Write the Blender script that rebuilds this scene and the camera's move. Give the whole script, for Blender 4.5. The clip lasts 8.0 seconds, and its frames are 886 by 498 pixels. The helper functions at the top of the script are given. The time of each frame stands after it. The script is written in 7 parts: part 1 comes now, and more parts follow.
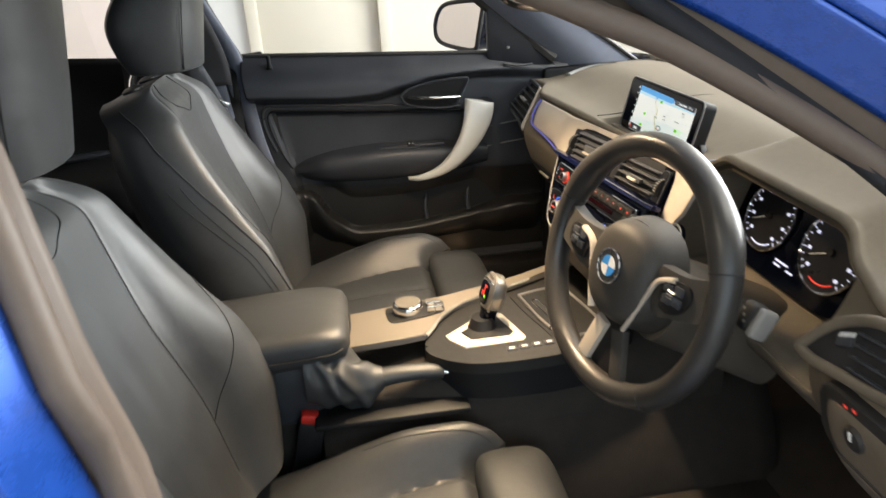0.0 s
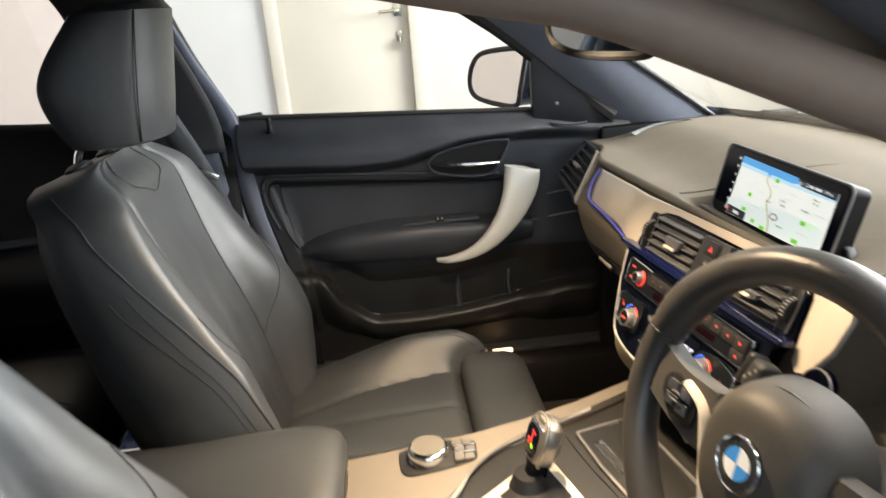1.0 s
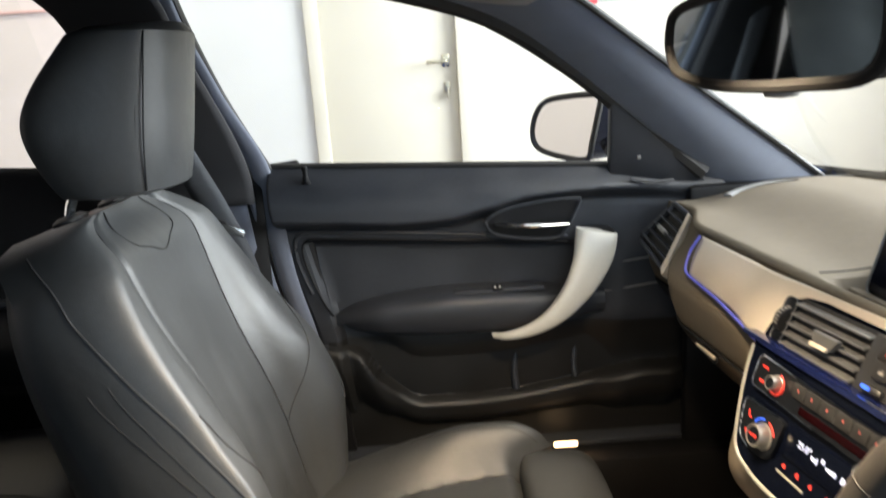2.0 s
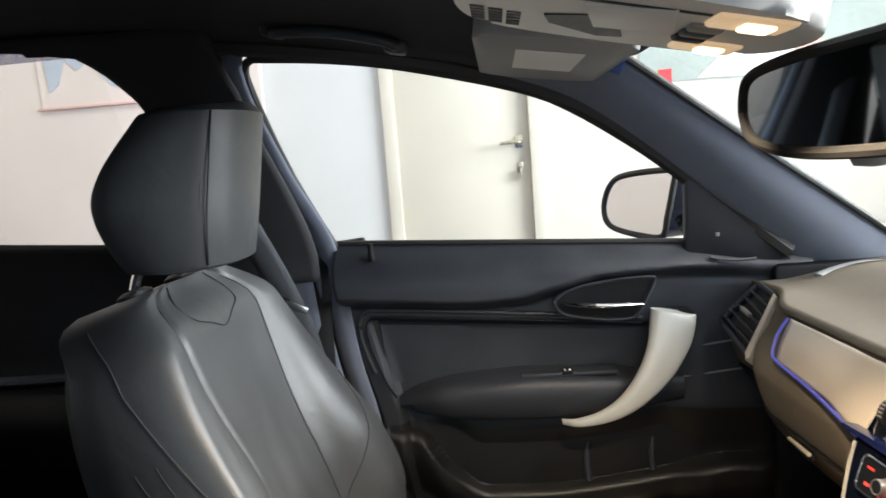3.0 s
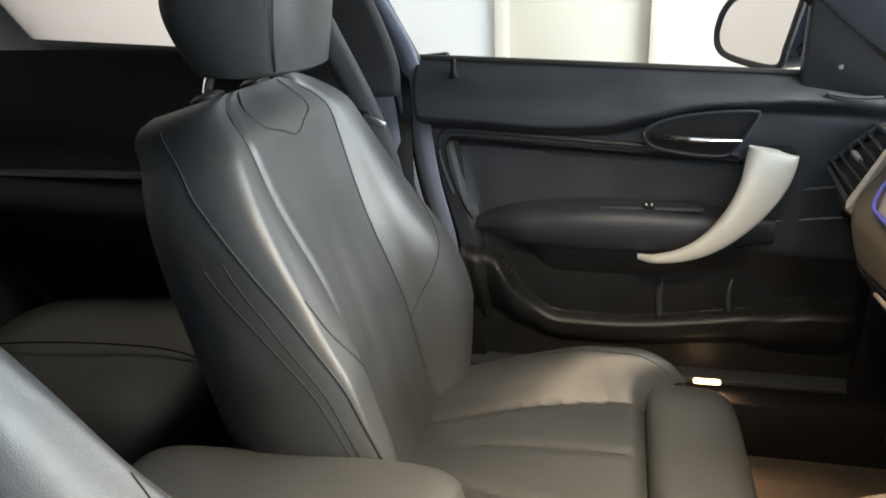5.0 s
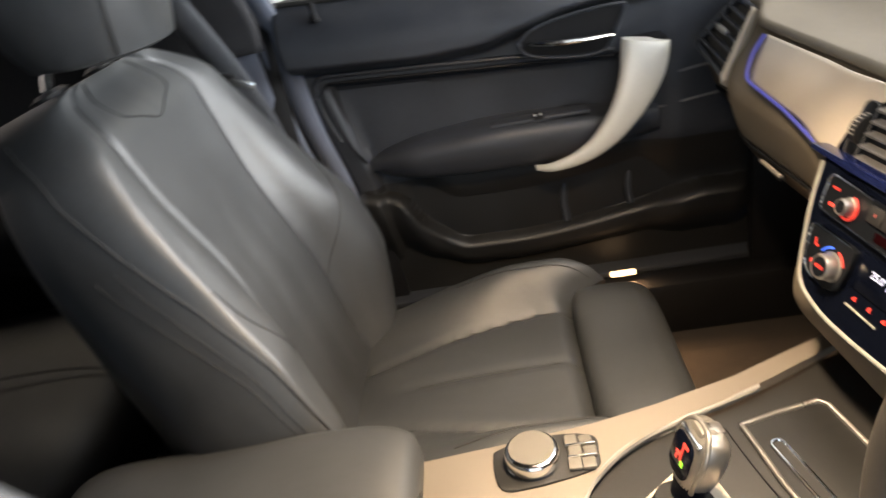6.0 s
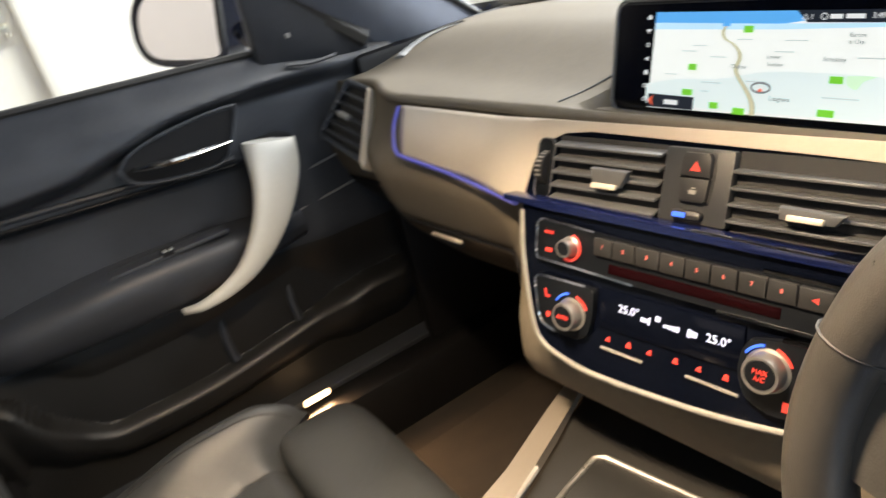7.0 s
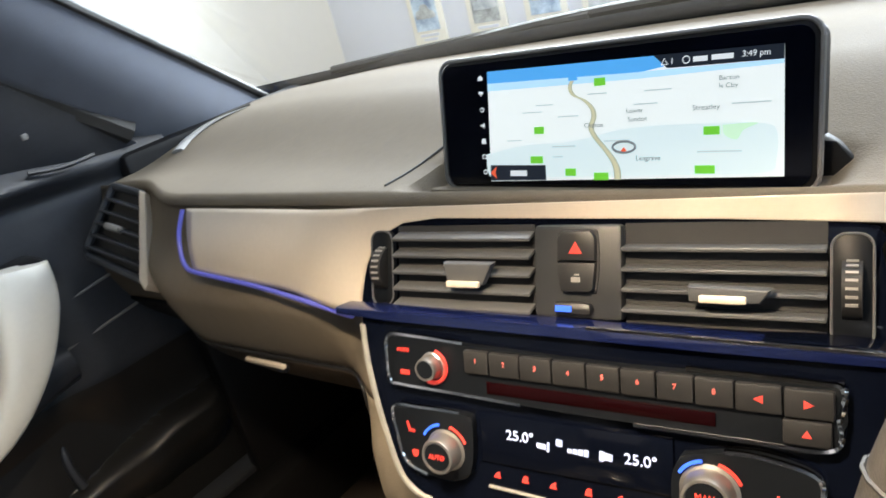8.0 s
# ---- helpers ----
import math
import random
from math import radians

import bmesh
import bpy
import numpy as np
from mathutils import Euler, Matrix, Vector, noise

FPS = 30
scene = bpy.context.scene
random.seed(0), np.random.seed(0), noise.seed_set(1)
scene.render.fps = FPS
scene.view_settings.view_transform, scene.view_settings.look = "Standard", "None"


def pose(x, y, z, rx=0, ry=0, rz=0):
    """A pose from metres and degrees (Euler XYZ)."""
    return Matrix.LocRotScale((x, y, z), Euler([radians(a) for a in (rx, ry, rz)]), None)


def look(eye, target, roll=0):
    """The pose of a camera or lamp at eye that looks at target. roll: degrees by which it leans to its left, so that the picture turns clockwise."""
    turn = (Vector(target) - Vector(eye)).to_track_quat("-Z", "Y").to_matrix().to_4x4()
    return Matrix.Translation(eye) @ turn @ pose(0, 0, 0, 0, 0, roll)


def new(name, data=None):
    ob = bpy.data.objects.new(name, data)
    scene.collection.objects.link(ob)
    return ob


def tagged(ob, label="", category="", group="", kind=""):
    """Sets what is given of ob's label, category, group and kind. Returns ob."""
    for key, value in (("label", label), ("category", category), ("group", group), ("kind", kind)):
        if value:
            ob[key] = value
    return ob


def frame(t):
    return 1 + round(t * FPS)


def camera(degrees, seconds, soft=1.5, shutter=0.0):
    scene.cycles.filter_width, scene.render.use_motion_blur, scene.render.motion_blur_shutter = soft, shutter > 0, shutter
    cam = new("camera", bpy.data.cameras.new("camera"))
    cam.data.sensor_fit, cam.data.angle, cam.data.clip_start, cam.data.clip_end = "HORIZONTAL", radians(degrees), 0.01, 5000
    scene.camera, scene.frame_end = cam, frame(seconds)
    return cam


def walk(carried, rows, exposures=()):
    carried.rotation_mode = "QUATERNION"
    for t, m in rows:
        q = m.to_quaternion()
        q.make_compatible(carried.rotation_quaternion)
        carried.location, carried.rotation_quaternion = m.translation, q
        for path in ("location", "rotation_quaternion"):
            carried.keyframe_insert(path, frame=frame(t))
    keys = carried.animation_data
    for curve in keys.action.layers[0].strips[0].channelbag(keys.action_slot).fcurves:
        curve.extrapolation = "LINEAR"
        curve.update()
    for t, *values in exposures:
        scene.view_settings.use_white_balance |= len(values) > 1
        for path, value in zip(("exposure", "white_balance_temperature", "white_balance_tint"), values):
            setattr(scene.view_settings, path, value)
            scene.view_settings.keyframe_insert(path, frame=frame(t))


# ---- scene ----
cam = camera(64.0, 8.0, shutter=0.4)
PATH = [
    (0, (0.121, -1.151, 1.214), (0.342, 0.673, 0.424), -3.5),
    (0.5, (0.147, -0.993, 1.204), (0.32, 0.858, 0.465), -3.9),
    (1, (0.182, -0.815, 1.187), (0.3, 1.068, 0.524), -4.7),
    (1.5, (0.156, -0.682, 1.167), (0.242, 1.226, 0.573), -4.5),
    (2, (0.157, -0.6, 1.152), (0.187, 1.333, 0.641), -3.8),
    (2.2, (0.168, -0.584, 1.155), (0.178, 1.378, 0.768), -3.3),
    (3.3, (0.176, -0.562, 1.138), (-0.077, 1.403, 0.868), -4.4),
    (3.5, (0.18, -0.553, 1.149), (-0.129, 1.395, 0.821), -3.8),
    (4, (0.202, -0.535, 1.157), (-0.207, 1.351, 0.632), -2.5),
    (4.5, (0.232, -0.545, 1.135), (-0.248, 1.289, 0.497), -2.8),
    (4.7, (0.226, -0.543, 1.133), (-0.253, 1.278, 0.459), -2.9),
    (5.8, (0.208, -0.527, 1.124), (-0.108, 1.227, 0.216), -6.8),
    (6, (0.214, -0.514, 1.137), (-0.008, 1.24, 0.201), -12.2),
    (6.2, (0.164, -0.478, 1.091), (0.26, 1.269, 0.122), -9.0),
    (6.5, (0.157, -0.442, 1.097), (0.537, 1.274, 0.144), -13.5),
    (6.7, (0.157, -0.404, 1.092), (0.738, 1.272, 0.169), -12.8),
    (7, (0.174, -0.348, 1.078), (1.006, 1.258, 0.226), -14.3),
    (7.5, (0.212, -0.266, 1.047), (1.374, 1.15, 0.243), -14.0),
    (8, (0.241, -0.228, 1.051), (1.554, 1.063, 0.27), -15.1),
]
walk(cam, [(t, look(eye, target, roll)) for t, eye, target, roll in PATH], exposures=[(0, -0.05, 7050, 9), (0.5, 0.0, 6950, 9), (1, 0.0, 7000, 9), (1.5, 0.12, 6750, 7), (2, 0.12, 6700, 7), (3.3, -0.1, 6600, 8), (4, -0.1, 6600, 8), (4.5, 0.12, 6600, 4), (4.7, 0.12, 6600, 4), (6, 0.05, 6850, 11), (6.5, 0.05, 6650, 9), (7, 0.12, 6750, 9), (8, 0.05, 6250, 7)])

# ---- light ----
world = bpy.data.worlds.new("world")
scene.world = world
world.use_nodes = True
bg = world.node_tree.nodes["Background"]
sky = world.node_tree.nodes.new("ShaderNodeTexSky")
sky.sky_type, sky.sun_disc, sky.sun_elevation, sky.sun_rotation = "NISHITA", False, radians(35), radians(200)
world.node_tree.links.new(sky.outputs["Color"], bg.inputs["Color"])
bg.inputs["Strength"].default_value = 0.06


def area_lamp(name, at, to, sx, sy, watts, colour):
    data = bpy.data.lights.new(name, "AREA")
    data.shape, data.size, data.size_y, data.energy, data.color = "RECTANGLE", sx, sy, watts, colour
    ob = new(name, data)
    ob.matrix_world = look(at, to)
    return ob


WARM, NEUTRAL = (1.0, 0.88, 0.70), (1.0, 0.98, 0.95)
# showroom luminaires on the ceiling: a bright row ahead of the car, a dimmer pair behind
for lx, ly, watts, tint in ((2.25, 1.10, 46, NEUTRAL), (1.9, -0.95, 40, NEUTRAL), (-1.8, 1.3, 20, WARM), (-1.8, -1.6, 34, WARM)):
    area_lamp("ceiling_lamp", (lx, ly, 2.86), (lx, ly, 0), 1.2, 0.6, watts, tint)
# daylight through the shop windows beside the driver's door and ahead of the car
area_lamp("window_daylight", (0.0, -4.3, 1.6), (0.0, 0.0, 1.1), 4.6, 2.2, 88, (0.60, 0.79, 1.0))
area_lamp("window_daylight", (3.02, 0.70, 1.70), (0.0, 0.25, 1.15), 2.8, 1.05, 265, (0.88, 0.94, 1.0)).data.spread = radians(150)

# ---- materials ----
def socket(node, *names):
    for n in names:
        if n in node.inputs:
            return node.inputs[n]


def material(name, base, rough=0.5, metal=0.0, var=0.15, scale=6.0, bump=0.0, bscale=300.0, spec=0.5, rvar=0.1, coat=0.0, tint=None, bkind="noise", sheen=0.0, crease=0.0):
    """A procedural surface: colour that varies at two scales, uneven gloss, fine relief."""
    m = bpy.data.materials.new(name)
    m.use_nodes = True
    nt = m.node_tree
    p = nt.nodes["Principled BSDF"]
    lk = nt.links.new
    co = nt.nodes.new("ShaderNodeTexCoord")
    big = nt.nodes.new("ShaderNodeTexNoise")
    big.inputs["Scale"].default_value, big.inputs["Detail"].default_value = scale, 4
    small = nt.nodes.new("ShaderNodeTexNoise")
    small.inputs["Scale"].default_value, small.inputs["Detail"].default_value = scale * 14, 3
    lk(co.outputs["Object"], big.inputs["Vector"])
    lk(co.outputs["Object"], small.inputs["Vector"])
    add = nt.nodes.new("ShaderNodeMath")
    add.operation = "ADD"
    half = nt.nodes.new("ShaderNodeMath")
    half.operation, half.inputs[1].default_value = "MULTIPLY", 0.5
    lk(big.outputs["Fac"], add.inputs[0])
    lk(small.outputs["Fac"], half.inputs[0])
    lk(half.outputs[0], add.inputs[1])
    ramp = nt.nodes.new("ShaderNodeValToRGB")
    ramp.color_ramp.elements[0].position, ramp.color_ramp.elements[1].position = 0.45, 1.05
    t = tint or base
    ramp.color_ramp.elements[0].color = tuple(c * (1 - var) for c in base) + (1,)
    ramp.color_ramp.elements[1].color = tuple(min(1, c * (1 + var)) for c in t) + (1,)
    lk(add.outputs[0], ramp.inputs["Fac"])
    lk(ramp.outputs["Color"], p.inputs["Base Color"])
    rr = nt.nodes.new("ShaderNodeMapRange")
    rr.inputs["From Min"].default_value, rr.inputs["From Max"].default_value = 0.45, 1.05
    rr.inputs["To Min"].default_value, rr.inputs["To Max"].default_value = max(0.02, rough - rvar), min(1, rough + rvar)
    lk(add.outputs[0], rr.inputs["Value"])
    lk(rr.outputs["Result"], p.inputs["Roughness"])
    p.inputs["Metallic"].default_value = metal
    socket(p, "Specular IOR Level", "Specular").default_value = spec
    socket(p, "Coat Weight", "Clearcoat").default_value = coat
    if coat:
        socket(p, "Coat Roughness", "Clearcoat Roughness").default_value = 0.04
    if sheen:
        socket(p, "Sheen Weight", "Sheen").default_value = sheen
    if bump:
        if bkind == "grain":
            tex = nt.nodes.new("ShaderNodeTexVoronoi")
            tex.inputs["Scale"].default_value = bscale
            out = tex.outputs["Distance"]
        elif bkind == "weave":
            tex = nt.nodes.new("ShaderNodeTexWave")
            tex.inputs["Scale"].default_value, tex.inputs["Distortion"].default_value = bscale, 2.0
            out = tex.outputs["Fac"]
        else:
            tex = nt.nodes.new("ShaderNodeTexNoise")
            tex.inputs["Scale"].default_value, tex.inputs["Detail"].default_value = bscale, 5
            out = tex.outputs["Fac"]
        lk(co.outputs["Object"], tex.inputs["Vector"])
        b = nt.nodes.new("ShaderNodeBump")
        b.inputs["Strength"].default_value, b.inputs["Distance"].default_value = bump, 0.001
        lk(out, b.inputs["Height"])
        lk(b.outputs["Normal"], p.inputs["Normal"])
        if crease:
            # soft, long creases below the grain
            stretch = nt.nodes.new("ShaderNodeMapping")
            stretch.inputs["Scale"].default_value = (9.0, 11.0, 9.0)
            lk(co.outputs["Object"], stretch.inputs["Vector"])
            fold = nt.nodes.new("ShaderNodeTexNoise")
            fold.inputs["Scale"].default_value, fold.inputs["Detail"].default_value, fold.inputs["Distortion"].default_value = 1.0, 3, 0.8
            lk(stretch.outputs["Vector"], fold.inputs["Vector"])
            b2 = nt.nodes.new("ShaderNodeBump")
            b2.inputs["Strength"].default_value, b2.inputs["Distance"].default_value = crease, 0.012
            lk(fold.outputs["Fac"], b2.inputs["Height"])
            lk(b2.outputs["Normal"], b.inputs["Normal"])
    return m


def glow(name, colour, strength):
    m = bpy.data.materials.new(name)
    m.use_nodes = True
    p = m.node_tree.nodes["Principled BSDF"]
    p.inputs["Base Color"].default_value = tuple(c * 0.5 for c in colour) + (1,)
    p.inputs["Roughness"].default_value = 0.35
    socket(p, "Emission Color", "Emission").default_value = (*colour, 1)
    p.inputs["Emission Strength"].default_value = strength
    return m


def pane_material(name, tint=(1, 1, 1)):
    """Thin clear glass: straight through, with a gloss that grows at grazing angles."""
    m = bpy.data.materials.new(name)
    m.use_nodes = True
    nt = m.node_tree
    nt.nodes.remove(nt.nodes["Principled BSDF"])
    clear, gloss = nt.nodes.new("ShaderNodeBsdfTransparent"), nt.nodes.new("ShaderNodeBsdfGlossy")
    clear.inputs["Color"].default_value = (*tint, 1)
    gloss.inputs["Roughness"].default_value = 0.02
    fr = nt.nodes.new("ShaderNodeFresnel")
    fr.inputs["IOR"].default_value = 1.35
    mix = nt.nodes.new("ShaderNodeMixShader")
    nt.links.new(fr.outputs[0], mix.inputs[0])
    nt.links.new(clear.outputs[0], mix.inputs[1])
    nt.links.new(gloss.outputs[0], mix.inputs[2])
    nt.links.new(mix.outputs[0], nt.nodes["Material Output"].inputs["Surface"])
    return m


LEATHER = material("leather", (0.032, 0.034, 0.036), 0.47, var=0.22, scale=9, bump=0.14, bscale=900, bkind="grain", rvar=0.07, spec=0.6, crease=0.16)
# seat leather darkened for the bench: shade of the rear cabin in the colour
LEATHER_SHADED = material("leather_shaded", (0.010, 0.010, 0.011), 0.46, var=0.22, scale=9, bump=0.12, bscale=900, bkind="grain")
THREAD = material("thread", (0.012, 0.012, 0.013), 0.7)
PLASTIC = material("plastic", (0.030, 0.033, 0.040), 0.44, var=0.2, scale=12, bump=0.12, bscale=700, bkind="grain")
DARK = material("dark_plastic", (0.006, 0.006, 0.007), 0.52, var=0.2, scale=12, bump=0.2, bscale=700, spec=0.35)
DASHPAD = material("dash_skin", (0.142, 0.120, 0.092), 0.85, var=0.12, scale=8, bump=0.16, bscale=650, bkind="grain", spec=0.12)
GLOSS = material("gloss_black", (0.0016, 0.0024, 0.006), 0.14, var=0.1, rvar=0.04, spec=0.16)
KEYBLACK = material("key_black", (0.013, 0.013, 0.014), 0.55, var=0.15, scale=40, spec=0.3, bump=0.08, bscale=900)
SATIN = material("satin_black", (0.004, 0.005, 0.007), 0.42, var=0.15, scale=20, spec=0.18)
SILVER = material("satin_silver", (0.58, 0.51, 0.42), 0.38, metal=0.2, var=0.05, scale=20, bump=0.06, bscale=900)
CHROME = material("chrome", (0.80, 0.80, 0.79), 0.12, metal=1.0, var=0.04, rvar=0.05)
# dark trim cloth with the cool daylight on it painted in as pale blue-grey
FABRIC_LIT = material("pillar_fabric_lit", (0.115, 0.130, 0.170), 0.9, var=0.1, scale=30, bump=0.5, bscale=900, sheen=0.3)
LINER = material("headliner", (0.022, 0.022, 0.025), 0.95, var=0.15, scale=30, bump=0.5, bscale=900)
CARPET = material("carpet", (0.027, 0.021, 0.017), 0.97, var=0.35, scale=30, bump=1.0, bscale=600)
RUBBER = material("rubber", (0.018, 0.017, 0.016), 0.6, var=0.2, bump=0.2)
SEAL = material("door_seal", (0.13, 0.095, 0.072), 0.55, var=0.15, scale=10, bump=0.15)
PAINT = material("blue_paint", (0.012, 0.085, 0.44), 0.28, metal=0.35, var=0.08, scale=40, rvar=0.05, coat=1.0)
TUNNEL = material("tunnel_carpet", (0.028, 0.023, 0.019), 0.97, var=0.3, scale=30, bump=0.8, bscale=600)
TYRE = material("tyre", (0.02, 0.02, 0.02), 0.8, bump=0.4)
GLASS = pane_material("window_glass", (0.97, 0.98, 0.97))
MIRROR = material("mirror", (0.86, 0.86, 0.84), 0.02, metal=1.0, var=0.01, rvar=0.01)
DIM_MIRROR = material("dimming_mirror", (0.30, 0.34, 0.36), 0.03, metal=1.0, var=0.02, rvar=0.01)
BELT = material("belt_webbing", (0.06, 0.065, 0.075), 0.8, var=0.1, bump=0.8, bscale=220, bkind="weave")
VISOR = material("visor_vinyl", (0.27, 0.27, 0.265), 0.8, var=0.1, bump=0.3, bscale=600)
GREY_PLASTIC = material("grey_plastic", (0.20, 0.195, 0.185), 0.55, var=0.08, bump=0.2, bscale=700)
LABEL = material("label_paper", (0.74, 0.74, 0.70), 0.7, var=0.06)
RED = material("red_plastic", (0.62, 0.03, 0.02), 0.4)
WALL = material("wall_paint", (0.61, 0.573, 0.50), 0.85, var=0.05, scale=1.5, bump=0.25, bscale=90)
WALL_PINK = material("wall_paint_rose", (0.69, 0.615, 0.58), 0.85, var=0.05, scale=1.2, bump=0.25, bscale=90)
WALL_GREY = material("wall_paint_grey", (0.60, 0.61, 0.64), 0.85, var=0.05, scale=1.2, bump=0.25, bscale=90)
WALL_COOL = material("wall_paint_white", (0.60, 0.605, 0.60), 0.85, var=0.05, scale=1.2, bump=0.25, bscale=90)
DOORWOOD = material("painted_door", (0.585, 0.55, 0.47), 0.55, var=0.05, scale=3, bump=0.12, bscale=40)
FLOORMAT = material("showroom_floor", (0.32, 0.31, 0.30), 0.35, var=0.12, scale=2.5, bump=0.1, bscale=60)
CEIL = material("ceiling_paint", (0.8, 0.79, 0.76), 0.9, var=0.04)
G_RED = glow("red_backlight", (1.0, 0.075, 0.055), 0.50)
G_PALE = glow("pale_red_backlight", (1.0, 0.20, 0.16), 0.42)
G_BLUE = glow("blue_backlight", (0.05, 0.16, 1.0), 1.1)
G_WHITE = glow("white_segments", (0.70, 0.74, 1.0), 0.95)
G_STRIP = glow("ambient_strip", (0.16, 0.17, 0.75), 0.16)
G_LAMP = glow("lamp_lens", (1.0, 0.66, 0.36), 5.0)
G_LENS = glow("lens_diffuser", (1.0, 0.70, 0.42), 0.5)
G_GREEN = glow("green_backlight", (0.35, 1.0, 0.05), 1.0)


# ---- shapes ----
def cr(pts, t):
    """A smooth curve through points, t from 0 to 1."""
    n = len(pts) - 1
    s = min(max(t, 0.0), 1.0) * n
    i = min(int(s), n - 1)
    f = s - i
    p = [np.array(pts[min(max(k, 0), n)], float) for k in (i - 1, i, i + 1, i + 2)]
    return 0.5 * (2 * p[1] + (p[2] - p[0]) * f + (2 * p[0] - 5 * p[1] + 4 * p[2] - p[3]) * f * f + (3 * p[1] - p[0] - 3 * p[2] + p[3]) * f ** 3)


def val(pts, x):
    """A smooth value through (x, value) pairs, with no overshoot."""
    n = len(pts)
    if x <= pts[0][0]:
        return pts[0][1]
    if x >= pts[-1][0]:
        return pts[-1][1]
    i = max(k for k in range(n - 1) if pts[k][0] <= x)

    def slope(k):
        return (pts[k + 1][1] - pts[k][1]) / (pts[k + 1][0] - pts[k][0])

    def tangent(k):
        if k == 0 or k == n - 1:
            return slope(0 if k == 0 else n - 2)
        a, b = slope(k - 1), slope(k)
        return 0.0 if a * b <= 0 else 2 * a * b / (a + b)

    h = pts[i + 1][0] - pts[i][0]
    f = (x - pts[i][0]) / h
    return pts[i][1] * (2 * f ** 3 - 3 * f * f + 1) + pts[i + 1][1] * (3 * f * f - 2 * f ** 3) + h * (tangent(i) * (f ** 3 - 2 * f * f + f) + tangent(i + 1) * (f ** 3 - f * f))


def lin(pts, x):
    """A straight-line value through (x, value) pairs."""
    return float(np.interp(x, [p[0] for p in pts], [p[1] for p in pts]))


def sm(a, b, x):
    f = min(max((x - a) / (b - a), 0.0), 1.0)
    return f * f * (3 - 2 * f)


def surf(f, nu, nv, loop=False, caps=False):
    """A sheet f(u, v); loop closes it in u; caps fill the two ends in v."""
    bm = bmesh.new()
    rows = []
    for j in range(nv + 1):
        rows.append([bm.verts.new(tuple(float(c) for c in f(i / nu, j / nv))) for i in range(nu if loop else nu + 1)])
    w = len(rows[0])
    for j in range(nv):
        for i in range(w if loop else w - 1):
            k = (i + 1) % w
            bm.faces.new((rows[j][i], rows[j][k], rows[j + 1][k], rows[j + 1][i]))
    if caps:
        bm.faces.new(rows[0][::-1])
        bm.faces.new(rows[-1])
    return bm


def rbox(sx, sy, sz, at=(0, 0, 0), bevel=0.004, segs=2, turn=None):
    bm = bmesh.new()
    bmesh.ops.create_cube(bm, size=1, matrix=Matrix.Diagonal((sx, sy, sz, 1)))
    if bevel:
        bmesh.ops.bevel(bm, geom=bm.edges[:], offset=min(bevel, 0.49 * min(sx, sy, sz)), segments=segs, profile=0.5, affect="EDGES")
    bmesh.ops.transform(bm, matrix=Matrix.Translation(at) @ (turn or Matrix()), verts=bm.verts)
    return bm


def cyl(r, h, m, n=32, r2=None, bevel=0.0):
    """A turned solid along the local z of the pose m, from 0 to h."""
    r2 = r if r2 is None else r2
    b = min(bevel, 0.45 * h, 0.6 * r2)
    prof = [(0, 0), (r, 0)] + ([(r2, h - b), (r2 - b * 0.3, h - b * 0.3), (r2 - b, h)] if b else [(r2, h)]) + [(0, h)]
    return turned(prof, m, n)


def turned(prof, m, n=32):
    bm = bmesh.new()
    rings = []
    for r, z in prof:
        if r <= 1e-6:
            rings.append([bm.verts.new(m @ Vector((0, 0, z)))])
        else:
            rings.append([bm.verts.new(m @ Vector((r * math.cos(2 * math.pi * i / n), r * math.sin(2 * math.pi * i / n), z))) for i in range(n)])
    for a, b in zip(rings, rings[1:]):
        for i in range(n):
            k = (i + 1) % n
            if len(a) == 1 and len(b) == 1:
                continue
            if len(a) == 1:
                bm.faces.new((a[0], b[k], b[i])) if len(b) > 1 else None
            elif len(b) == 1:
                bm.faces.new((a[i], a[k], b[0]))
            else:
                bm.faces.new((a[i], a[k], b[k], b[i]))
    bmesh.ops.recalc_face_normals(bm, faces=bm.faces)
    return bm


def sweep(pts, rad, n=10, steps=24, up=(0, 0, 1), closed=False, flat=1.0, straight=False):
    """A rod along a smooth curve; rad is a number or a list of (along, radius); flat scales it along the second axis."""
    if closed:
        pts = list(pts)
    path = [np.array(p, float) for p in pts] if straight else [cr(pts, i / steps) for i in range(steps + 1)]
    bm = bmesh.new()
    rings = []
    for i, p in enumerate(path):
        d = path[min(i + 1, len(path) - 1)] - path[max(i - 1, 0)]
        d = Vector(d).normalized()
        a = Vector(up).cross(d)
        a = a.normalized() if a.length > 1e-4 else Vector((1, 0, 0)).cross(d).normalized()
        b = d.cross(a)
        r = val(rad, i / (len(path) - 1)) if isinstance(rad, list) else rad
        rings.append([bm.verts.new(Vector(p) + r * (math.cos(2 * math.pi * k / n) * a + flat * math.sin(2 * math.pi * k / n) * b)) for k in range(n)])
    for r0, r1 in zip(rings, rings[1:]):
        for k in range(n):
            bm.faces.new((r0[k], r0[(k + 1) % n], r1[(k + 1) % n], r1[k]))
    bm.faces.new(rings[0][::-1])
    bm.faces.new(rings[-1])
    bmesh.ops.recalc_face_normals(bm, faces=bm.faces)
    return bm


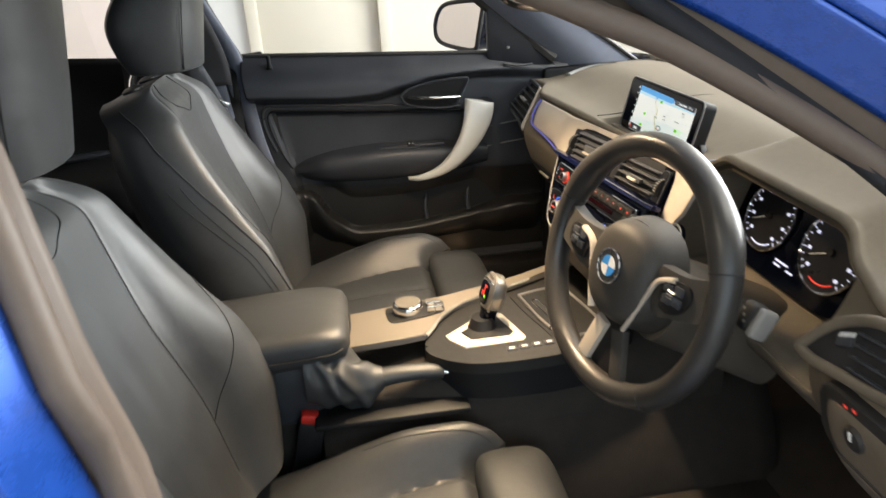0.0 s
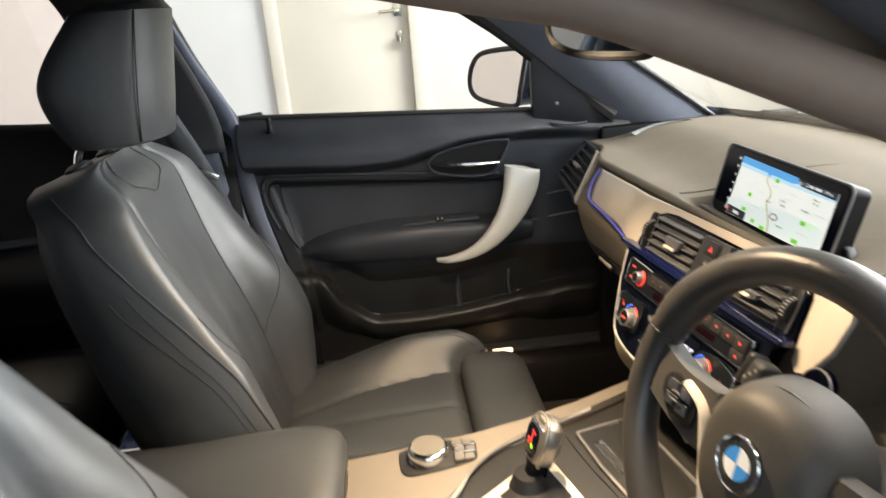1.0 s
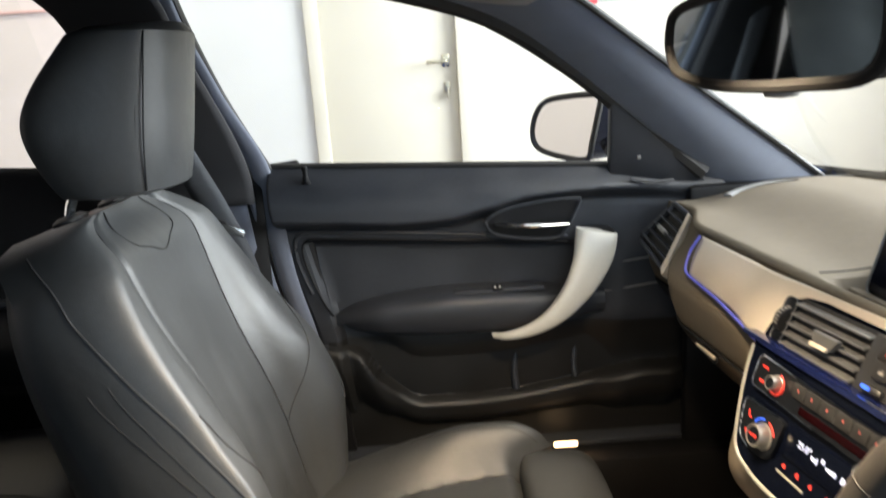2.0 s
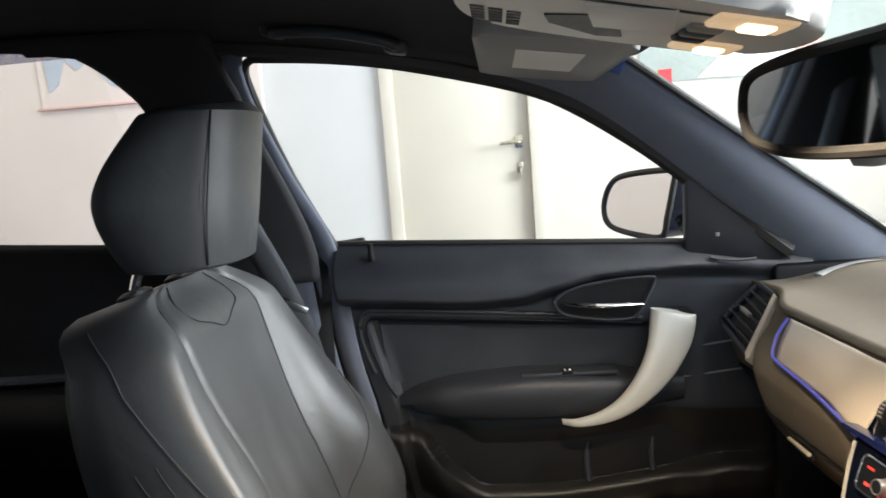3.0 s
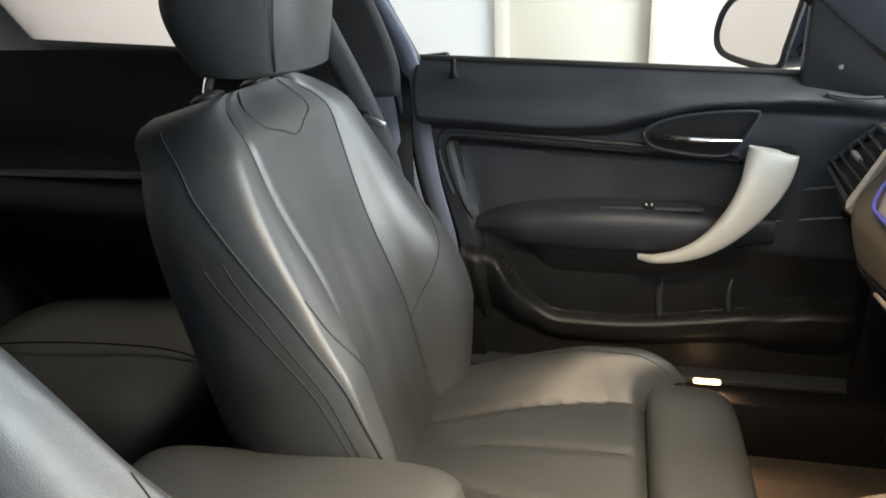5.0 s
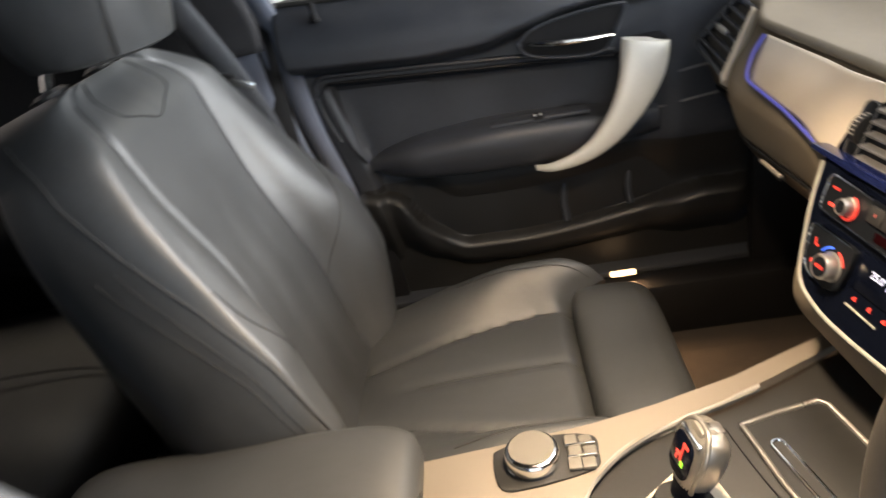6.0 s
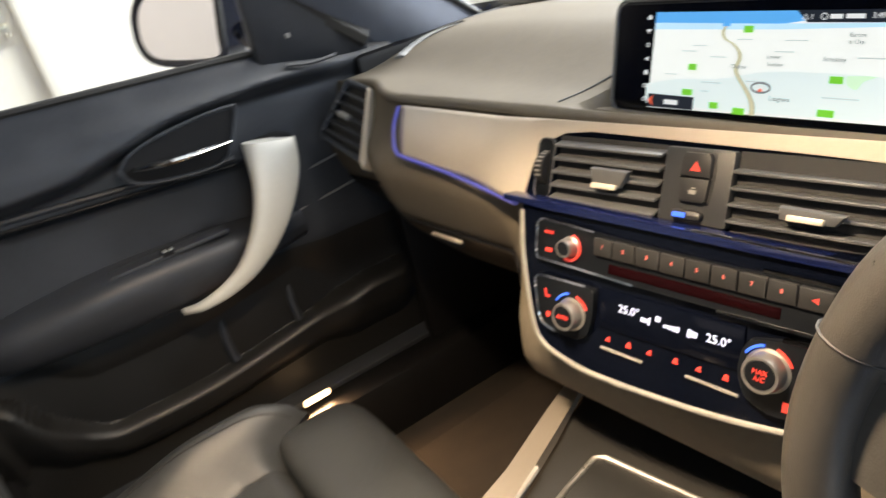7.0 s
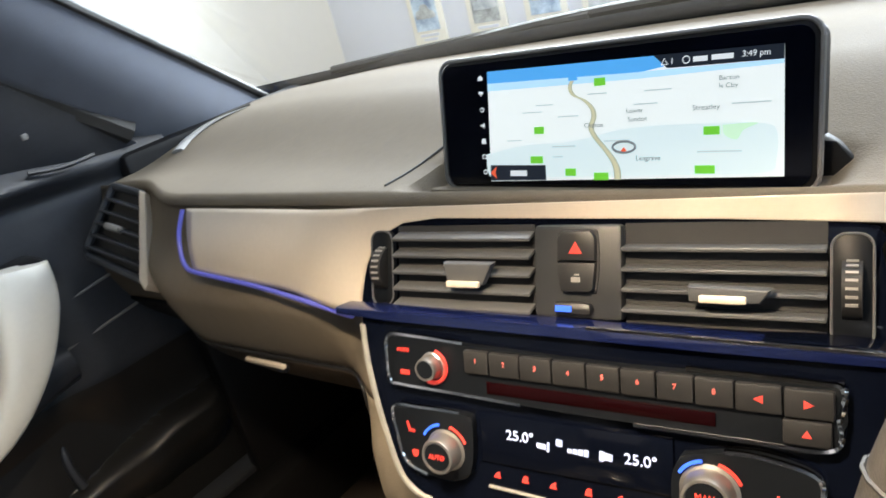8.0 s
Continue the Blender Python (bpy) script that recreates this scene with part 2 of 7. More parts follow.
def prism(poly, m, depth, bevel=0.0, segs=2):
    """A plate: a flat outline in the local x, y of the pose m, from z = 0 to depth."""
    bm = bmesh.new()
    a = [bm.verts.new((x, y, 0)) for x, y in poly]
    b = [bm.verts.new((x, y, depth)) for x, y in poly]
    bm.faces.new(a[::-1])
    top = bm.faces.new(b)
    n = len(poly)
    for i in range(n):
        bm.faces.new((a[i], a[(i + 1) % n], b[(i + 1) % n], b[i]))
    if bevel:
        bmesh.ops.bevel(bm, geom=list(top.edges), offset=bevel, segments=segs, profile=0.5, affect="EDGES")
    bmesh.ops.recalc_face_normals(bm, faces=bm.faces)
    bmesh.ops.transform(bm, matrix=m, verts=bm.verts)
    return bm


def rounded(w, h, r, n=5, cx=0.0, cy=0.0):
    """The outline of a rounded rectangle."""
    out = []
    for sx, sy, a0 in ((1, 1, 0), (-1, 1, 90), (-1, -1, 180), (1, -1, 270)):
        for i in range(n + 1):
            a = radians(a0 + 90 * i / n)
            out.append((cx + sx * (w / 2 - r) + r * math.cos(a), cy + sy * (h / 2 - r) + r * math.sin(a)))
    return out


def smooth_outline(pts, n=40):
    return [tuple(cr(list(pts) + [pts[0]], i / n)) for i in range(n)]


def join(*bms):
    out = bmesh.new()
    for b in bms:
        me = bpy.data.meshes.new("tmp")
        b.to_mesh(me)
        out.from_mesh(me)
        bpy.data.meshes.remove(me)
        b.free()
    return out


def part(name, bm, mat, parent=None, label="", flat=False, solid=0.0, offset=0.0):
    me = bpy.data.meshes.new(name)
    bm.to_mesh(me)
    bm.free()
    me.materials.append(mat)
    if not flat:
        for p in me.polygons:
            p.use_smooth = True
        me.set_sharp_from_angle(angle=radians(38))
    ob = new(name, me)
    if solid:
        s = ob.modifiers.new("solid", "SOLIDIFY")
        cabin = Vector((0.2, -0.03, 0.95))
        inward = sum((p.center - cabin).dot(p.normal) * p.area for p in me.polygons) < 0
        s.thickness, s.offset = solid, (-1.0 if inward else 1.0)
    if parent is not None:
        ob.parent = parent
        ob.matrix_parent_inverse = parent.matrix_world.inverted()
    if label:
        tagged(ob, label=label)
    return ob


def thing(name, at, label, category, group="", kind=""):
    ob = new(name)
    ob.empty_display_size = 0.05
    ob.matrix_world = Matrix.Translation(at)
    bpy.context.view_layer.update()
    return tagged(ob, label=label, category=category, group=group, kind=kind)


def solo(name, bm, mat, label, category, group="", kind="", **kw):
    return tagged(part(name, bm, mat, **kw), label=label, category=category, group=group, kind=kind)


def lettering(name, words, size, m, mat, parent, depth=0.0004, label="", stretch=1.0):
    cu = bpy.data.curves.new("words", "FONT")
    cu.body, cu.size, cu.extrude, cu.align_x, cu.align_y = words, size, depth, "CENTER", "CENTER"
    tmp = bpy.data.objects.new("words", cu)
    scene.collection.objects.link(tmp)
    bpy.context.view_layer.update()
    me = bpy.data.meshes.new_from_object(tmp)
    bpy.data.objects.remove(tmp)
    bpy.data.curves.remove(cu)
    me.transform(m @ Matrix.Diagonal((stretch, 1, 1, 1)))
    me.materials.clear()
    me.materials.append(mat)
    ob = new(name, me)
    ob.parent = parent
    ob.matrix_parent_inverse = parent.matrix_world.inverted()
    if label:
        tagged(ob, label=label)
    return ob


def frame_pose(o, right, up, out=0.0):
    """A pose whose x is right, y is up and z faces the viewer."""
    r = Vector(right).normalized()
    u = (Vector(up) - r * Vector(up).dot(r)).normalized()
    n = r.cross(u)
    m = Matrix((r, u, n)).transposed().to_4x4()
    m.translation = Vector(o) + n * out
    return m


MID = -0.03

# ---- showroom ----
X0, X1, Y0, Y1, ZC = -4.6, 3.03, -4.6, 2.875, 2.95
ground = solo("floor", rbox(X1 - X0 + 0.4, Y1 - Y0 + 0.4, 0.1, ((X0 + X1) / 2, (Y0 + Y1) / 2, -0.05), 0), FLOORMAT, "pale grey polished showroom floor under the car", "floor", kind="structure", flat=True)
ceiling = solo("ceiling", rbox(X1 - X0 + 0.4, Y1 - Y0 + 0.4, 0.1, ((X0 + X1) / 2, (Y0 + Y1) / 2, ZC + 0.05), 0), CEIL, "plain white showroom ceiling", "ceiling", kind="structure", flat=True)
DX0, DX1, DZ = -0.30, 0.335, 2.04


def wall_block(x0, x1, y0, y1, z0, z1):
    return rbox(x1 - x0, y1 - y0, z1 - z0, ((x0 + x1) / 2, (y0 + y1) / 2, (z0 + z1) / 2), 0)


solo("wall_north", join(wall_block(DX1 + 0.06, X1, Y1, Y1 + 0.15, 0, ZC), wall_block(DX0 - 0.06, DX1 + 0.06, Y1, Y1 + 0.15, DZ + 0.06, ZC)), WALL, "cream painted wall beside the car", "wall", kind="structure", flat=True)
solo("wall_north", wall_block(-0.93, DX0 - 0.06, Y1, Y1 + 0.15, 0, ZC), WALL_COOL, "cool white wall strip next to the door", "wall", kind="structure", flat=True)
solo("wall_north", wall_block(X0, -0.93, Y1 - 0.04, Y1 + 0.15, 0, ZC), WALL_PINK, "rose-tinted painted wall behind the rear window", "wall", kind="structure", flat=True)
solo("wall_west", wall_block(X0 - 0.15, X0, Y0, Y1, 0, ZC), WALL_PINK, "plain rose-tinted wall", "wall", kind="structure", flat=True)
# end wall: grey below a wide window opening
solo("wall_east", join(wall_block(X1, X1 + 0.15, Y0, Y1, 0, 1.12), wall_block(X1, X1 + 0.15, Y0, -0.70, 1.12, ZC), wall_block(X1, X1 + 0.15, 2.20, Y1, 1.12, ZC), wall_block(X1, X1 + 0.15, -0.70, 2.20, 2.30, ZC)), WALL_GREY, "grey painted end wall round a wide window", "wall", kind="structure", flat=True)
# the driver's side opens to a shop window
solo("wall_south", join(wall_block(X0, X1, Y0 - 0.15, Y0, 0, 0.45), wall_block(X0, X1, Y0 - 0.15, Y0, 2.75, ZC), wall_block(X0, -2.4, Y0 - 0.15, Y0, 0.45, 2.75), wall_block(2.4, X1, Y0 - 0.15, Y0, 0.45, 2.75)), WALL_COOL, "white wall round the shop window", "wall", kind="structure", flat=True)

door = thing("door_1", ((DX0 + DX1) / 2, Y1, 0), "cream painted door, shut, with a brass-toned lever", "door", kind="structure")
part("leaf", rbox(DX1 - DX0, 0.04, DZ, ((DX0 + DX1) / 2, Y1 + 0.045, DZ / 2 + 0.005), 0.002), DOORWOOD, door)
for nm, bx in (("jamb", rbox(0.06, 0.10, DZ + 0.06, (DX0 - 0.03, Y1 + 0.02, DZ / 2 + 0.03), 0.004)), ("jamb", rbox(0.06, 0.10, DZ + 0.06, (DX1 + 0.03, Y1 + 0.02, DZ / 2 + 0.03), 0.004)), ("head", rbox(DX1 - DX0, 0.10, 0.06, ((DX0 + DX1) / 2, Y1 + 0.02, DZ + 0.035), 0.004))):
    part(nm, bx, DOORWOOD, door)
BRASS = material("lever_metal", (0.55, 0.50, 0.38), 0.3, metal=1.0, var=0.05)
lever = part("lever", sweep([(0.285, Y1 + 0.02, 1.152), (0.285, Y1 - 0.035, 1.152), (0.27, Y1 - 0.045, 1.152), (0.19, Y1 - 0.045, 1.150)], 0.009, steps=16), BRASS, door, "brass-toned lever handle")
part("backplate", rbox(0.04, 0.008, 0.06, (0.285, Y1 + 0.021, 1.155), 0.003), BRASS, lever)
part("lock_cylinder", rbox(0.03, 0.012, 0.05, (0.285, Y1 + 0.02, 1.03), 0.005), BRASS, door)
part("key", rbox(0.006, 0.035, 0.05, (0.285, Y1 - 0.005, 1.0), 0.002), BRASS, door)

# pictures of cars on the grey end wall, shown as plain colour fields
POSTER = material("poster_paper", (0.80, 0.76, 0.64), 0.6, var=0.05)
PHOTO_B = material("photo_blue", (0.08, 0.20, 0.46), 0.5, var=0.5, scale=14, tint=(0.42, 0.50, 0.55))
PHOTO_D = material("photo_dark", (0.09, 0.10, 0.10), 0.5, var=0.5, scale=14, tint=(0.45, 0.47, 0.45))
PHOTO_G = material("photo_pale", (0.28, 0.36, 0.42), 0.5, var=0.4, scale=14, tint=(0.55, 0.55, 0.53))
for k in range(5):
    py, pz = (2.196, 1.832, 1.512, 1.227, 0.985)[k], 0.785 - 0.003 * k
    pic = thing("poster", (X1, py, pz - 0.15), "cream poster with a picture of a car, on the end wall", "poster", group="posters on the end wall")
    part("sheet", rbox(0.012, 0.215, 0.40, (X1 - 0.006, py, pz), 0.002), POSTER, pic)
    part("photo", rbox(0.004, 0.150, 0.17, (X1 - 0.014, py, pz - 0.045), 0), (PHOTO_B, PHOTO_D, PHOTO_B, PHOTO_G, PHOTO_B)[k], pic)
    part("photo_car", prism(smooth_outline([(-0.06, -0.02), (-0.055, 0.015), (-0.03, 0.022), (-0.015, 0.045), (0.02, 0.045), (0.035, 0.018), (0.06, 0.008), (0.06, -0.02)], 24), frame_pose((X1 - 0.017, py, pz - 0.05), (0, -1, 0), (0, 0, 1)), 0.002), (PHOTO_D, PHOTO_G, PHOTO_D, PHOTO_B, PHOTO_D)[k], pic)
    for j in range(2):
        part("text_bar", rbox(0.004, 0.12 - 0.03 * j, 0.012, (X1 - 0.014, py, pz - 0.152 - 0.022 * j), 0), WALL_GREY, pic)

# large pictures on the long wall, shown as plain colour fields
BOARD = material("board_grey_green", (0.36, 0.41, 0.38), 0.7, var=0.12, scale=4)
BOARD_WHITE = material("board_white", (0.74, 0.73, 0.70), 0.7, var=0.05)
BOARD_PINK = material("board_pink", (0.66, 0.42, 0.38), 0.7, var=0.08)
BOARD_RED = material("board_red", (0.72, 0.05, 0.06), 0.6, var=0.06)
BOARD_GREEN = material("board_green", (0.24, 0.48, 0.12), 0.6, var=0.06)
BOARD_BLUE = material("board_blue_grey", (0.42, 0.47, 0.54), 0.7, var=0.1, scale=5)
NW = frame_pose((0, Y1, 0), (1, 0, 0), (0, 0, 1))


def colour_field(nm, poly, mat, who, out):
    return part(nm, prism(poly, NW @ Matrix.Translation((0, 0, out)), 0.003), mat, who)


mural = thing("wall_picture", (1.3, Y1, 1.38), "wide grey-green picture with red, green and pink fields on the wall", "picture")
colour_field("sheet", [(0.86, 1.375), (1.20, 1.372), (1.36, 1.362), (2.4, 1.40), (2.4, 1.95), (0.86, 1.95)], BOARD, mural, 0.002)
colour_field("white_field", [(1.12, 1.380), (1.34, 1.375), (1.62, 1.40), (1.48, 1.60), (1.34, 1.56), (1.22, 1.47)], BOARD_WHITE, mural, 0.006)
colour_field("pink_field", [(1.56, 1.405), (1.72, 1.41), (1.70, 1.49), (1.63, 1.54), (1.56, 1.52)], BOARD_PINK, mural, 0.010)
colour_field("red_field", [(0.945, 1.362), (1.005, 1.366), (1.005, 1.432), (0.945, 1.430)], BOARD_RED, mural, 0.008)
colour_field("green_field", [(0.895, 1.372), (0.943, 1.362), (0.943, 1.425), (0.895, 1.425)], BOARD_GREEN, mural, 0.009)
rear_pic = thing("wall_picture", (-1.8, Y1 - 0.04, 1.49), "pale picture with a blue-grey peak above a thin ledge", "picture")
for nm, poly, mat, out in (("sheet", [(-2.03, 1.49), (-1.50, 1.49), (-1.50, 1.95), (-2.03, 1.95)], WALL_PINK, 0.043), ("peak", [(-1.98, 1.565), (-1.93, 1.60), (-1.885, 1.715), (-1.83, 1.66), (-1.77, 1.70), (-1.66, 1.575), (-1.60, 1.56), (-1.60, 1.80), (-2.0, 1.80)], BOARD_BLUE, 0.048)):
    colour_field(nm, poly, mat, rear_pic, out)
part("ledge", rbox(0.56, 0.03, 0.010, (-1.765, Y1 - 0.055, 1.487), 0.002), BOARD_PINK, rear_pic)

# ---- car shell ----
car = thing("car", (0.0, MID, 0.0), "metallic blue hatchback car, driver's door open, dark cabin trim", "car")


def belt(x):
    """Height of the window sill line along the car."""
    return 0.981 - 0.060 * x if x > -0.12 else 0.988 - 0.068 * (x + 0.12)


def mirror_y(y, side):
    return y if side > 0 else 2 * MID - y


# cross-section of the glasshouse: y as a function of height, passenger side
def side_y(z):
    return 0.675 - 0.36 * max(0.0, z - 0.97) - 0.25 * max(0.0, z - 1.2) ** 1.5


EDGE_TOP = [(-0.86, 1.325), (-0.60, 1.34), (-0.20, 1.312), (0.04, 1.274), (0.21, 1.229), (0.30, 1.191), (0.476, 1.066), (0.60, 0.962), (0.66, 0.915)]


def edge_z(x):
    return val(EDGE_TOP, x)


ROOF_Z = [(-1.5, 1.31), (-0.9, 1.375), (-0.2, 1.372), (0.05, 1.335), (0.20, 1.290), (0.34, 1.245), (0.40, 1.22)]
for side in (1, -1):
    # windscreen pillar trim between the side window and the windscreen edge
    L1 = [(0.16, 0.575, 1.250), (0.297, 0.598, 1.196), (0.476, 0.632, 1.070), (0.63, 0.668, 0.945), (0.70, 0.690, 0.885)]
    L2 = [(0.345, 0.490, 1.262), (0.42, 0.520, 1.212), (0.60, 0.590, 1.092), (0.79, 0.660, 0.965), (0.90, 0.700, 0.890)]

    def pillar(u, v):
        a, b = cr(L1, v), cr(L2, v)
        p = a * (1 - u) + b * u
        p = p + np.array((-0.010, -0.022, 0.004)) * math.sin(math.pi * u)
        return p[0], p[1] if side > 0 else 0.03 - p[1], p[2]

    # passenger side takes the daylit cloth colour, driver's side the plain dark liner
    part("pillar_trim", surf(pillar, 10, 30), FABRIC_LIT if side > 0 else LINER, car, "cloth windscreen pillar trim, daylight tint on the passenger side", solid=0.012, offset=1.0 if side > 0 else -1.0)
    # join line across the pillar head
    if side > 0:
        part("trim_joint", sweep([(0.302, 0.596, 1.197), (0.33, 0.556, 1.222), (0.352, 0.512, 1.250)], 0.0022, 6, 10), DARK, car)
    # dark gasket along the windscreen
    part("screen_gasket", sweep([(x + 0.006, mirror_y(y, side), z + 0.002) for x, y, z in L2], 0.006, 8, 30), RUBBER, car)
    # rail over the side window
    if side > 0:
        part("roof_rail", sweep([(x, mirror_y(side_y(edge_z(x)) - 0.004, side), edge_z(x) + 0.012) for x in (-0.55, -0.4, -0.2, 0.0, 0.15, 0.3, 0.42, 0.55, 0.66)], 0.014, 8, 40, flat=1.2), RUBBER if side > 0 else SEAL, car, "rubber seal over the door opening")

# headliner
def liner(u, v):
    x = 0.352 - 1.85 * v
    w = 0.49 + 0.08 * sm(0.35, -0.1, x)
    s = 2 * u - 1
    ze = edge_z(max(x, -0.85)) + 0.012 if x < 0.16 else 1.252
    zc = val(ROOF_Z, x)
    z = ze + (zc - ze) * (1 - abs(s) ** 5)
    return x + 0.02 * (abs(s) ** 2) * (1 if x > 0.3 else 0), MID + s * w * (1 if x < 0.3 else 1.04), z


part("headliner", surf(liner, 40, 50), LINER, car, "anthracite cloth headliner", solid=0.01, offset=1.0)


# cloth corner between the headliner, the visor and the windscreen pillar
def corner(u, v):
    a = np.array((0.15, 0.590, 1.262)) * (1 - u) + np.array((0.368, 0.498, 1.270)) * u
    b = np.array((0.15, 0.440, 1.305)) * (1 - u) + np.array((0.368, 0.400, 1.290)) * u
    return tuple(a * (1 - v) + b * v)


part("headliner_corner", surf(corner, 8, 6), FABRIC_LIT, car, solid=0.006)


def roof_skin(u, v):
    x = 0.36 - 1.95 * v
    s = 2 * u - 1
    z = val([(-1.6, 1.33), (-0.9, 1.41), (-0.2, 1.415), (0.1, 1.375), (0.36, 1.285)], x) - 0.075 * abs(s) ** 3
    return x, MID + s * (0.60 + 0.02 * sm(0.4, -0.2, x)), z


part("roof_skin", surf(roof_skin, 30, 40), PAINT, car, "metallic blue roof", solid=0.006)


def screen(u, v):
    a, b = np.array((0.36, 0.50, 1.258)), np.array((0.90, 0.705, 0.905))
    s = 2 * u - 1
    x = a[0] + (b[0] - a[0]) * v + (0.05 + 0.10 * v) * (1 - s * s)
    y = MID + s * (a[1] + (b[1] - a[1]) * v - MID)
    z = a[2] + (b[2] - a[2]) * v + 0.012 * (1 - s * s) * (1 - v) - 0.01 * math.sin(math.pi * v)
    return x, y, z


ws = part("windscreen", surf(screen, 24, 16), GLASS, car, "clear curved windscreen")
ws.visible_shadow = False
# scuttle and wiper rail behind the dashboard
def scuttle(u, v):
    s = 2 * u - 1
    return 0.90 + 0.15 * (1 - s * s) + 0.18 * v, MID + s * 0.78, 0.893 + 0.010 * (1 - s * s) - 0.035 * v


part("scuttle", surf(scuttle, 24, 4), DARK, car, "black scuttle panel below the windscreen", solid=0.02)
part("wiper_arm", sweep([(1.02, 0.42, 0.915), (1.06, 0.20, 0.925), (1.085, -0.10, 0.925), (1.08, -0.36, 0.922)], 0.009, 8, 20, flat=0.8), RUBBER, car)
part("wiper_arm", sweep([(0.955, 0.60, 0.915), (1.03, 0.38, 0.920), (1.05, 0.22, 0.922)], 0.006, 8, 14), RUBBER, car)


def bonnet(u, v):
    s = 2 * u - 1
    x = 1.06 + 1.0 * v + 0.10 * (1 - s * s)
    return x, MID + s * (0.80 - 0.10 * v), 0.865 - 0.13 * v - 0.10 * v * v - 0.07 * s ** 4


part("bonnet", surf(bonnet, 24, 16), PAINT, car, "metallic blue bonnet", solid=0.01)


def nose(u, v):
    s = 2 * u - 1
    return 2.06 + 0.10 * (1 - s * s) + 0.05 * math.sin(math.pi * v), MID + s * 0.72, 0.62 - 0.45 * v


part("front_panel", surf(nose, 20, 8), PAINT, car, solid=0.01)


# flanks: the lower body, the passenger side closed, the driver's side with its door aperture
def flank(x0, x1, side, zt, zb=0.19):
    def f(u, v):
        x = x0 + (x1 - x0) * u
        zz = (zt(x) if callable(zt) else zt)
        z = zz + (zb - zz) * v
        bulge = 0.06 * math.sin(math.pi * min(1, max(0, (z - 0.15) / 0.85))) ** 0.7
        return x, mirror_y(0.745 + bulge - 0.06 * sm(0.8, 2.1, x) - 0.08 * sm(-0.9, -1.8, x), side), z
    return surf(f, 24, 14)


for side in (1, -1):
    part("wing", flank(0.74, 2.08, side, lambda x: 0.86 - 0.20 * sm(0.9, 2.1, x)), PAINT, car, "metallic blue front wing", solid=0.006)
    part("quarter_panel", flank(-1.65, -0.135 if side > 0 else -0.16, side, lambda x: belt(x) - 0.03), PAINT, car, "metallic blue rear quarter panel", solid=0.006)
part("door_skin", flank(-0.13, 0.735, 1, lambda x: belt(x) - 0.035, 0.30), PAINT, car, "metallic blue outer door skin", solid=0.006)


# driver's side: painted pillars round the open doorway, with their trim and seal
APER = [(0.70, 0.912), (0.632, 0.967), (0.50, 1.055), (0.394, 1.117), (0.332, 1.145), (0.261, 1.176), (0.2125, 1.188), (0.10, 1.212), (-0.06, 1.236), (-0.135, 1.215), (-0.102, 1.10), (-0.062, 0.93), (-0.036, 0.75), (-0.018, 0.58), (0.0, 0.45), (0.06, 0.40)]


def aper_y(z, x):
    return mirror_y(side_y(z) + (0.015 if z > 0.97 else 0.015 + 0.02 * sm(0.97, 0.5, z)), -1) + 0.115 * sm(-0.12, 0.18, x) * sm(0.80, 0.90, z)


def aper(t, grow):
    p = cr(APER, t)
    q = cr(APER, min(1, t + 0.01)) - cr(APER, max(0, t - 0.01))
    nrm = np.array((q[1], -q[0])) / (np.hypot(*q) + 1e-9)
    return p + nrm * grow


def jamb(g0, g1, y0, y1):
    def f(u, v):
        k = 1.0 - 0.55 * sm(0.53, 0.68, v)
        g, dy = k * (g0 + (g1 - g0) * u), y0 + (y1 - y0) * u
        p = aper(v, g)
        return p[0], aper_y(p[1], p[0]) - dy, p[1]
    return surf(f, 8, 80)


part("door_seal", sweep([(p[0], aper_y(p[1], p[0]), p[1]) for p in (aper(i / 60, 0.006) for i in range(61))], 0.013, 10, 60, straight=True), SEAL, car, "grey-brown rubber door seal")
part("seal_trim", jamb(-0.004, 0.046, -0.030, 0.006), SEAL, car, "grey-brown pillar edge trim", solid=0.003)
part("door_aperture", jamb(0.040, 0.085, 0.006, 0.052), PAINT, car, "blue painted door aperture flange", solid=0.004)


def outer_side(u, v):
    p = aper(v, 0.085 * (1.0 - 0.55 * sm(0.53, 0.68, v)) + 0.10 * u)
    return p[0], aper_y(p[1], p[0]) - 0.052 - 0.022 * math.sin(math.pi * min(1, u * 0.8)) + 0.012 * u, p[1]


part("side_frame", surf(outer_side, 10, 80), PAINT, car, "metallic blue outer side frame", solid=0.004)

# sills and floor
part("sill", rbox(1.6, 0.10, 0.16, (0.35, 0.735, 0.31), 0.02), PAINT, car)
part("sill_cover", rbox(1.5, 0.085, 0.125, (0.35, 0.655, 0.328), 0.02), DARK, car, "black sill cover")
part("sill", rbox(1.6, 0.10, 0.16, (0.35, mirror_y(0.715, -1), 0.31), 0.02), PAINT, car)
part("sill_plate", rbox(0.75, 0.07, 0.012, (0.30, 0.70, 0.396), 0.004), PLASTIC, car, "grey sill plate under the door")
part("floor_pan", rbox(2.75, 1.36, 0.05, (-0.28, MID, 0.235), 0.01), DARK, car)
part("carpet", rbox(1.15, 1.35, 0.02, (0.35, MID, 0.268), 0.006), CARPET, car, "dark brown cabin carpet")
part("footwell_wall", rbox(0.02, 1.36, 0.62, (0.98, MID, 0.56), 0.005), LINER, car)
part("toe_board", rbox(0.26, 1.34, 0.02, (0.88, MID, 0.36), 0.005, turn=Matrix.Rotation(radians(-45), 4, "Y")), CARPET, car)
part("rear_panel", rbox(0.05, 1.30, 0.72, (-1.62, MID, 0.575), 0.02), LINER, car)
part("underbody", rbox(3.3, 1.2, 0.10, (0.2, MID, 0.20), 0.02), DARK, car)
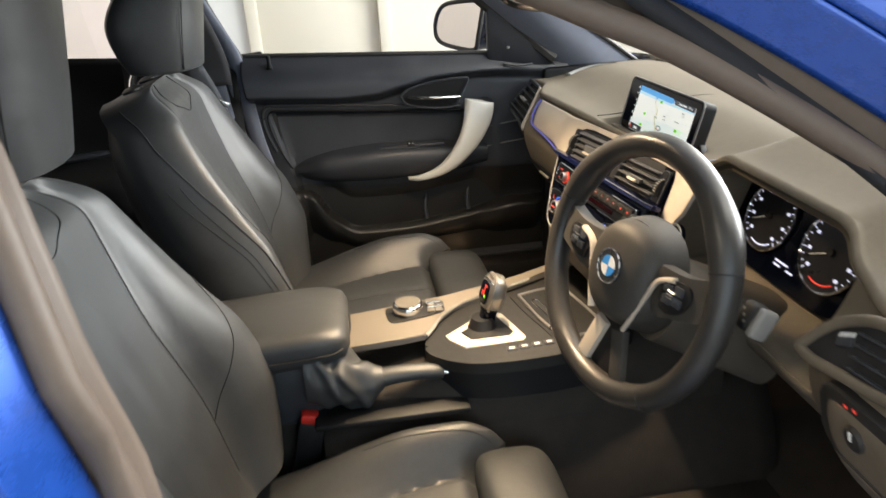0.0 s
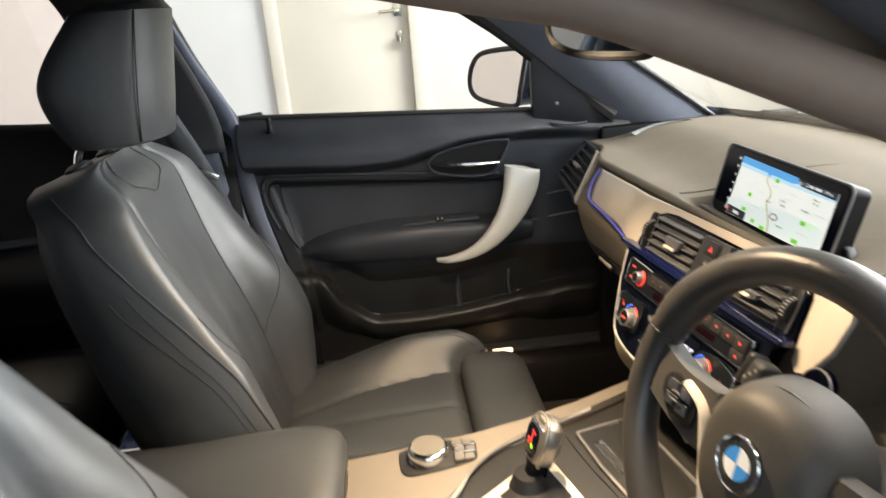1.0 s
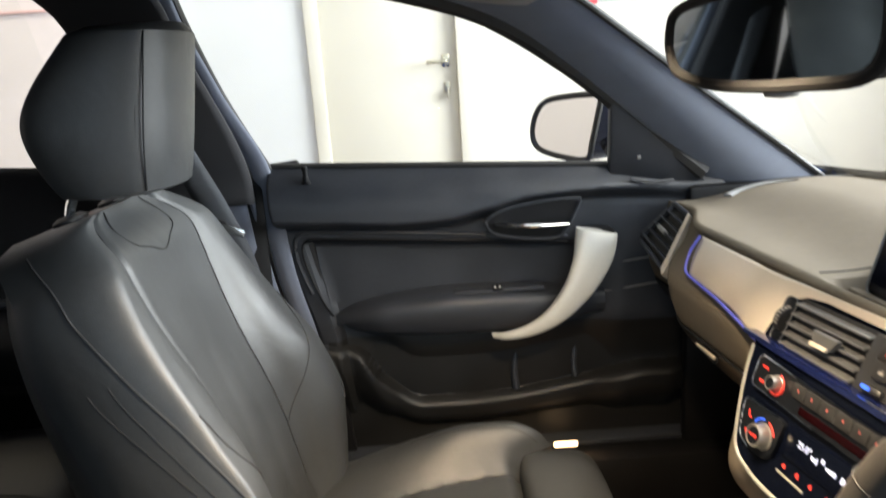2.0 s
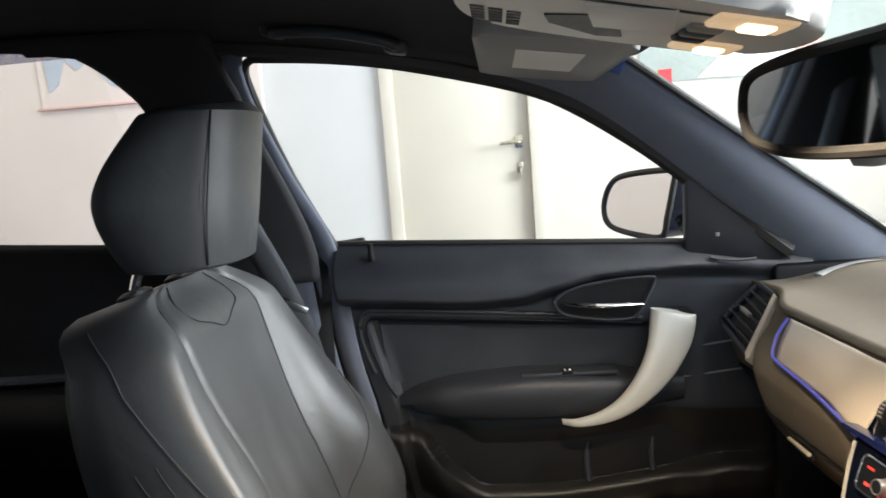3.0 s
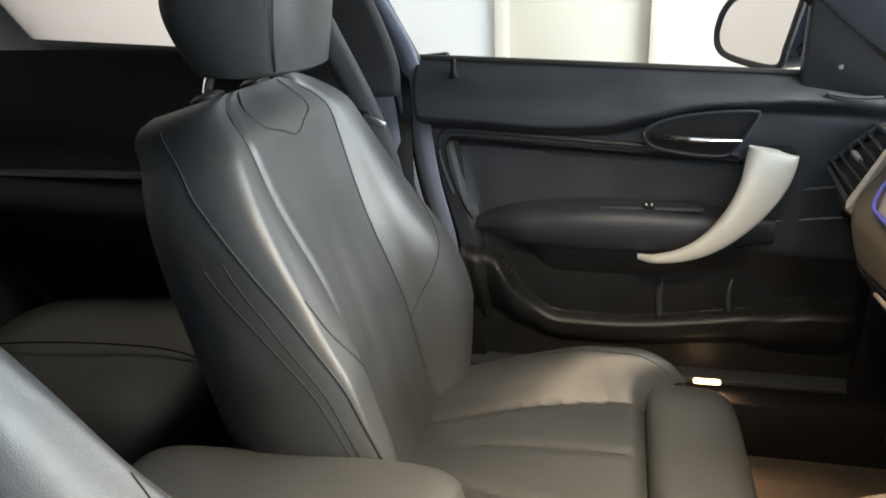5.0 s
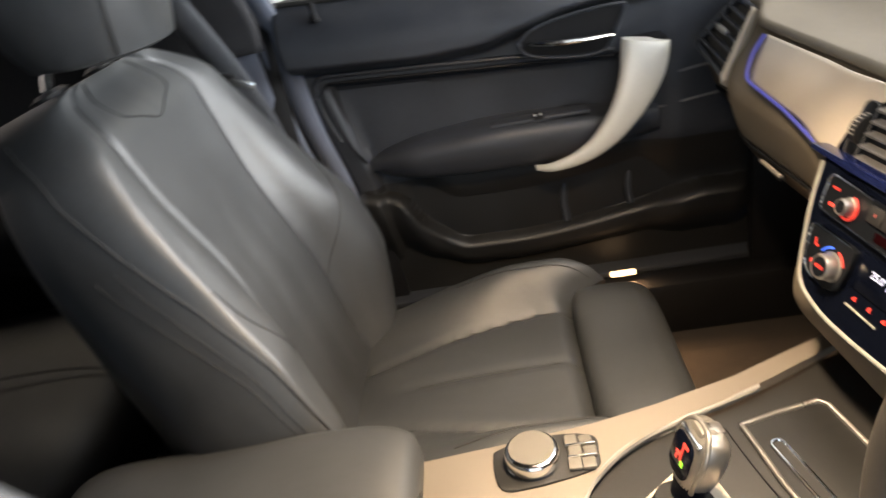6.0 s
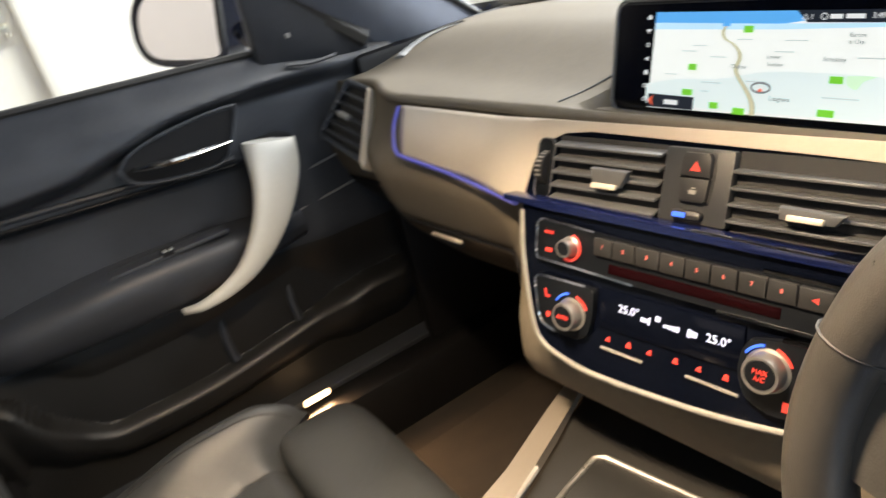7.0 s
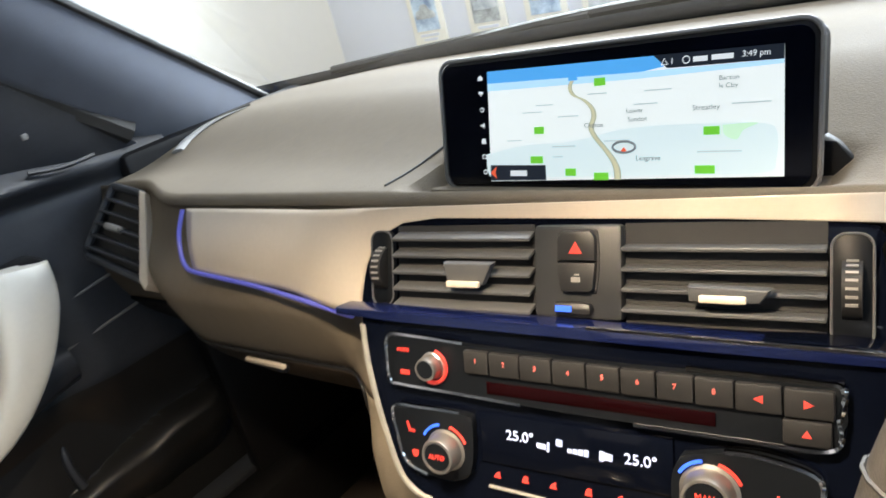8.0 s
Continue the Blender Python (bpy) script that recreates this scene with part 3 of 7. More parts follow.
for wx in (1.45, -1.22):
    for side in (1, -1):
        wm = pose(wx, mirror_y(0.70, side) - side * 0.09, 0.31, -90 if side > 0 else 90)
        wheel = part("wheel", turned([(0.20, 0), (0.28, 0), (0.31, 0.02), (0.31, 0.18), (0.28, 0.20), (0.20, 0.20)], wm, 40), TYRE, car)
        part("rim", turned([(0, 0.10), (0.05, 0.17), (0.10, 0.15), (0.19, 0.17), (0.205, 0.20), (0.205, 0.0), (0, 0.0)], wm, 40), SILVER, wheel)

part("kick_panel", rbox(0.44, 0.03, 0.66, (0.85, 0.668, 0.575), 0.01), DARK, car, "dark footwell side lining")
part("kick_panel", rbox(0.44, 0.03, 0.62, (0.85, mirror_y(0.668, -1), 0.555), 0.01), CARPET, car, "dark footwell side lining")
part("pillar_inner", rbox(0.16, 0.02, 0.70, (-0.125, 0.700, 0.640), 0.005, turn=Matrix.Rotation(radians(-5), 4, "Y")), DARK, car, "dark inner door pillar")
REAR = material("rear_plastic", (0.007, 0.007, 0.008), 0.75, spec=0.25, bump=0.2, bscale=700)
# unseen panel added over the driver's rear quarter window, to keep light out
part("quarter_blocker", rbox(1.15, 0.02, 0.44, (-1.02, mirror_y(0.585, -1), 1.16), 0.01), LINER, car)
# rear side trim, window and pillar on the passenger side
def rear_trim(u, v):
    x = -0.14 - 1.40 * u
    z = belt(x) - (belt(x) - 0.30) * v
    y = 0.672 - 0.03 * math.sin(math.pi * min(1, v * 1.2)) - 0.10 * sm(0.30, 0.42, v) * sm(-0.35, -0.45, x) * (1 - sm(0.50, 0.60, v))
    return x, y, z


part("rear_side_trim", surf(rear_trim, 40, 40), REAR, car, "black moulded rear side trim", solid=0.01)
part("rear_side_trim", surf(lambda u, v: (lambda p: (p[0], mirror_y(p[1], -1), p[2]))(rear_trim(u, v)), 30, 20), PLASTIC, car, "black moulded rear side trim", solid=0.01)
part("trim_ledge", sweep([(-0.42, 0.665, 0.79), (-0.60, 0.62, 0.785), (-0.85, 0.615, 0.785), (-1.1, 0.62, 0.785)], 0.018, 8, 16, flat=0.5), PLASTIC, car)


def b_pillar(u, v):
    """Trim between the door window and the rear window: wide at the roof, narrow at the sill."""
    z = 0.93 + 0.42 * v
    f = -0.150 - 0.075 * sm(0.95, 1.30, z) - 0.25 * max(0, z - 1.25)
    r = val([(0.93, -0.40), (1.05, -0.385), (1.18, -0.365), (1.245, -0.382), (1.28, -0.408), (1.31, -0.440), (1.33, -0.48), (1.345, -0.70)], z)
    x = f + (r - f) * u
    return x, side_y(z) - 0.035 - 0.015 * math.sin(math.pi * u), z


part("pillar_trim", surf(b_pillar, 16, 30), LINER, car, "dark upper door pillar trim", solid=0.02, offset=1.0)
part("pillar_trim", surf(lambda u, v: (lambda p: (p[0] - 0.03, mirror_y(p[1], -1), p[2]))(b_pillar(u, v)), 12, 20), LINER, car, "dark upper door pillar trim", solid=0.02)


# narrow ribbed strips along the rear edge of the door window
def b_strip(off, w, dy, mat, nm):
    def f(u, v):
        z = 0.36 + 0.955 * v
        x = val([(0.36, -0.075), (0.62, -0.085), (0.79, -0.118), (0.99, -0.142), (1.127, -0.195), (1.29, -0.235), (1.33, -0.22)], z) - off - w * (1 - u)
        return x, side_y(z) - dy - 0.006 * math.sin(math.pi * u), z
    part(nm, surf(f, 6, 40), mat, car, solid=0.008, offset=1.0)


b_strip(-0.020, 0.036, 0.004, FABRIC_LIT, "window_strip")
b_strip(0.020, 0.012, 0.012, FABRIC_LIT, "window_strip")
b_strip(0.034, 0.090, 0.024, FABRIC_LIT, "pillar_cover")
for off, dy in ((0.018, 0.006), (0.033, 0.014)):
    part("strip_gap", sweep([(val([(0.36, -0.075), (0.62, -0.085), (0.79, -0.118), (0.99, -0.142), (1.127, -0.195), (1.29, -0.235), (1.33, -0.22)], z) - off, side_y(z) - dy + 0.004, z) for z in (0.40, 0.62, 0.79, 0.99, 1.127, 1.25, 1.32)], 0.003, 6, 30), DARK, car)
part("hinge_screw", cyl(0.004, 0.004, pose(-0.165, 0.655, 0.985, 90), 12), DARK, car)
qw = part("quarter_window", surf(lambda u, v: (-0.45 - 1.0 * u, side_y(1.0 + 0.34 * v) + 0.012, 1.0 + 0.34 * v), 6, 6), GLASS, car, "clear rear side window")
qw.visible_shadow = False

# ---- rear bench ----
bench = thing("rear_bench", (-0.75, MID, 0.30), "dark leather rear bench seat", "car seat")


def bench_seat(u, v):
    s = 2 * v - 1
    a = 2 * math.pi * u
    x = -0.66 + 0.27 * abs(math.cos(a)) ** 0.5 * math.copysign(1, math.cos(a))
    z = 0.46 + 0.10 * abs(math.sin(a)) ** 0.6 * math.copysign(1, math.sin(a)) + 0.02 * math.cos(2.5 * s * math.pi) * (1 if math.sin(a) > 0 else 0) + 0.05 * (x + 0.66)
    return x, MID + s * 0.60, z


part("cushion", surf(bench_seat, 40, 50, loop=True, caps=True), LEATHER_SHADED, bench, "black leather bench cushion")
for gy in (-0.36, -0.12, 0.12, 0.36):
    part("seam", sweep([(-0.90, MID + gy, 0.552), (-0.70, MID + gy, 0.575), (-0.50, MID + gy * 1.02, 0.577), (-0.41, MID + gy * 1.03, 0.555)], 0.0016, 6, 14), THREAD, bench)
part("backrest", surf(lambda u, v: (-0.93 - 0.30 * v + 0.07 * math.cos(2 * math.pi * u), MID + (2 * v - 1) * 0 + 0.60 * math.sin(2 * math.pi * u), 0.50 + 0.43 * v), 40, 12, loop=True, caps=True), LEATHER_SHADED, bench, "black leather rear backrest")

# ---- passenger door ----
pdoor = new("passenger_door")
pdoor.matrix_world = Matrix.Translation((0.25, 0.68, 0.36))
pdoor.parent = car
pdoor.matrix_parent_inverse = Matrix.Translation((0.0, -MID, 0.0))
bpy.context.view_layer.update()
tagged(pdoor, label="black moulded passenger door with silver grab handle, shut")


def rear_x(z):
    return val([(0.36, -0.045), (0.44, -0.052), (0.625, -0.064), (0.779, -0.099), (0.95, -0.128), (1.0, -0.124)], z)


def door_y(x, z):
    """Inner face of the door trim: y for a place on the door."""
    y = 0.632 + 0.022 * sm(0.44, 0.64, x) + 0.044 * (1 - min(max((belt(x) - z) / 0.080, 0.0), 1.0)) ** 2         # rounded shoulder under the glass
    crease = val([(-0.14, 0.886), (-0.007, 0.876), (0.114, 0.868), (0.19, 0.870), (0.258, 0.885), (0.34, 0.902), (0.462, 0.906), (0.62, 0.896), (0.72, 0.888)], x)
    y += (0.048 - 0.028 * sm(0.44, 0.64, x)) * sm(crease + 0.012, crease - 0.018, z)                             # step under the shoulder
    top = 0.842 - 0.072 * x
    y += 0.022 * sm(top + 0.004, top - 0.014, z) * sm(rear_x(z) + 0.030, rear_x(z) + 0.048, x) * sm(0.52, 0.44, x)   # recessed leather field
    edge = val([(-0.06, 0.635), (0.0, 0.618), (0.05, 0.552), (0.12, 0.505), (0.22, 0.503), (0.40, 0.522), (0.55, 0.552)], x)
    f = min(max((edge + 0.004 - z) / 0.018, 0.0), 1.0)
    y -= 0.044 * math.sqrt(1 - (1 - f) ** 2) * (0.35 + 0.65 * sm(-0.06, 0.06, x)) * sm(0.68, 0.60, x)              # front wall of the pocket, with a rounded lip
    y += 0.075 * sm(edge - 0.03, 0.40, z)
    y += 0.026 * sm(edge + 0.12, edge + 0.01, z) * sm(0.0, 0.08, x)
    return min(y, 0.708)


def panel(u, v):
    z0 = 0.375
    z = belt(-0.12 + 0.80 * u) + (z0 - belt(-0.12 + 0.80 * u)) * v
    x = rear_x(z) + (0.70 - rear_x(z)) * u
    return x, door_y(x, z), z


part("panel", surf(panel, 150, 190), PLASTIC, pdoor, "black grained door trim panel", solid=0.015, offset=1.0)


def sheet_on(f, nu, nv, out):
    """A skin on the door trim: f gives x, z."""
    def g(u, v):
        x, z = f(u, v)
        return x, door_y(x, z) - out, z
    return surf(g, nu, nv)


# padded armrest growing out of the trim
def armrest_pt(u, v):
    x = -0.045 + 0.525 * u
    d = val([(-0.045, 0.002), (-0.01, 0.030), (0.06, 0.058), (0.20, 0.070), (0.34, 0.066), (0.43, 0.046), (0.48, 0.018)], x)
    zt = val([(-0.045, 0.692), (0.0, 0.712), (0.08, 0.729), (0.20, 0.737), (0.34, 0.730), (0.48, 0.712)], x)
    zb = val([(-0.045, 0.684), (0.0, 0.664), (0.10, 0.653), (0.25, 0.650), (0.40, 0.658), (0.48, 0.668)], x)
    w = door_y(x, zt) + 0.012
    t = cr([(0.0, zt + 0.002), (0.45 * d + 0.005, zt), (0.85 * d + 0.010, zt - 0.006), (d + 0.012, zt - 0.022), (d + 0.010, (zt + zb) / 2 - 0.008), (0.75 * d + 0.010, zb + 0.004), (0.3 * d, zb - 0.010), (0.0, zb - 0.02)], v)
    return x, w - t[0], t[1]


part("armrest", surf(armrest_pt, 60, 28), PLASTIC, pdoor, "black soft door armrest")
# leather field with a raised, chrome-dark frame line round it
def field(u, v):
    xt = -0.070 + 0.50 * u
    top = 0.835 - 0.072 * xt
    bot = 0.735 - 0.040 * (1 - u) ** 2
    return -0.066 + 0.026 * v + (0.44 - 0.03 * v) * u + 0, top + (bot - top) * v


part("leather_field", sheet_on(field, 40, 16, 0.003), PLASTIC, pdoor, "smooth black door insert")
rim = [(0.41, 0.812), (0.20, 0.830), (-0.03, 0.848), (-0.075, 0.846), (-0.082, 0.815), (-0.062, 0.745), (-0.040, 0.695)]
part("insert_piping", sweep([(x, door_y(x, z) - 0.004, z) for x, z in (cr(rim, i / 24) for i in range(25))], 0.0022, 8, 40), DARK, pdoor)
rim2 = [(0.41, 0.822), (0.20, 0.842), (-0.03, 0.860), (-0.087, 0.858), (-0.095, 0.815), (-0.074, 0.745)]
part("insert_piping", sweep([(x, door_y(x, z) - 0.002, z) for x, z in (cr(rim2, i / 24) for i in range(25))], 0.0045, 8, 40), PLASTIC, pdoor)
# waist strip and seal along the glass
part("waist_seal", sweep([(x, 0.678, belt(x) + 0.001) for x in (-0.122, 0.0, 0.15, 0.3, 0.488)], 0.006, 8, 20), RUBBER, pdoor)
# separate lower moulding; its colour also holds the shade low on the door
LOWERTRIM_SHADED = material("lower_door_shaded", (0.010, 0.010, 0.010), 0.46, var=0.2, scale=12, bump=0.15, bscale=700)
part("lower_trim", sheet_on(lambda u, v: (rear_x(0.645 - 0.265 * v) + 0.012 + (0.655 - rear_x(0.645 - 0.265 * v)) * u, 0.645 - 0.004 * math.sin(6 * u) - 0.265 * v), 130, 150, 0.0045), LOWERTRIM_SHADED, pdoor, "smooth lower door moulding, darkened for the shade low on the door")
# bottle rests in the pocket, and the joints of the trim at the hinge end
for rx, z0, z1, r in ((0.303, 0.512, 0.588, 0.0070), (0.422, 0.528, 0.594, 0.0055)):
    part("bottle_rest", sweep([(rx + 0.006, door_y(rx, z1) - 0.002, z1), (rx, door_y(rx, (z0 + z1) / 2) - 0.006, (z0 + z1) / 2), (rx + 0.002, door_y(rx, z0 + 0.03) - 0.012, z0)], [(0, 0.2 * r), (0.35, r), (1, 1.1 * r)], 10, 14), PLASTIC, pdoor)
for z0 in (0.715, 0.768):
    part("trim_line", sweep([(0.47, door_y(0.47, z0 - 0.01) - 0.0005, z0 - 0.012), (0.53, door_y(0.53, z0) - 0.0005, z0), (0.60, door_y(0.6, z0 + 0.008) - 0.0005, z0 + 0.008)], 0.0020, 6, 10), GREY_PLASTIC, pdoor)

# inner release handle in its dished bezel
DY = 0.648
bez = [(0.256, 0.866), (0.275, 0.881), (0.315, 0.892), (0.377, 0.899), (0.424, 0.899), (0.430, 0.894), (0.420, 0.872), (0.407, 0.848), (0.390, 0.829), (0.342, 0.828), (0.283, 0.838), (0.262, 0.850)]
part("release_bezel", prism([(x - 0.34, z - 0.862) for x, z in smooth_outline(bez, 40)], frame_pose((0.34, DY + 0.012, 0.862), (1, 0, 0), (0, 0, 1)), 0.006, 0.003), PLASTIC, pdoor)
part("release_dish", prism([(0.94 * (x - 0.34), 0.88 * (z - 0.862)) for x, z in smooth_outline(bez, 40)], frame_pose((0.34, DY + 0.0055, 0.862), (1, 0, 0), (0, 0, 1)), 0.0008), REAR, pdoor)
part("bezel_rim", sweep([(x, DY + 0.004, z) for x, z in smooth_outline(bez, 40) + [smooth_outline(bez, 40)[0]]], 0.0026, 8, 40, straight=True), PLASTIC, pdoor)
part("release_lever", sweep([(0.275, DY + 0.002, 0.862), (0.30, DY - 0.010, 0.861), (0.35, DY - 0.014, 0.858), (0.405, DY - 0.008, 0.856)], [(0, 0.006), (0.5, 0.0095), (1, 0.006)], 10, 20, flat=0.6), CHROME, pdoor, "chrome release lever")

# curved grab handle
GRAB_LINE = [(0.453, 0.842), (0.442, 0.795), (0.414, 0.742), (0.370, 0.693), (0.320, 0.664), (0.258, 0.650)]


def grab(u, v):
    c = cr(GRAB_LINE, v)
    w = val([(0, 0.038), (0.10, 0.038), (0.28, 0.032), (0.50, 0.022), (0.72, 0.013), (0.88, 0.008), (1.0, 0.004)], v)
    d = cr(GRAB_LINE, min(1, v + 0.02)) - cr(GRAB_LINE, max(0, v - 0.02))
    nrm = np.array((d[1], -d[0])) / np.hypot(*d)
    a = 2 * math.pi * u
    q = c + nrm * w * abs(math.cos(a)) ** 0.8 * math.copysign(1, math.cos(a))
    y = 0.628 - 0.022 * math.sin(math.pi * v) - (0.016 * (1 - 0.5 * v)) * abs(math.sin(a)) ** 0.8 * math.copysign(1, math.sin(a)) + 0.015 * sm(0.9, 1, v)
    return q[0], y, q[1]


GRAB = material("satin_silver_handle", (0.66, 0.64, 0.58), 0.42, metal=0.25, var=0.05, scale=14, bump=0.05, bscale=900)
part("grab_handle", surf(grab, 28, 40, loop=True, caps=True), GRAB, pdoor, "satin silver curved grab handle")
part("grab_mount", rbox(0.06, 0.06, 0.035, (0.462, 0.655, 0.822), 0.01), DARK, pdoor)
part("window_switch", rbox(0.17, 0.030, 0.008, (0.275, 0.664, 0.7335), 0.003), PLASTIC, pdoor)
part("switch_rocker", rbox(0.020, 0.016, 0.010, (0.272, 0.656, 0.738), 0.003), DARK, pdoor)
for dx in (-0.004, 0.005):
    part("switch_mark", rbox(0.003, 0.008, 0.002, (0.272 + dx, 0.650, 0.7425), 0), LABEL, pdoor)
part("lock_pin", turned([(0.006, 0), (0.006, 0.006), (0.0045, 0.010), (0.0045, 0.018), (0.0058, 0.022), (0.004, 0.027), (0, 0.028)], pose(-0.058, 0.652, 0.962), 16), REAR, pdoor)
part("pin_collar", turned([(0.009, 0), (0.009, 0.004), (0.006, 0.006), (0, 0.006)], pose(-0.058, 0.655, 0.957), 18), REAR, pdoor)

# speaker triangle behind the mirror
part("mirror_triangle", prism([(0.478 - 0.5, 1.082 - 0.95), (0.486 - 0.5, 0.932 - 0.95), (0.52 - 0.5, 0.915 - 0.95), (0.69 - 0.5, 0.885 - 0.95), (0.66 - 0.5, 0.918 - 0.95), (0.56 - 0.5, 1.008 - 0.95)], frame_pose((0.5, 0.676, 0.95), (1, 0, 0), (0, -0.28, 1)), 0.016, 0.006), PLASTIC, pdoor, "black triangular mirror cover")
part("speaker_badge", rbox(0.007, 0.002, 0.007, (0.535, 0.649, 0.965), 0.002), GREY_PLASTIC, pdoor)
part("cover_lip", sweep([(0.522, 0.654, 0.926), (0.56, 0.653, 0.919), (0.60, 0.655, 0.919)], 0.003, 6, 10), PLASTIC, pdoor)
WIN = [(-0.125, 0.985), (-0.180, 1.127), (-0.215, 1.275), (-0.200, 1.306), (-0.08, 1.295), (0.042, 1.274), (0.213, 1.229), (0.297, 1.192), (0.40, 1.125), (0.476, 1.068), (0.484, 0.955)]
bm = bmesh.new()
bm.faces.new([bm.verts.new((x, side_y(z) + 0.008, z)) for x, z in WIN])
glass = part("window_glass", bm, GLASS, pdoor, "clear raised door window", flat=True)
glass.visible_shadow = False
for a, b, nm in ((0, 3, "rear"), (3, 9, "top")):
    pts = [(x, side_y(z) + 0.006, z) for x, z in WIN[a:b + 1]]
    part("window_channel", sweep(pts, 0.007, 8, 30), RUBBER, pdoor)
lampm = part("courtesy_lamp", rbox(0.048, 0.008, 0.011, (0.392, 0.643, 0.410), 0.004), G_LAMP, pdoor, "lit door courtesy lamp")
warm = bpy.data.lights.new("door_lamp", "AREA")
warm.shape, warm.size, warm.size_y, warm.energy, warm.color = "RECTANGLE", 0.05, 0.02, 1.1, (1.0, 0.58, 0.28)
new("door_lamp", warm).matrix_world = look((0.385, 0.630, 0.404), (0.40, 0.50, 0.28))

# outside mirror
om = thing("door_mirror", (0.52, 0.80, 0.93), "black-cased outside mirror on the passenger door", "mirror")
mo = frame_pose((0.452, 0.858, 1.008), (0.62, -0.785, 0.0), (0.06, 0.0, 1))
out = smooth_outline([(-0.100, -0.012), (-0.090, 0.022), (-0.062, 0.050), (0.0, 0.061), (0.080, 0.065), (0.086, 0.058), (0.078, 0.020), (0.066, -0.030), (0.054, -0.066), (0.0, -0.067), (-0.068, -0.056), (-0.094, -0.038)], 60)
part("casing", join(prism(out, mo @ Matrix.Translation((0, 0, -0.09)), 0.09, 0), prism([(0.7 * x, 0.75 * y) for x, y in out], mo @ Matrix.Translation((0, 0, -0.13)), 0.05, 0.01)), GLOSS, om, "gloss black mirror casing")
part("glass_rim", sweep([mo @ Vector((x * 0.97, y * 0.97, 0.002)) for x, y in out + [out[0]]], 0.0065, 8, 60, straight=True), RUBBER, om)
part("mirror_glass", prism([(0.90 * x, 0.90 * y) for x, y in out], mo @ Matrix.Translation((0, 0, 0.001)), 0.002), MIRROR, om, "mirror glass showing the pale wall")
part("mirror_foot", sweep([(0.53, 0.80, 0.975), (0.53, 0.74, 0.955), (0.53, 0.69, 0.95)], 0.028, 10, 10, flat=0.6), GLOSS, om)

# ---- front seats ----
REC = radians(15.5)
EV = np.array((-math.sin(REC), 0, math.cos(REC)))
EW = np.array((math.cos(REC), 0, math.sin(REC)))
HB = 0.560


def half_w(v):
    return val([(0, 0.235), (0.15, 0.258), (0.30, 0.266), (0.45, 0.254), (0.6, 0.238), (0.75, 0.227), (0.88, 0.207), (0.955, 0.178), (0.99, 0.145), (1.0, 0.115)], v)


def inner_seam(v):
    """Where the centre panel meets the bolster."""
    return val([(0, 0.48), (0.3, 0.43), (0.52, 0.41), (0.8, 0.54), (0.92, 0.60), (1, 0.56)], v)


def crest(v):
    """The foremost line of the bolster, close to the seat's edge."""
    return val([(0, 0.84), (0.2, 0.89), (0.45, 0.90), (0.65, 0.87), (0.8, 0.83), (1, 0.78)], v)


def face_seam(v):
    """The seam that crosses the bolster's inner face from its crest to the hip."""
    return val([(0.27, 0.44), (0.34, 0.56), (0.44, 0.74), (0.52, 0.84), (0.60, 0.885)], v)


def back_depth(u, v):
    """Front of the backrest, forward of its plane: u from -1 to 1 across, v up."""
    a = abs(u)
    s0, c = inner_seam(v), crest(v)
    top = -0.030 * sm(0.86, 1.0, v) ** 1.5
    base = 0.012 * math.sin(math.pi * min(1, v * 1.25)) ** 2 - 0.004 * (1 - min(1, a / s0) ** 2)
    ridge = val([(0, 0.040), (0.12, 0.060), (0.25, 0.076), (0.40, 0.072), (0.55, 0.050), (0.68, 0.031), (0.82, 0.016), (1, 0.004)], v)
    if a < s0:
        d = base
    elif a < c:
        t = (a - s0) / (c - s0)
        d = base + (ridge - base) * (0.5 * sm(0, 1, t) + 0.5 * (1 - (1 - t) ** 1.7) * sm(0, 0.35, t)) + 0.010 * math.sin(math.pi * t) ** 2 * sm(0.95, 0.6, v)
    else:
        f = (a - c) / (1 - c)
        d = ridge - val([(0, 0.10), (0.3, 0.125), (0.6, 0.120), (1, 0.085)], v) * (1 - math.sqrt(max(0.0, 1 - f * f)))
    d -= 0.004 * math.exp(-((a - s0) / 0.030) ** 2) * sm(0.02, 0.12, v)
    d -= 0.0014 * math.exp(-((a - 0.15 * (1 - 0.3 * v)) / 0.07) ** 2) * sm(0.75, 0.5, v) * sm(0.0, 0.1, v)
    return d + top


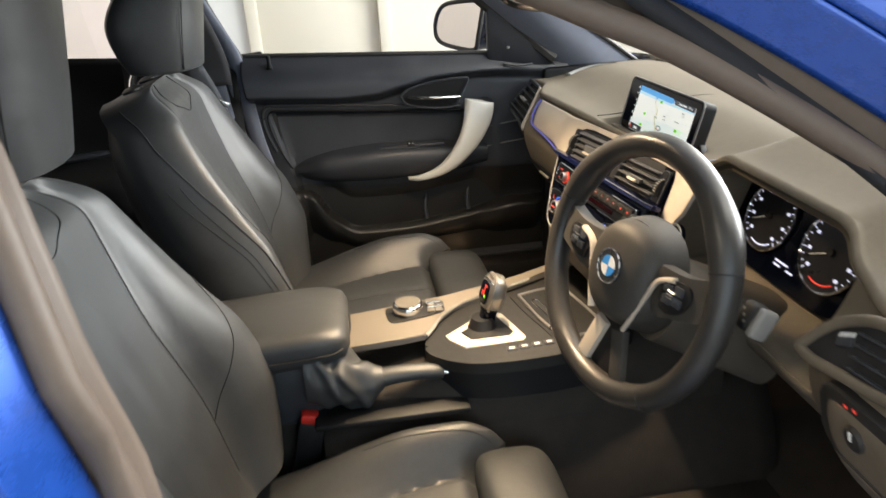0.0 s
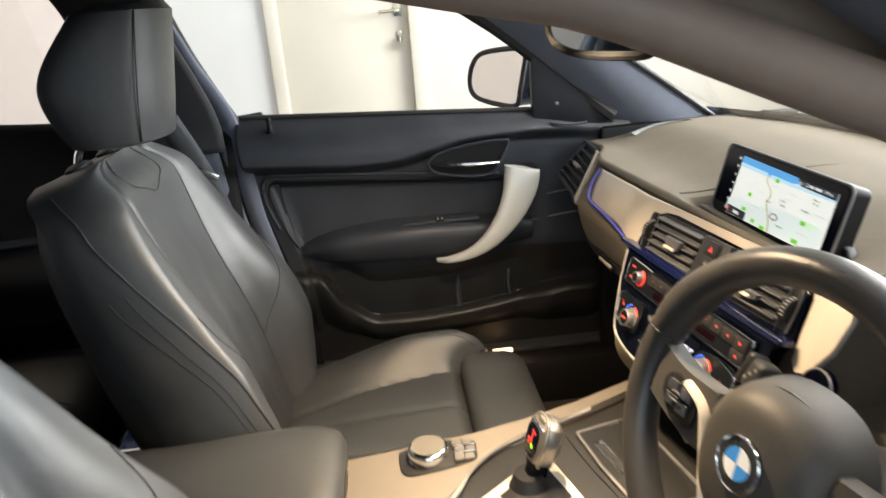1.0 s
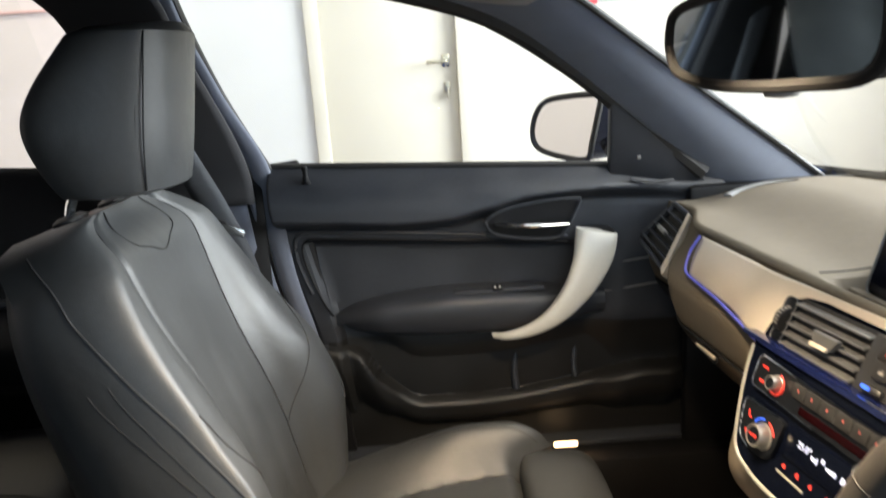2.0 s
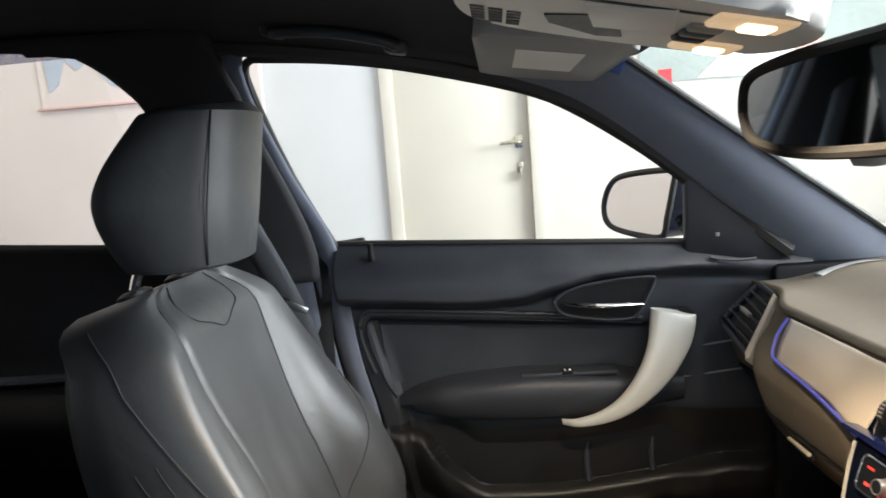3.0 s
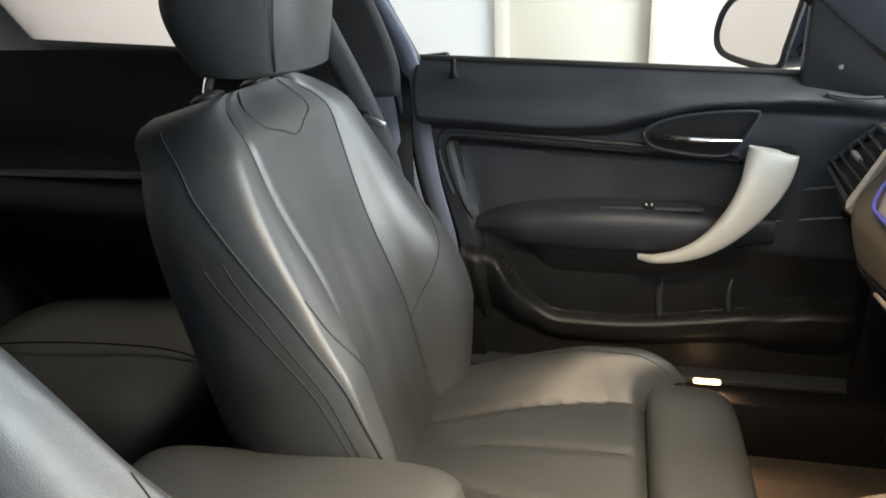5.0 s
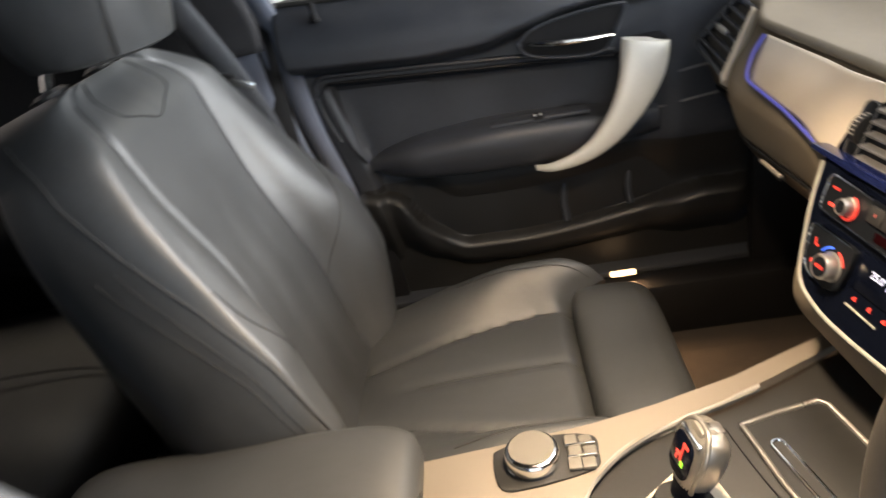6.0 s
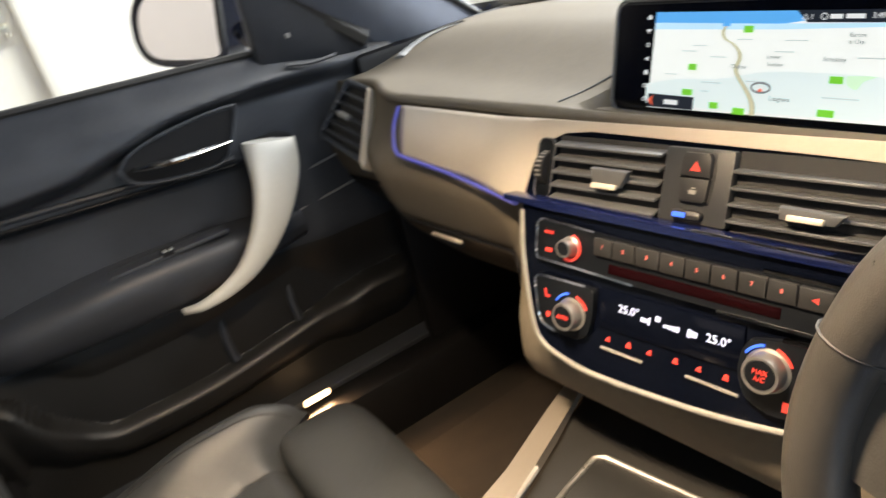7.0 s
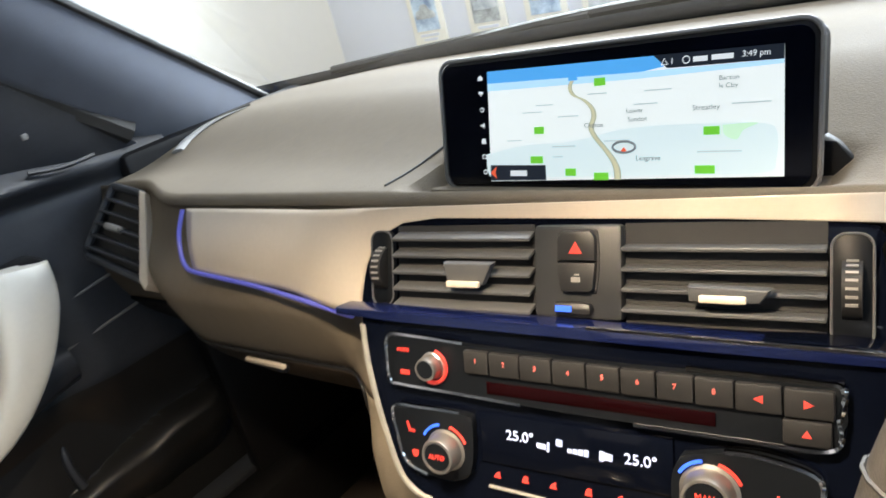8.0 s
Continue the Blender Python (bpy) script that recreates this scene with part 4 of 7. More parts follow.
def seat(yc, dz, label, dx=0.0, dc=0.0):
    s = thing("front_seat", (0.12, yc, 0.27), label, "car seat", group="front seats")
    o = np.array((-0.052 + dx, yc, 0.475 + dz))

    def back(u, v):
        w = half_w(v)
        T = val([(0, 0.115), (0.5, 0.140), (0.85, 0.130), (1.0, 0.095)], v)
        if u < 0.62:
            q = -1 + 2 * u / 0.62
            q = 0.45 * q + 0.55 * math.sin(math.pi / 2 * q)
            d = back_depth(q, v)
        else:
            q = 1 - 2 * (u - 0.62) / 0.38
            d = -T
            d0 = back_depth(math.copysign(1, q), v)
            d = d * (1 - abs(q) ** 8) + d0 * abs(q) ** 8
        p = o + EV * HB * v + EW * d
        return p[0], yc + q * w, p[2]

    part("backrest", surf(back, 230, 90, loop=True, caps=True), LEATHER, s, "black leather backrest with raised bolsters")

    def on_back(q, v, out=0.0):
        p = o + EV * HB * v + EW * (back_depth(q, v) + out)
        return p[0], yc + q * half_w(v), p[2]

    for sg in (1, -1):
        part("seam", sweep([on_back(sg * inner_seam(v), v, 0.0006) for v in [0.10 + 0.87 * i / 24 for i in range(25)]], 0.0010, 6, 60), THREAD, s)
        part("seam", sweep([on_back(sg * face_seam(v), v, 0.0006) for v in [0.272 + 0.326 * i / 16 for i in range(17)]], 0.0009, 6, 40), THREAD, s)
        part("seam", sweep([on_back(sg * (crest(v) + (1 - crest(v)) * lin([(0.20, 0.0), (0.30, 0.14), (0.45, 0.36), (0.65, 0.64), (0.85, 0.88), (0.97, 0.93)], v)), v, 0.0006) for v in [0.20 + 0.77 * i / 24 for i in range(25)]], 0.0014, 6, 60), THREAD, s)
        for k in (0.48, 0.58):
            part("seam", sweep([on_back(sg * (crest(v) + (k + 0.36 * sm(0.2, 0.75, v)) * (1 - crest(v))), v, 0.0005) for v in [0.01 + 0.70 * i / 24 for i in range(25)]], 0.0007, 6, 60), THREAD, s)
    # stitched shield at the top of the centre panel
    part("seam", sweep([on_back(q, v, 0.0004) for q, v in ((-0.40, 0.995), (-0.39, 0.955), (-0.33, 0.912), (-0.17, 0.890), (0.0, 0.868), (0.17, 0.890), (0.33, 0.912), (0.39, 0.955), (0.40, 0.995))], 0.0010, 6, 50), THREAD, s)

    # headrest with its posts
    hd = dz + 0.02 if dz else 0.0
    head = part("headrest", surf(lambda u, v: tuple(np.array(head_point(u, v, yc, hd)) + np.array((dx, 0, 0))), 96, 48, loop=True, caps=True), LEATHER, s, "black leather faceted headrest")
    for sg in (1, -1):
        for back_off in (0.004, 0.013):
            part("seam", sweep([tuple(np.array(head_edge(0.07 + 0.86 * k / 16, sg, yc, hd, back_off)) + np.array((dx, 0, 0))) for k in range(17)], 0.0011, 6, 30), THREAD, head)
    for sg in (1, -1):
        base = o + EV * (HB - 0.030) + EW * -0.068 + np.array((0, 0.060 * sg, 0))
        stem = base + EV * 0.035
        part("headrest_post", sweep([tuple(base), tuple(stem), tuple(stem + np.array((0.012, 0, 0.030))), tuple(stem + np.array((0.036, 0, 0.075)))], 0.0062, 12, 8), CHROME, s)
        part("post_collar", turned([(0.019, 0), (0.019, 0.006), (0.012, 0.010), (0, 0.010)], Matrix.Translation(Vector(base + EV * 0.028)) @ Matrix.Rotation(-REC, 4, "Y") @ Matrix.Diagonal((1, 1.4, 1, 1)), 24), DARK, s)

    # cushion, thigh support and base
    zc = dz + dc

    def cush_seam(v):
        """Where the cushion's centre meets its bolster: close at the back, wide at the front."""
        return val([(0, 0.22), (0.2, 0.28), (0.5, 0.42), (0.8, 0.52), (1, 0.56)], v)

    def cush_top(b, v):
        c = cush_seam(v)
        rise = val([(0, 0.006), (0.25, 0.024), (0.5, 0.048), (0.72, 0.064), (0.86, 0.062), (0.95, 0.046), (1, 0.014)], v)
        t = min(max((b - c) / (0.80 - c), 0.0), 1.0)
        z = 0.466 + 0.032 * v + rise * math.sin(0.5 * math.pi * t) ** 1.5
        z -= 0.005 * math.exp(-((b - c) / 0.03) ** 2) + 0.0035 * math.exp(-(b / 0.035) ** 2) * sm(0.2, 0.4, v)
        if b > 0.74:
            z -= 0.090 * (1 - math.sqrt(max(0, 1 - ((b - 0.74) / 0.26) ** 2)))
        return z - 0.024 * sm(0.90, 1.0, v) ** 2 * sm(0.75, 0.6, b) - 0.020 * sm(0.06, 0.0, v) + 0.010 * math.sin(math.pi * v) * (1 - b * b)

    def cush_at(q, v):
        b = abs(q)
        return -0.095 + 0.374 * v + 0.058 * v ** 3 * sm(0.60, 0.82, b) + dx * 0.5, yc + q * (0.252 - 0.014 * v - 0.030 * sm(0.8, 1.0, v) ** 2 * sm(0.6, 1, b)), cush_top(b, v) + zc

    def cush(u, v):
        q = -1 + 4 * u if u < 0.5 else 3 - 4 * u
        x, y, z = cush_at(q, v)
        return x, y, z if u < 0.5 else 0.36 + zc

    part("cushion", surf(cush, 140, 56, loop=True, caps=True), LEATHER, s, "black leather seat cushion")
    for sg in (-1, 1):
        part("seam", sweep([tuple(np.array(cush_at(sg * cush_seam(t), t)) + np.array((0, 0, 0.0004))) for t in [0.06 + 0.92 * k / 20 for k in range(21)]], 0.0010, 6, 40), THREAD, s)
        part("seam", sweep([tuple(np.array(cush_at(sg * 0.74, t)) + np.array((0, 0, 0.0003))) for t in [0.50 + 0.48 * k / 12 for k in range(13)]], 0.0009, 6, 24), THREAD, s)
    part("seam", sweep([tuple(np.array(cush_at(0.0, t)) + np.array((0, 0, 0.0004))) for t in [0.34 + 0.62 * k / 12 for k in range(13)]], 0.0010, 6, 30), THREAD, s)

    def thigh(u, v):
        """Rounded block ahead of the cushion, spanned across the seat."""
        a = 2 * math.pi * u
        c, n = math.cos(a), math.sin(a)
        end = math.sqrt(max(0.0, 1 - (abs(2 * v - 1)) ** 6))
        x = 0.342 + (0.068 * abs(c) ** 0.42 * math.copysign(1, c)) * (0.75 + 0.25 * end) + dx * 0.5
        z = 0.461 + (0.060 * abs(n) ** 0.42 * math.copysign(1, n)) * (0.45 + 0.55 * end) - 1.6 * max(0, x - dx * 0.5 - 0.355) ** 1.6
        return x, yc + (2 * v - 1) * 0.182, z + zc

    part("thigh_support", surf(thigh, 48, 48, loop=True, caps=True), LEATHER, s, "black leather extending thigh support")
    part("seat_base", rbox(0.40, 0.40, 0.14 + zc, (0.10, yc, 0.335 + zc / 2), 0.03), DARK, s)
    for sg in (1, -1):
        part("seat_rail", rbox(0.50, 0.05, 0.03, (0.12, yc + sg * 0.16, 0.285), 0.006), GREY_PLASTIC, s)
    part("side_valance", rbox(0.40, 0.02, 0.10, (0.10, yc + 0.240, 0.375 + zc), 0.008), PLASTIC, s)
    part("side_valance", rbox(0.40, 0.02, 0.10, (0.10, yc - 0.240, 0.375 + zc), 0.008), PLASTIC, s)
    return s


def head_ring(v):
    """Corners of the headrest's outline at height v: front half-width, its x; rear half-width, its x; back x; z."""
    z = lin([(0, 1.024), (0.06, 1.028), (0.42, 1.106), (0.93, 1.205), (1, 1.212)], v)
    xf = -0.146 + 0.16 * (z - 1.11)
    xr = val([(0, -0.238), (0.06, -0.252), (0.42, -0.271), (0.92, -0.217), (1, -0.205)], v)
    wf = val([(0, 0.062), (0.06, 0.072), (0.42, 0.083), (0.93, 0.080), (1, 0.070)], v)
    wr = val([(0, 0.084), (0.06, 0.098), (0.22, 0.115), (0.42, 0.124), (0.62, 0.120), (0.93, 0.100), (1, 0.082)], v)
    shrink = 0.010 * (sm(0.06, 0.0, v) + sm(0.94, 1.0, v))
    return xf - shrink, wf, xr + shrink, wr, xr - 0.014 + shrink, z


def head_point(u, v, yc, dz):
    xf, wf, xr, wr, xb, z = head_ring(v)
    poly = [(xf, -wf), (xf, wf), (xr, wr), (xb, wr * 0.7), (xb, -wr * 0.7), (xr, -wr)]
    seg, rnd = u * 6, 0.24
    k, f = int(seg) % 6, seg - int(seg)
    a, b, c, d = (np.array(poly[(k + m) % 6]) for m in (-1, 0, 1, 2))
    p = b + (c - b) * f
    if f < rnd:
        m = b + (c - b) * rnd
        n = b + (a - b) * rnd * 0.4
        g = 0.5 + 0.5 * f / rnd
        p = n * (1 - g) ** 2 + 2 * b * g * (1 - g) + m * g * g
    elif f > 1 - rnd:
        m = c + (b - c) * rnd
        n = c + (d - c) * rnd * 0.4
        g = 0.5 * (f - 1 + rnd) / rnd
        p = m * (1 - g) ** 2 + 2 * c * g * (1 - g) + n * g * g
    bulge = 0.014 * math.sin(math.pi * f) if k == 0 else (0.008 * math.sin(math.pi * f) if k in (1, 5) else 0.0)
    out = (bulge, 0.0) if k == 0 else (0.0, bulge * (1 if k == 1 else -1))
    return p[0] + out[0], yc + p[1] + out[1], z + dz + (0.006 * math.cos(math.pi * (p[1] / wr) * 0.5) if v > 0.96 else 0)


def head_edge(v, sg, yc, dz, off):
    xf, wf, xr, wr, xb, z = head_ring(v)
    a, b = np.array((xf, wf)), np.array((xr, wr))
    p = a + (b - a) * ((off + 0.004) / np.linalg.norm(b - a))
    return p[0], yc + sg * (p[1] + 0.0004), z + dz


PSEAT, DSEAT = 0.295, -0.385
seat(PSEAT, 0.0, "black leather front passenger sports seat")
seat(DSEAT, -0.020, "black leather driver's sports seat beside the wheel", -0.030, -0.050)

# belts and buckle
bk = thing("belt_buckle", (0.0, -0.135, 0.30), "black belt buckle with a red release button", "buckle")
BT = Matrix.Rotation(radians(14), 4, "Y")
part("buckle_body", rbox(0.046, 0.026, 0.125, (-0.010, -0.138, 0.428), 0.006, turn=BT), DARK, bk)
part("release_button", rbox(0.042, 0.024, 0.018, (0.007, -0.138, 0.494), 0.004, turn=BT), RED, bk, "red release button")
part("stalk", rbox(0.03, 0.014, 0.14, (-0.034, -0.138, 0.335), 0.004, turn=BT), DARK, bk)
sb = thing("seat_belt", (-0.28, 0.60, 0.40), "dark woven seat belt hanging at the door pillar", "seat belt")


def webbing(u, v):
    p = cr([(-0.315, 0.550, 1.24), (-0.262, 0.568, 1.08), (-0.20, 0.590, 0.92), (-0.165, 0.605, 0.78), (-0.15, 0.61, 0.55), (-0.15, 0.615, 0.36)], v)
    return p[0] + (u - 0.5) * 0.046, p[1] - 0.004 * math.sin(math.pi * u), p[2] + (u - 0.5) * 0.012


part("webbing", surf(webbing, 4, 40), BELT, sb, solid=0.0015)
part("belt_anchor", rbox(0.06, 0.02, 0.05, (-0.315, 0.556, 1.245), 0.008), DARK, sb)
part("tongue", rbox(0.040, 0.004, 0.012, (-0.168, 0.545, 0.906), 0.0015, turn=Matrix.Rotation(radians(24), 4, "Y")), CHROME, sb, "bright metal belt tongue")
part("tongue_grip", rbox(0.022, 0.010, 0.022, (-0.190, 0.550, 0.914), 0.004, turn=Matrix.Rotation(radians(24), 4, "Y")), DARK, sb)

# ---- dashboard ----
dash = thing("dashboard", (0.75, MID, 0.45), "grained grey-brown dashboard with satin silver trim", "dashboard")


def face_x(y):
    """Front edge of the dashboard along the car's width: the middle turns a little to the driver, the passenger end bends away."""
    return 0.597 - 0.09 * max(y, -0.19) + 0.060 * sm(0.42, 0.60, y) - 0.035 * sm(-0.55, -0.66, y)


def pad_z(x, y):
    z = 0.889 + 0.027 * sm(0.62, 0.80, x) - 0.012 * sm(0.85, 1.05, x) - 0.010 * sm(0.45, 0.70, y)
    z += 0.034 * sm(-0.19, -0.27, y) * sm(-0.58, -0.50, y) * sm(0.95, 0.74, x)
    return z


def pad(u, v):
    y = 0.700 - 1.46 * u
    e = face_x(y) + 0.015 * sm(-0.19, -0.24, y) * sm(-0.56, -0.52, y)
    far = 0.905 + 0.145 * (1 - ((y - MID) / 0.74) ** 2)
    if v < 0.2:
        a = (v / 0.2) * math.pi / 2
        x = e + 0.010 * (1 - math.cos(a))
        z = pad_z(e + 0.02, y) - 0.009 * (1 - math.sin(a))
    else:
        t = (v - 0.2) / 0.8
        x = e + 0.010 + (far - e - 0.010) * t
        z = pad_z(x, y)
    end = sm(0.645, 0.70, y)
    z -= 0.030 * end * end
    z -= 0.014 * sm(0.150, 0.135, abs(y - 0.0)) * sm(0.67, 0.65, x) * sm(e + 0.006, e + 0.022, x)
    return x, y, z


part("top_pad", surf(pad, 140, 60), DASHPAD, dash, "grained soft dashboard top", solid=0.02, offset=1.0)
part("pad_seam", sweep([(x, y, pad_z(x, y) + 0.0004) for x, y in ((0.600, 0.168), (0.640, 0.166), (0.700, 0.158), (0.780, 0.150), (0.95, 0.150))], 0.0011, 6, 24), DARK, dash)
part("pad_seam", sweep([(0.60, -0.235, pad_z(0.60, -0.235) + 0.001), (0.68, -0.20, pad_z(0.68, -0.2) + 0.001), (0.80, -0.19, pad_z(0.80, -0.19) + 0.0012), (0.95, -0.20, pad_z(0.95, -0.2) + 0.001)], 0.0012, 6, 24), DARK, dash)
slot = [(0.684, 0.618), (0.712, 0.634), (0.752, 0.636), (0.800, 0.612)]
dem = part("demister_slot", sweep([(x, y, pad_z(x, y) + 0.0015) for x, y in (cr(slot, k / 16) for k in range(17))], [(0, 0.0085), (0.6, 0.0075), (0.85, 0.003), (1, 0.001)], 8, 32, flat=0.35), VISOR, dash, "pale slotted demister outlet")
part("slot_shadow", sweep([(x + 0.010, y + 0.006, pad_z(x, y) + 0.002) for x, y in (cr(slot, k / 16) for k in range(17))], 0.0028, 6, 32, flat=0.4), DARK, dem)


# body under the pad: upper face behind the trim, then the padded lower part tucking under
def lower(u, v):
    y = 0.700 - 1.46 * u
    e = face_x(y)
    rec = sm(-0.195, -0.205, y) * sm(-0.555, -0.545, y)
    mid = sm(0.235, 0.165, y) * sm(-0.235, -0.205, y)
    prof = [(e + 0.004, 0.884), (e - 0.012, 0.845), (e - 0.035, 0.812), (e - 0.036, 0.785), (e - 0.020, 0.735), (e + 0.012, 0.690), (e + 0.07, 0.630), (e + 0.15, 0.575), (e + 0.25, 0.54)]
    alt = [(e + 0.012, 0.884), (e - 0.002, 0.845), (e - 0.020, 0.812), (e - 0.034, 0.785), (e - 0.055, 0.735), (e - 0.076, 0.690), (e - 0.076, 0.640), (e - 0.04, 0.60), (e + 0.08, 0.56)]
    p = cr(prof, v) * (1 - mid) + cr(alt, v) * mid
    return p[0] + 0.13 * rec * sm(0.50, 0.43, v), y, p[1] - 0.006 * (1 - v)


part("lower_panel", surf(lambda u, v: lower(u, 0.50 * v), 140, 26), DASHPAD, dash, "grained dashboard lower panel", solid=0.02, offset=1.0)
# passenger side of the tucked part: shade put in as black instead of dash skin
part("lower_panel_shaded", surf(lambda u, v: lower(0.345 * u, 0.50 + 0.50 * v), 50, 26), DARK, dash, "dashboard panel at the glovebox, black for the shade under it", solid=0.003)
part("lower_panel", surf(lambda u, v: lower(0.345 + 0.655 * u, 0.50 + 0.50 * v), 100, 26), DASHPAD, dash, solid=0.003)
part("end_cap", rbox(0.20, 0.02, 0.24, (0.70, 0.700, 0.775), 0.03), DASHPAD, dash)
part("end_cap", rbox(0.20, 0.02, 0.24, (0.70, -0.762, 0.775), 0.03), DASHPAD, dash)


def fascia(y, k):
    """A place on the upper face: k runs from the ambient strip (0) to the pad edge (1)."""
    e = face_x(y)
    top = (e - 0.003, 0.881)
    bot = (e - 0.036, 0.812)
    b = 0.006 * math.sin(math.pi * k)
    return np.array((top[0] * k + bot[0] * (1 - k) - b, y, top[1] * k + bot[1] * (1 - k)))


VA = frame_pose((0.566, 0.0, 0.845), (0.16, -1, 0), (0.42, 0, 0.9))
# lower edge of the trim: straight beside the strip of light, then curving up over the vents
TRIM_FOOT = [(-0.42, -0.013), (-0.37, -0.0145), (-0.28, -0.0225), (-0.21, -0.0290), (-0.160, -0.031), (-0.157, -0.012), (-0.152, 0.005), (-0.145, 0.018), (-0.134, 0.029), (-0.118, 0.0362), (-0.09, 0.0392), (0.0, 0.0375), (0.10, 0.0355), (0.175, 0.0325)]
TRIM_COLS = [-0.399 + 0.0116 * k for k in range(20)] + [-0.166, -0.162, -0.160, -0.1585, -0.157, -0.1545, -0.152, -0.1485, -0.145, -0.140, -0.134, -0.126, -0.118, -0.105] + [-0.09 + 0.0265 * k for k in range(11)]


def trim(u, v):
    """The silver trim: on the dashboard's face at the passenger end, in the plane of the vents beyond."""
    lx = TRIM_COLS[round(u * (len(TRIM_COLS) - 1))]
    low = lin(TRIM_FOOT, lx)
    ly = low + (0.0475 - low) * v
    y = -0.9874 * lx - 0.020 * (1 - v) * sm(-0.36, -0.399, lx)
    flat = fascia(y, (ly + 0.036) / 0.0835) + np.array((-0.006, 0, 0))
    plane = np.array(VA @ Vector((lx, ly, 0.0012)))
    w = sm(0.26, 0.15, y)
    p = flat * (1 - w) + plane * w
    return p[0], y if w < 0.01 else p[1], p[2]


part("trim_strip", surf(trim, len(TRIM_COLS) - 1, 14), SILVER, dash, "satin silver dashboard trim", solid=0.006, offset=-1.0)
part("trim_strip", prism([(0.172, 0.0472), (0.205, 0.046), (0.224, 0.038), (0.230, 0.018), (0.225, -0.020), (0.210, -0.050), (0.196, -0.055), (0.187, -0.046), (0.183, -0.02), (0.180, 0.020), (0.172, 0.0325)], VA @ Matrix.Translation((0, 0, -0.006)), 0.0074, 0.0008), SILVER, dash, "satin silver trim end beside the vents")
# ambient light strip below the trim, dark blue where it passes under the vents
strip = [fascia(y, lin([(0.165, 0.04), (0.21, 0.07), (0.28, 0.15), (0.372, 0.27)], y)) + np.array((-0.008 - 0.0125 * sm(0.26, 0.155, y), 0, 0)) for y in (0.372, 0.33, 0.28, 0.21, 0.165)]
left = [fascia(0.3985, 0.99) + np.array((-0.007, 0, 0)), fascia(0.3955, 0.72) + np.array((-0.008, 0, 0)), fascia(0.389, 0.46) + np.array((-0.008, 0, 0)), fascia(0.383, 0.33) + np.array((-0.008, 0, 0))]
PB = frame_pose((0.517, 0.0, 0.775), (0.16, -1, 0), (0.29, 0, 0.957))
strip.append(np.array(PB @ Vector((-0.150, 0.0595, 0.001))))
part("ambient_strip", sweep(left + strip, 0.0021, 8, 120), G_STRIP, dash, "violet-blue ambient light strip")
NAVY = material("navy_gloss", (0.004, 0.007, 0.036), 0.16, var=0.1, rvar=0.05, coat=0.6)
part("strip_carrier", prism([(-0.152, 0.0625), (-0.10, 0.0618), (0.0, 0.0600), (0.10, 0.0580), (0.195, 0.0560), (0.195, 0.0495), (0.10, 0.0515), (0.0, 0.0535), (-0.10, 0.0553), (-0.152, 0.0570)], PB @ Matrix.Translation((0, 0, -0.014)), 0.019, 0.0025), NAVY, dash, "dark blue glossy light guide")
part("guide_edge", sweep([PB @ Vector((x, y, 0.0045)) for x, y in ((0.035, 0.0596), (0.10, 0.0582), (0.195, 0.0562))], 0.0013, 6, 12), CHROME, dash, "thin bright edge of the light guide")
part("trim_foot", prism([(-0.004, 0.004), (0.044, 0.002), (0.030, -0.008), (0.0, -0.018)], frame_pose((0.541, 0.158, 0.800), (0.16, -1, 0), (0.29, 0, 0.957)), 0.006, 0.001), SILVER, dash)

# glovebox
gb = part("glovebox_handle", rbox(0.005, 0.066, 0.0045, (0.542, 0.345, 0.722), 0.0015, turn=Matrix.Rotation(radians(-4), 4, "X")), SILVER, dash, "bright glovebox handle edge")
part("handle_pocket", rbox(0.008, 0.055, 0.010, (0.549, 0.350, 0.715), 0.003), THREAD, gb)

# end vent by the passenger door
vm = frame_pose((0.5600, 0.585, 0.835), (0.17, -0.90, -0.28), (0.66, -0.10, 0.74))
vo = [(-0.0345, 0.0517), (0.0125, 0.0535), (0.0180, 0.048), (0.0600, -0.0330), (0.0580, -0.0400), (-0.0330, -0.0340), (-0.0400, -0.0280)]
ev = part("end_vent", prism(vo, vm @ Matrix.Translation((0, 0, -0.05)), 0.046, 0.002), THREAD, dash, "slanted air vent in a dark frame")
part("vent_frame", sweep([vm @ Vector((x, z, 0.001)) for x, z in vo + [vo[0]]], 0.0045, 8, 30, straight=True), PLASTIC, ev)
part("vent_bezel", prism([(0.0135, 0.0560), (0.0235, 0.0545), (0.0720, -0.0400), (0.0700, -0.0475), (0.0580, -0.0400)], vm @ Matrix.Translation((0, 0, -0.030)), 0.040, 0.002), SILVER, ev)
for k in range(5):
    f = (k + 0.7) / 5.6
    x0, x1 = -0.038 + 0.004 * f, 0.056 - 0.042 * f
    part("louvre", rbox(x1 - x0, 0.0030, 0.016, (0, 0, 0), 0.001, turn=vm @ Matrix.Translation(((x0 + x1) / 2, -0.034 + 0.084 * f, 0.000)) @ Matrix.Rotation(radians(10), 4, "X")), PLASTIC, ev)
part("vent_tab", rbox(0.024, 0.008, 0.012, (0, 0, 0), 0.003, turn=vm @ Matrix.Translation((-0.006, 0.006, 0.006))), GREY_PLASTIC, ev)

